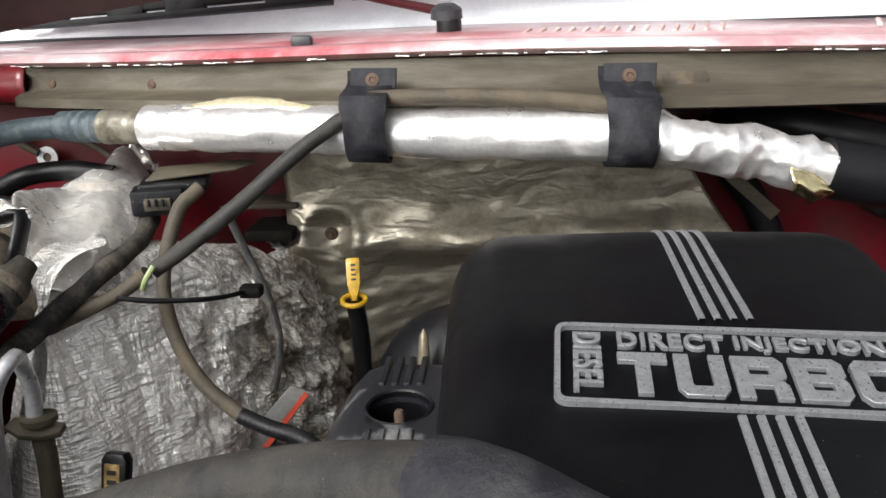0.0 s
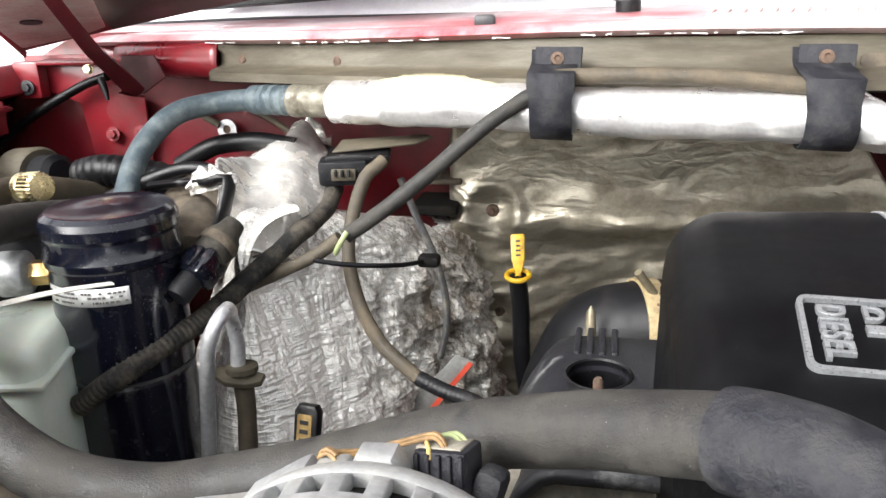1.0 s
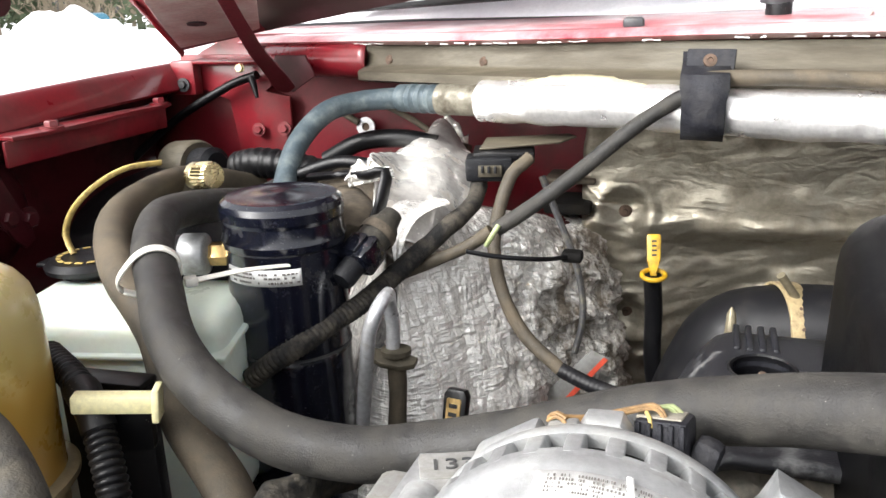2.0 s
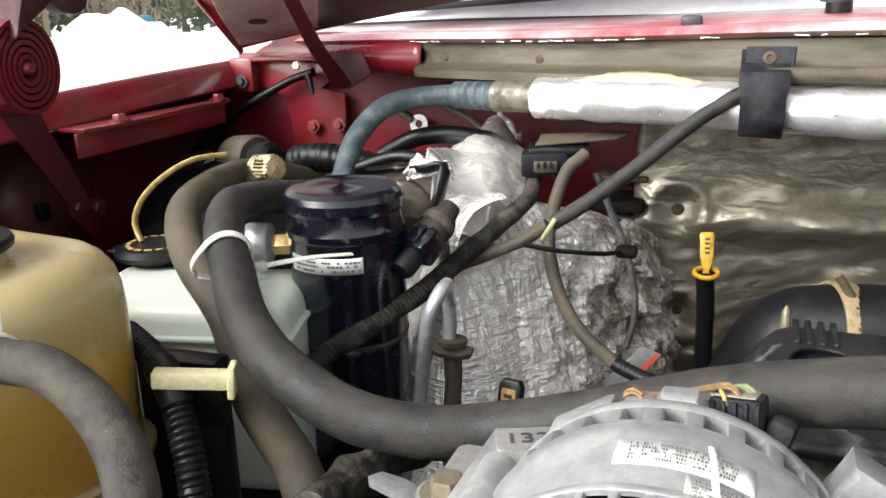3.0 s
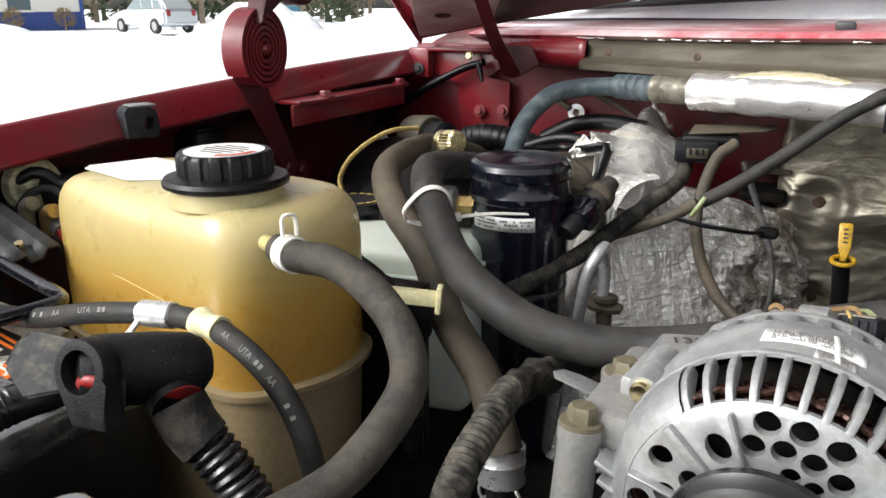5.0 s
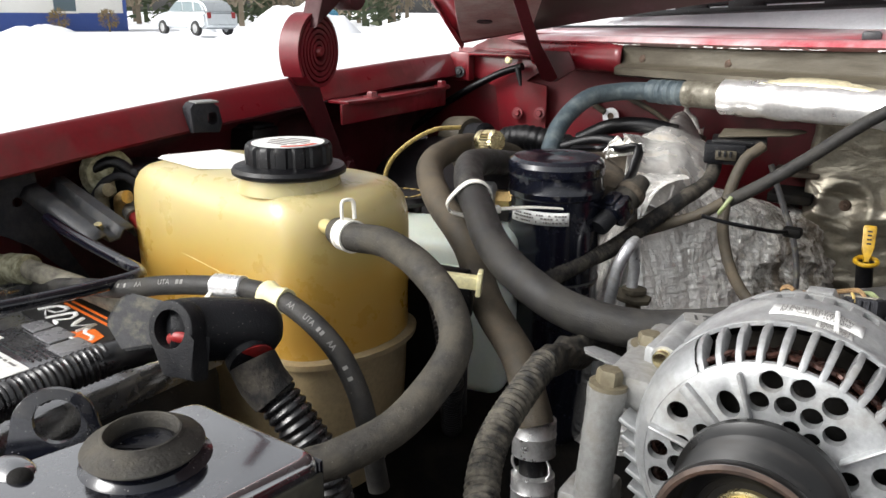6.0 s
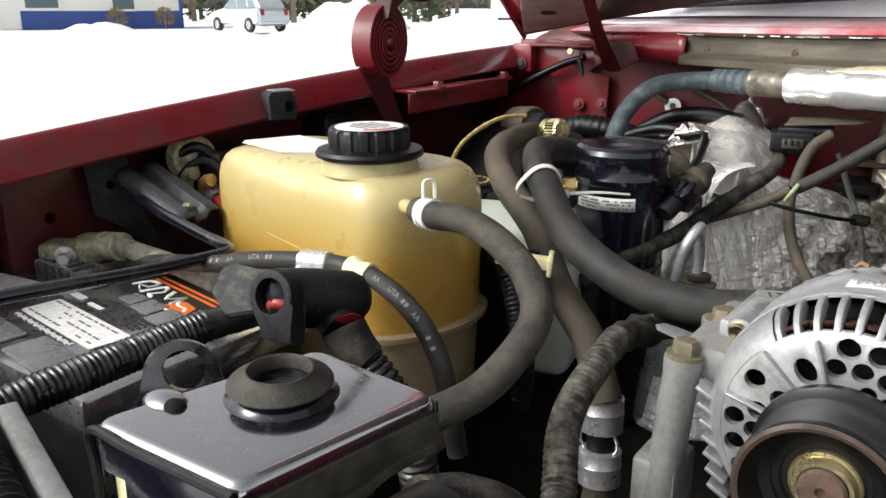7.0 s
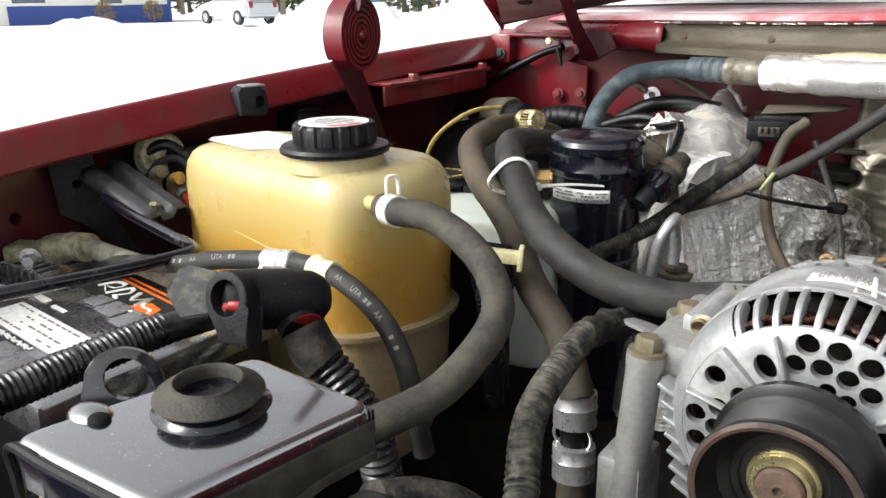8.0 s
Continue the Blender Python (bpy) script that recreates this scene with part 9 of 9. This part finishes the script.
def build_car(o, turn, paint, label, s=1.0):
    """A hatchback: sculpted body, glasshouse, wheels, lamps."""
    t = thing("car", o, label, "car", "parked cars")
    R = pose(*o, 0, 0, turn) @ Matrix.Scale(s, 4)
    GL = bpy.data.materials.get("car_glass") or material("car_glass", (0.20, 0.25, 0.26), 0.08)
    TY = bpy.data.materials.get("tyre") or material("tyre", (0.03, 0.03, 0.03), 0.8)
    side = [(-2.1, 0.35), (-2.15, 0.62), (-2.0, 0.82), (-1.15, 1.0), (2.0, 1.02), (2.08, 0.8), (2.1, 0.4), (1.8, 0.28), (-1.8, 0.28)]
    bm = bmesh.new()
    m = R @ basis((0, 0.85, 0), (1, 0, 0), (0, 0, 1))
    prism(bm, side, 1.70, m, 0.0)
    bmesh.ops.bevel(bm, geom=bm.edges[:], offset=0.10 * s, segments=3, affect="EDGES")
    part("body", bm, paint, t, angle=50)
    bm = bmesh.new()
    m = R @ basis((0, 0.72, 0), (1, 0, 0), (0, 0, 1))
    prism(bm, [(-1.12, 0.98), (-0.35, 1.50), (1.2, 1.53), (1.75, 1.36), (2.0, 0.98)], 1.44, m)
    bmesh.ops.bevel(bm, geom=bm.edges[:], offset=0.09 * s, segments=3, affect="EDGES")
    part("cabin", bm, paint, t, angle=50)
    for k, pts in enumerate((((-0.92, 1.04), (-0.32, 1.42), (0.15, 1.44), (0.15, 1.04)), ((0.24, 1.04), (0.24, 1.44), (0.95, 1.44), (1.0, 1.04)), ((1.12, 1.06), (1.1, 1.42), (1.5, 1.36), (1.7, 1.08)))):
        for y in (-0.732, 0.722):
            bm = bmesh.new()
            prism(bm, pts, 0.012, R @ basis((0, y + 0.01, 0), (1, 0, 0), (0, 0, 1)))
            part("side_window", bm, GL, t)
    bm = bmesh.new()
    prism(bm, [(-0.6, 0.0), (0.6, 0.0), (0.52, 0.68), (-0.52, 0.68)], 0.02, R @ basis((-1.08, 0, 1.02), (0, -1, 0), (0.74, 0, 0.5)))
    part("windscreen", bm, GL, t)
    for x in (-1.30, 1.30):
        for y in (-0.80, 0.80):
            bm = bmesh.new()
            lathe(bm, [(0.19, -0.1), (0.30, -0.1), (0.325, -0.06), (0.325, 0.06), (0.30, 0.1), (0.19, 0.1)], (0, 0, 0), (0, 1, 0), 24, False)
            bmesh.ops.transform(bm, matrix=R @ Matrix.Translation((x, y, 0.325)), verts=bm.verts)
            w = part("wheel", bm, TY, t)
            bm = bmesh.new()
            lathe(bm, [(0.0, -0.085), (0.20, -0.08), (0.20, 0.08), (0.0, 0.085)], (0, 0, 0), (0, 1, 0), 20, False)
            bmesh.ops.transform(bm, matrix=R @ Matrix.Translation((x, y, 0.325)), verts=bm.verts)
            part("rim", bm, CAST, w)
    for y in (-0.62, 0.62):
        bm = bmesh.new()
        box(bm, (0, 0, 0), (0.06, 0.30, 0.14), 0.02)
        bmesh.ops.transform(bm, matrix=R @ Matrix.Translation((-2.08, y, 0.72)), verts=bm.verts)
        part("headlight", bm, WHITE, t)
        bm = bmesh.new()
        box(bm, (0, 0, 0), (0.06, 0.20, 0.3), 0.02)
        bmesh.ops.transform(bm, matrix=R @ Matrix.Translation((2.04, y, 0.85)), verts=bm.verts)
        part("tail_lamp", bm, RED_PLASTIC, t)


def build_banks():
    """Ploughed snow banks, one mound each."""
    for i, (x, y, w, h, turn) in enumerate(((-37.0, 40.5, 4.0, 1.9, 30), (-48.5, 29.5, 2.4, 0.55, 60), (-31.0, 50.0, 7.0, 1.2, 20), (-44.0, 38.0, 1.6, 1.2, 0), (-30.0, 30.0, 3.0, 0.5, 40), (-34.5, 27.5, 2.5, 0.4, 50), (-14.0, 46.0, 6.0, 1.5, 5))):
        bm = bmesh.new()
        bmesh.ops.create_grid(bm, x_segments=26, y_segments=18, size=1.0)
        for v in bm.verts:
            e = max(0.0, 1 - v.co.x ** 2 - v.co.y ** 2)
            k = noise.noise(v.co * 3 + Vector((i * 5, 0, 0))) * 0.35 + noise.noise(v.co * 8 + Vector((i, 3, 0))) * 0.12
            v.co = Vector((v.co.x * w, v.co.y * w * 0.5, h * e ** 0.8 * (1 + k) - 0.15))
        ob = part("snow_bank", bm, SNOW, angle=180)
        ob.matrix_world = pose(x, y, 0, 0, 0, turn)
        tagged(ob, "ploughed bank of white snow in the yard", "snow bank", "ploughed snow banks")


def build_trailer():
    t = thing("trailer", (-27.0, 42.0, 0), "plain white box trailer parked across the yard", "trailer")
    bm = bmesh.new()
    box(bm, (-23.3, 44.5, 2.1), (9.0, 2.5, 2.6), 0.05, pose(0, 0, 0, 0, 0, 20))
    part("box", bm, WHITE, t)
    bm = bmesh.new()
    box(bm, (-23.3, 44.5, 0.72), (8.6, 0.3, 0.18), 0.03, pose(0, 0, 0, 0, 0, 20))
    part("chassis", bm, GREY_METAL, t)
    for k in (-1, 1):
        bm = bmesh.new()
        q = Vector((-23.3, 44.5, 0)) + pose(0, 0, 0, 0, 0, 20).to_3x3() @ Vector((0.6 * k + 1.5, -1.1, 0.4))
        lathe(bm, [(0.2, -0.1), (0.4, -0.1), (0.4, 0.1), (0.2, 0.1)], q, (0.34, -0.94, 0), 20)
        part("wheel", bm, RUBBER_CLEAN, t)


def build_trees():
    """Far woods: bare and evergreen crowns of many small clumps, as one stuff."""
    BR = material("bare_wood", (0.16, 0.13, 0.09), 0.95, dirt=(0.24, 0.20, 0.15), dirt_amount=0.4, dirt_scale=0.5)
    GR = material("evergreen", (0.05, 0.07, 0.035), 0.95, dirt=(0.10, 0.10, 0.06), dirt_amount=0.4, dirt_scale=0.5)
    random.seed(11)
    for name, mat, count, lab in (("bare_woods", BR, 70, "far bare brown winter woods"), ("evergreen_woods", GR, 46, "far dark evergreen trees")):
        verts, faces = [], []

        def tri(a, b, c):
            k = len(verts)
            verts.extend((tuple(a), tuple(b), tuple(c)))
            faces.append((k, k + 1, k + 2))
        for i in range(count):
            a = radians(random.uniform(95, 178)) if name == "bare_woods" else radians(random.uniform(100, 176))
            r = random.uniform(75, 110)
            o = Vector((r * math.cos(a), r * math.sin(a), 0))
            hgt = random.uniform(7, 13)
            side = Vector((-math.sin(a), math.cos(a), 0))
            for k in (-1, 1):
                tri(o - side * 0.25, o + side * 0.25 * k, o + Vector((0, 0, hgt)))
            for j in range(230):
                if name == "bare_woods":
                    h = random.uniform(0.12, 1.0) * hgt
                    w = (0.9 + 2.6 * math.sin(math.pi * min(1, h / hgt * 0.9)))
                    q = o + Vector((random.gauss(0, w * 0.55), random.gauss(0, w * 0.55), h))
                    e = q + Vector((random.uniform(-1, 1), random.uniform(-1, 1), random.uniform(0.2, 1.4)))
                    tri(q, q + Vector((0.14, 0.1, 0.05)), e)
                else:
                    h = random.uniform(0.05, 1.0) * hgt
                    w = 2.6 * (1 - h / hgt) + 0.2
                    an = random.uniform(0, 6.28)
                    q = o + Vector((w * math.cos(an) * random.uniform(0.3, 1), w * math.sin(an) * random.uniform(0.3, 1), h))
                    tri(q, q + side * random.uniform(0.4, 0.9) + Vector((0, 0, -0.3)), q + Vector((random.uniform(-0.5, 0.5), random.uniform(-0.5, 0.5), random.uniform(-0.7, 0.5))))
        me = bpy.data.meshes.new(name)
        me.from_pydata(verts, [], faces)
        me.materials.append(mat)
        tagged(new(name, me), lab, "trees", kind="stuff")


build_ground()
build_bay()
build_fender()
build_bulkhead()
build_insulation()
build_cowl()
build_windscreen()
build_hood()
build_hinge()
build_buffer()
build_wiper()
build_engine_cover()
build_intake_cover()
build_intake_pipe()
build_foil_box()
build_coolant_tank()
build_accumulator()
build_reservoir()
build_alternator()
build_mount()
build_hoses()
build_tank_hoses()
build_ac_line()
build_battery()
build_cover_box()
build_wiring()
build_dipsticks()
build_silver_line()
build_rear_clutter()
build_trees()
build_house()
SILVER_CAR = material("silver_car_paint", (0.60, 0.64, 0.66), 0.3, metal=0.5, coat=0.5)
BLUE_CAR = material("blue_car_paint", (0.06, 0.22, 0.32), 0.3, metal=0.3, coat=0.5)
build_car((-35.2, 30.2, 0.12), -8, SILVER_CAR, "silver compact hatchback parked in snow", 1.18)
build_car((-40.0, 45.5, 0.0), -20, BLUE_CAR, "teal blue car half hidden behind a snow bank")
build_banks()
build_trailer()
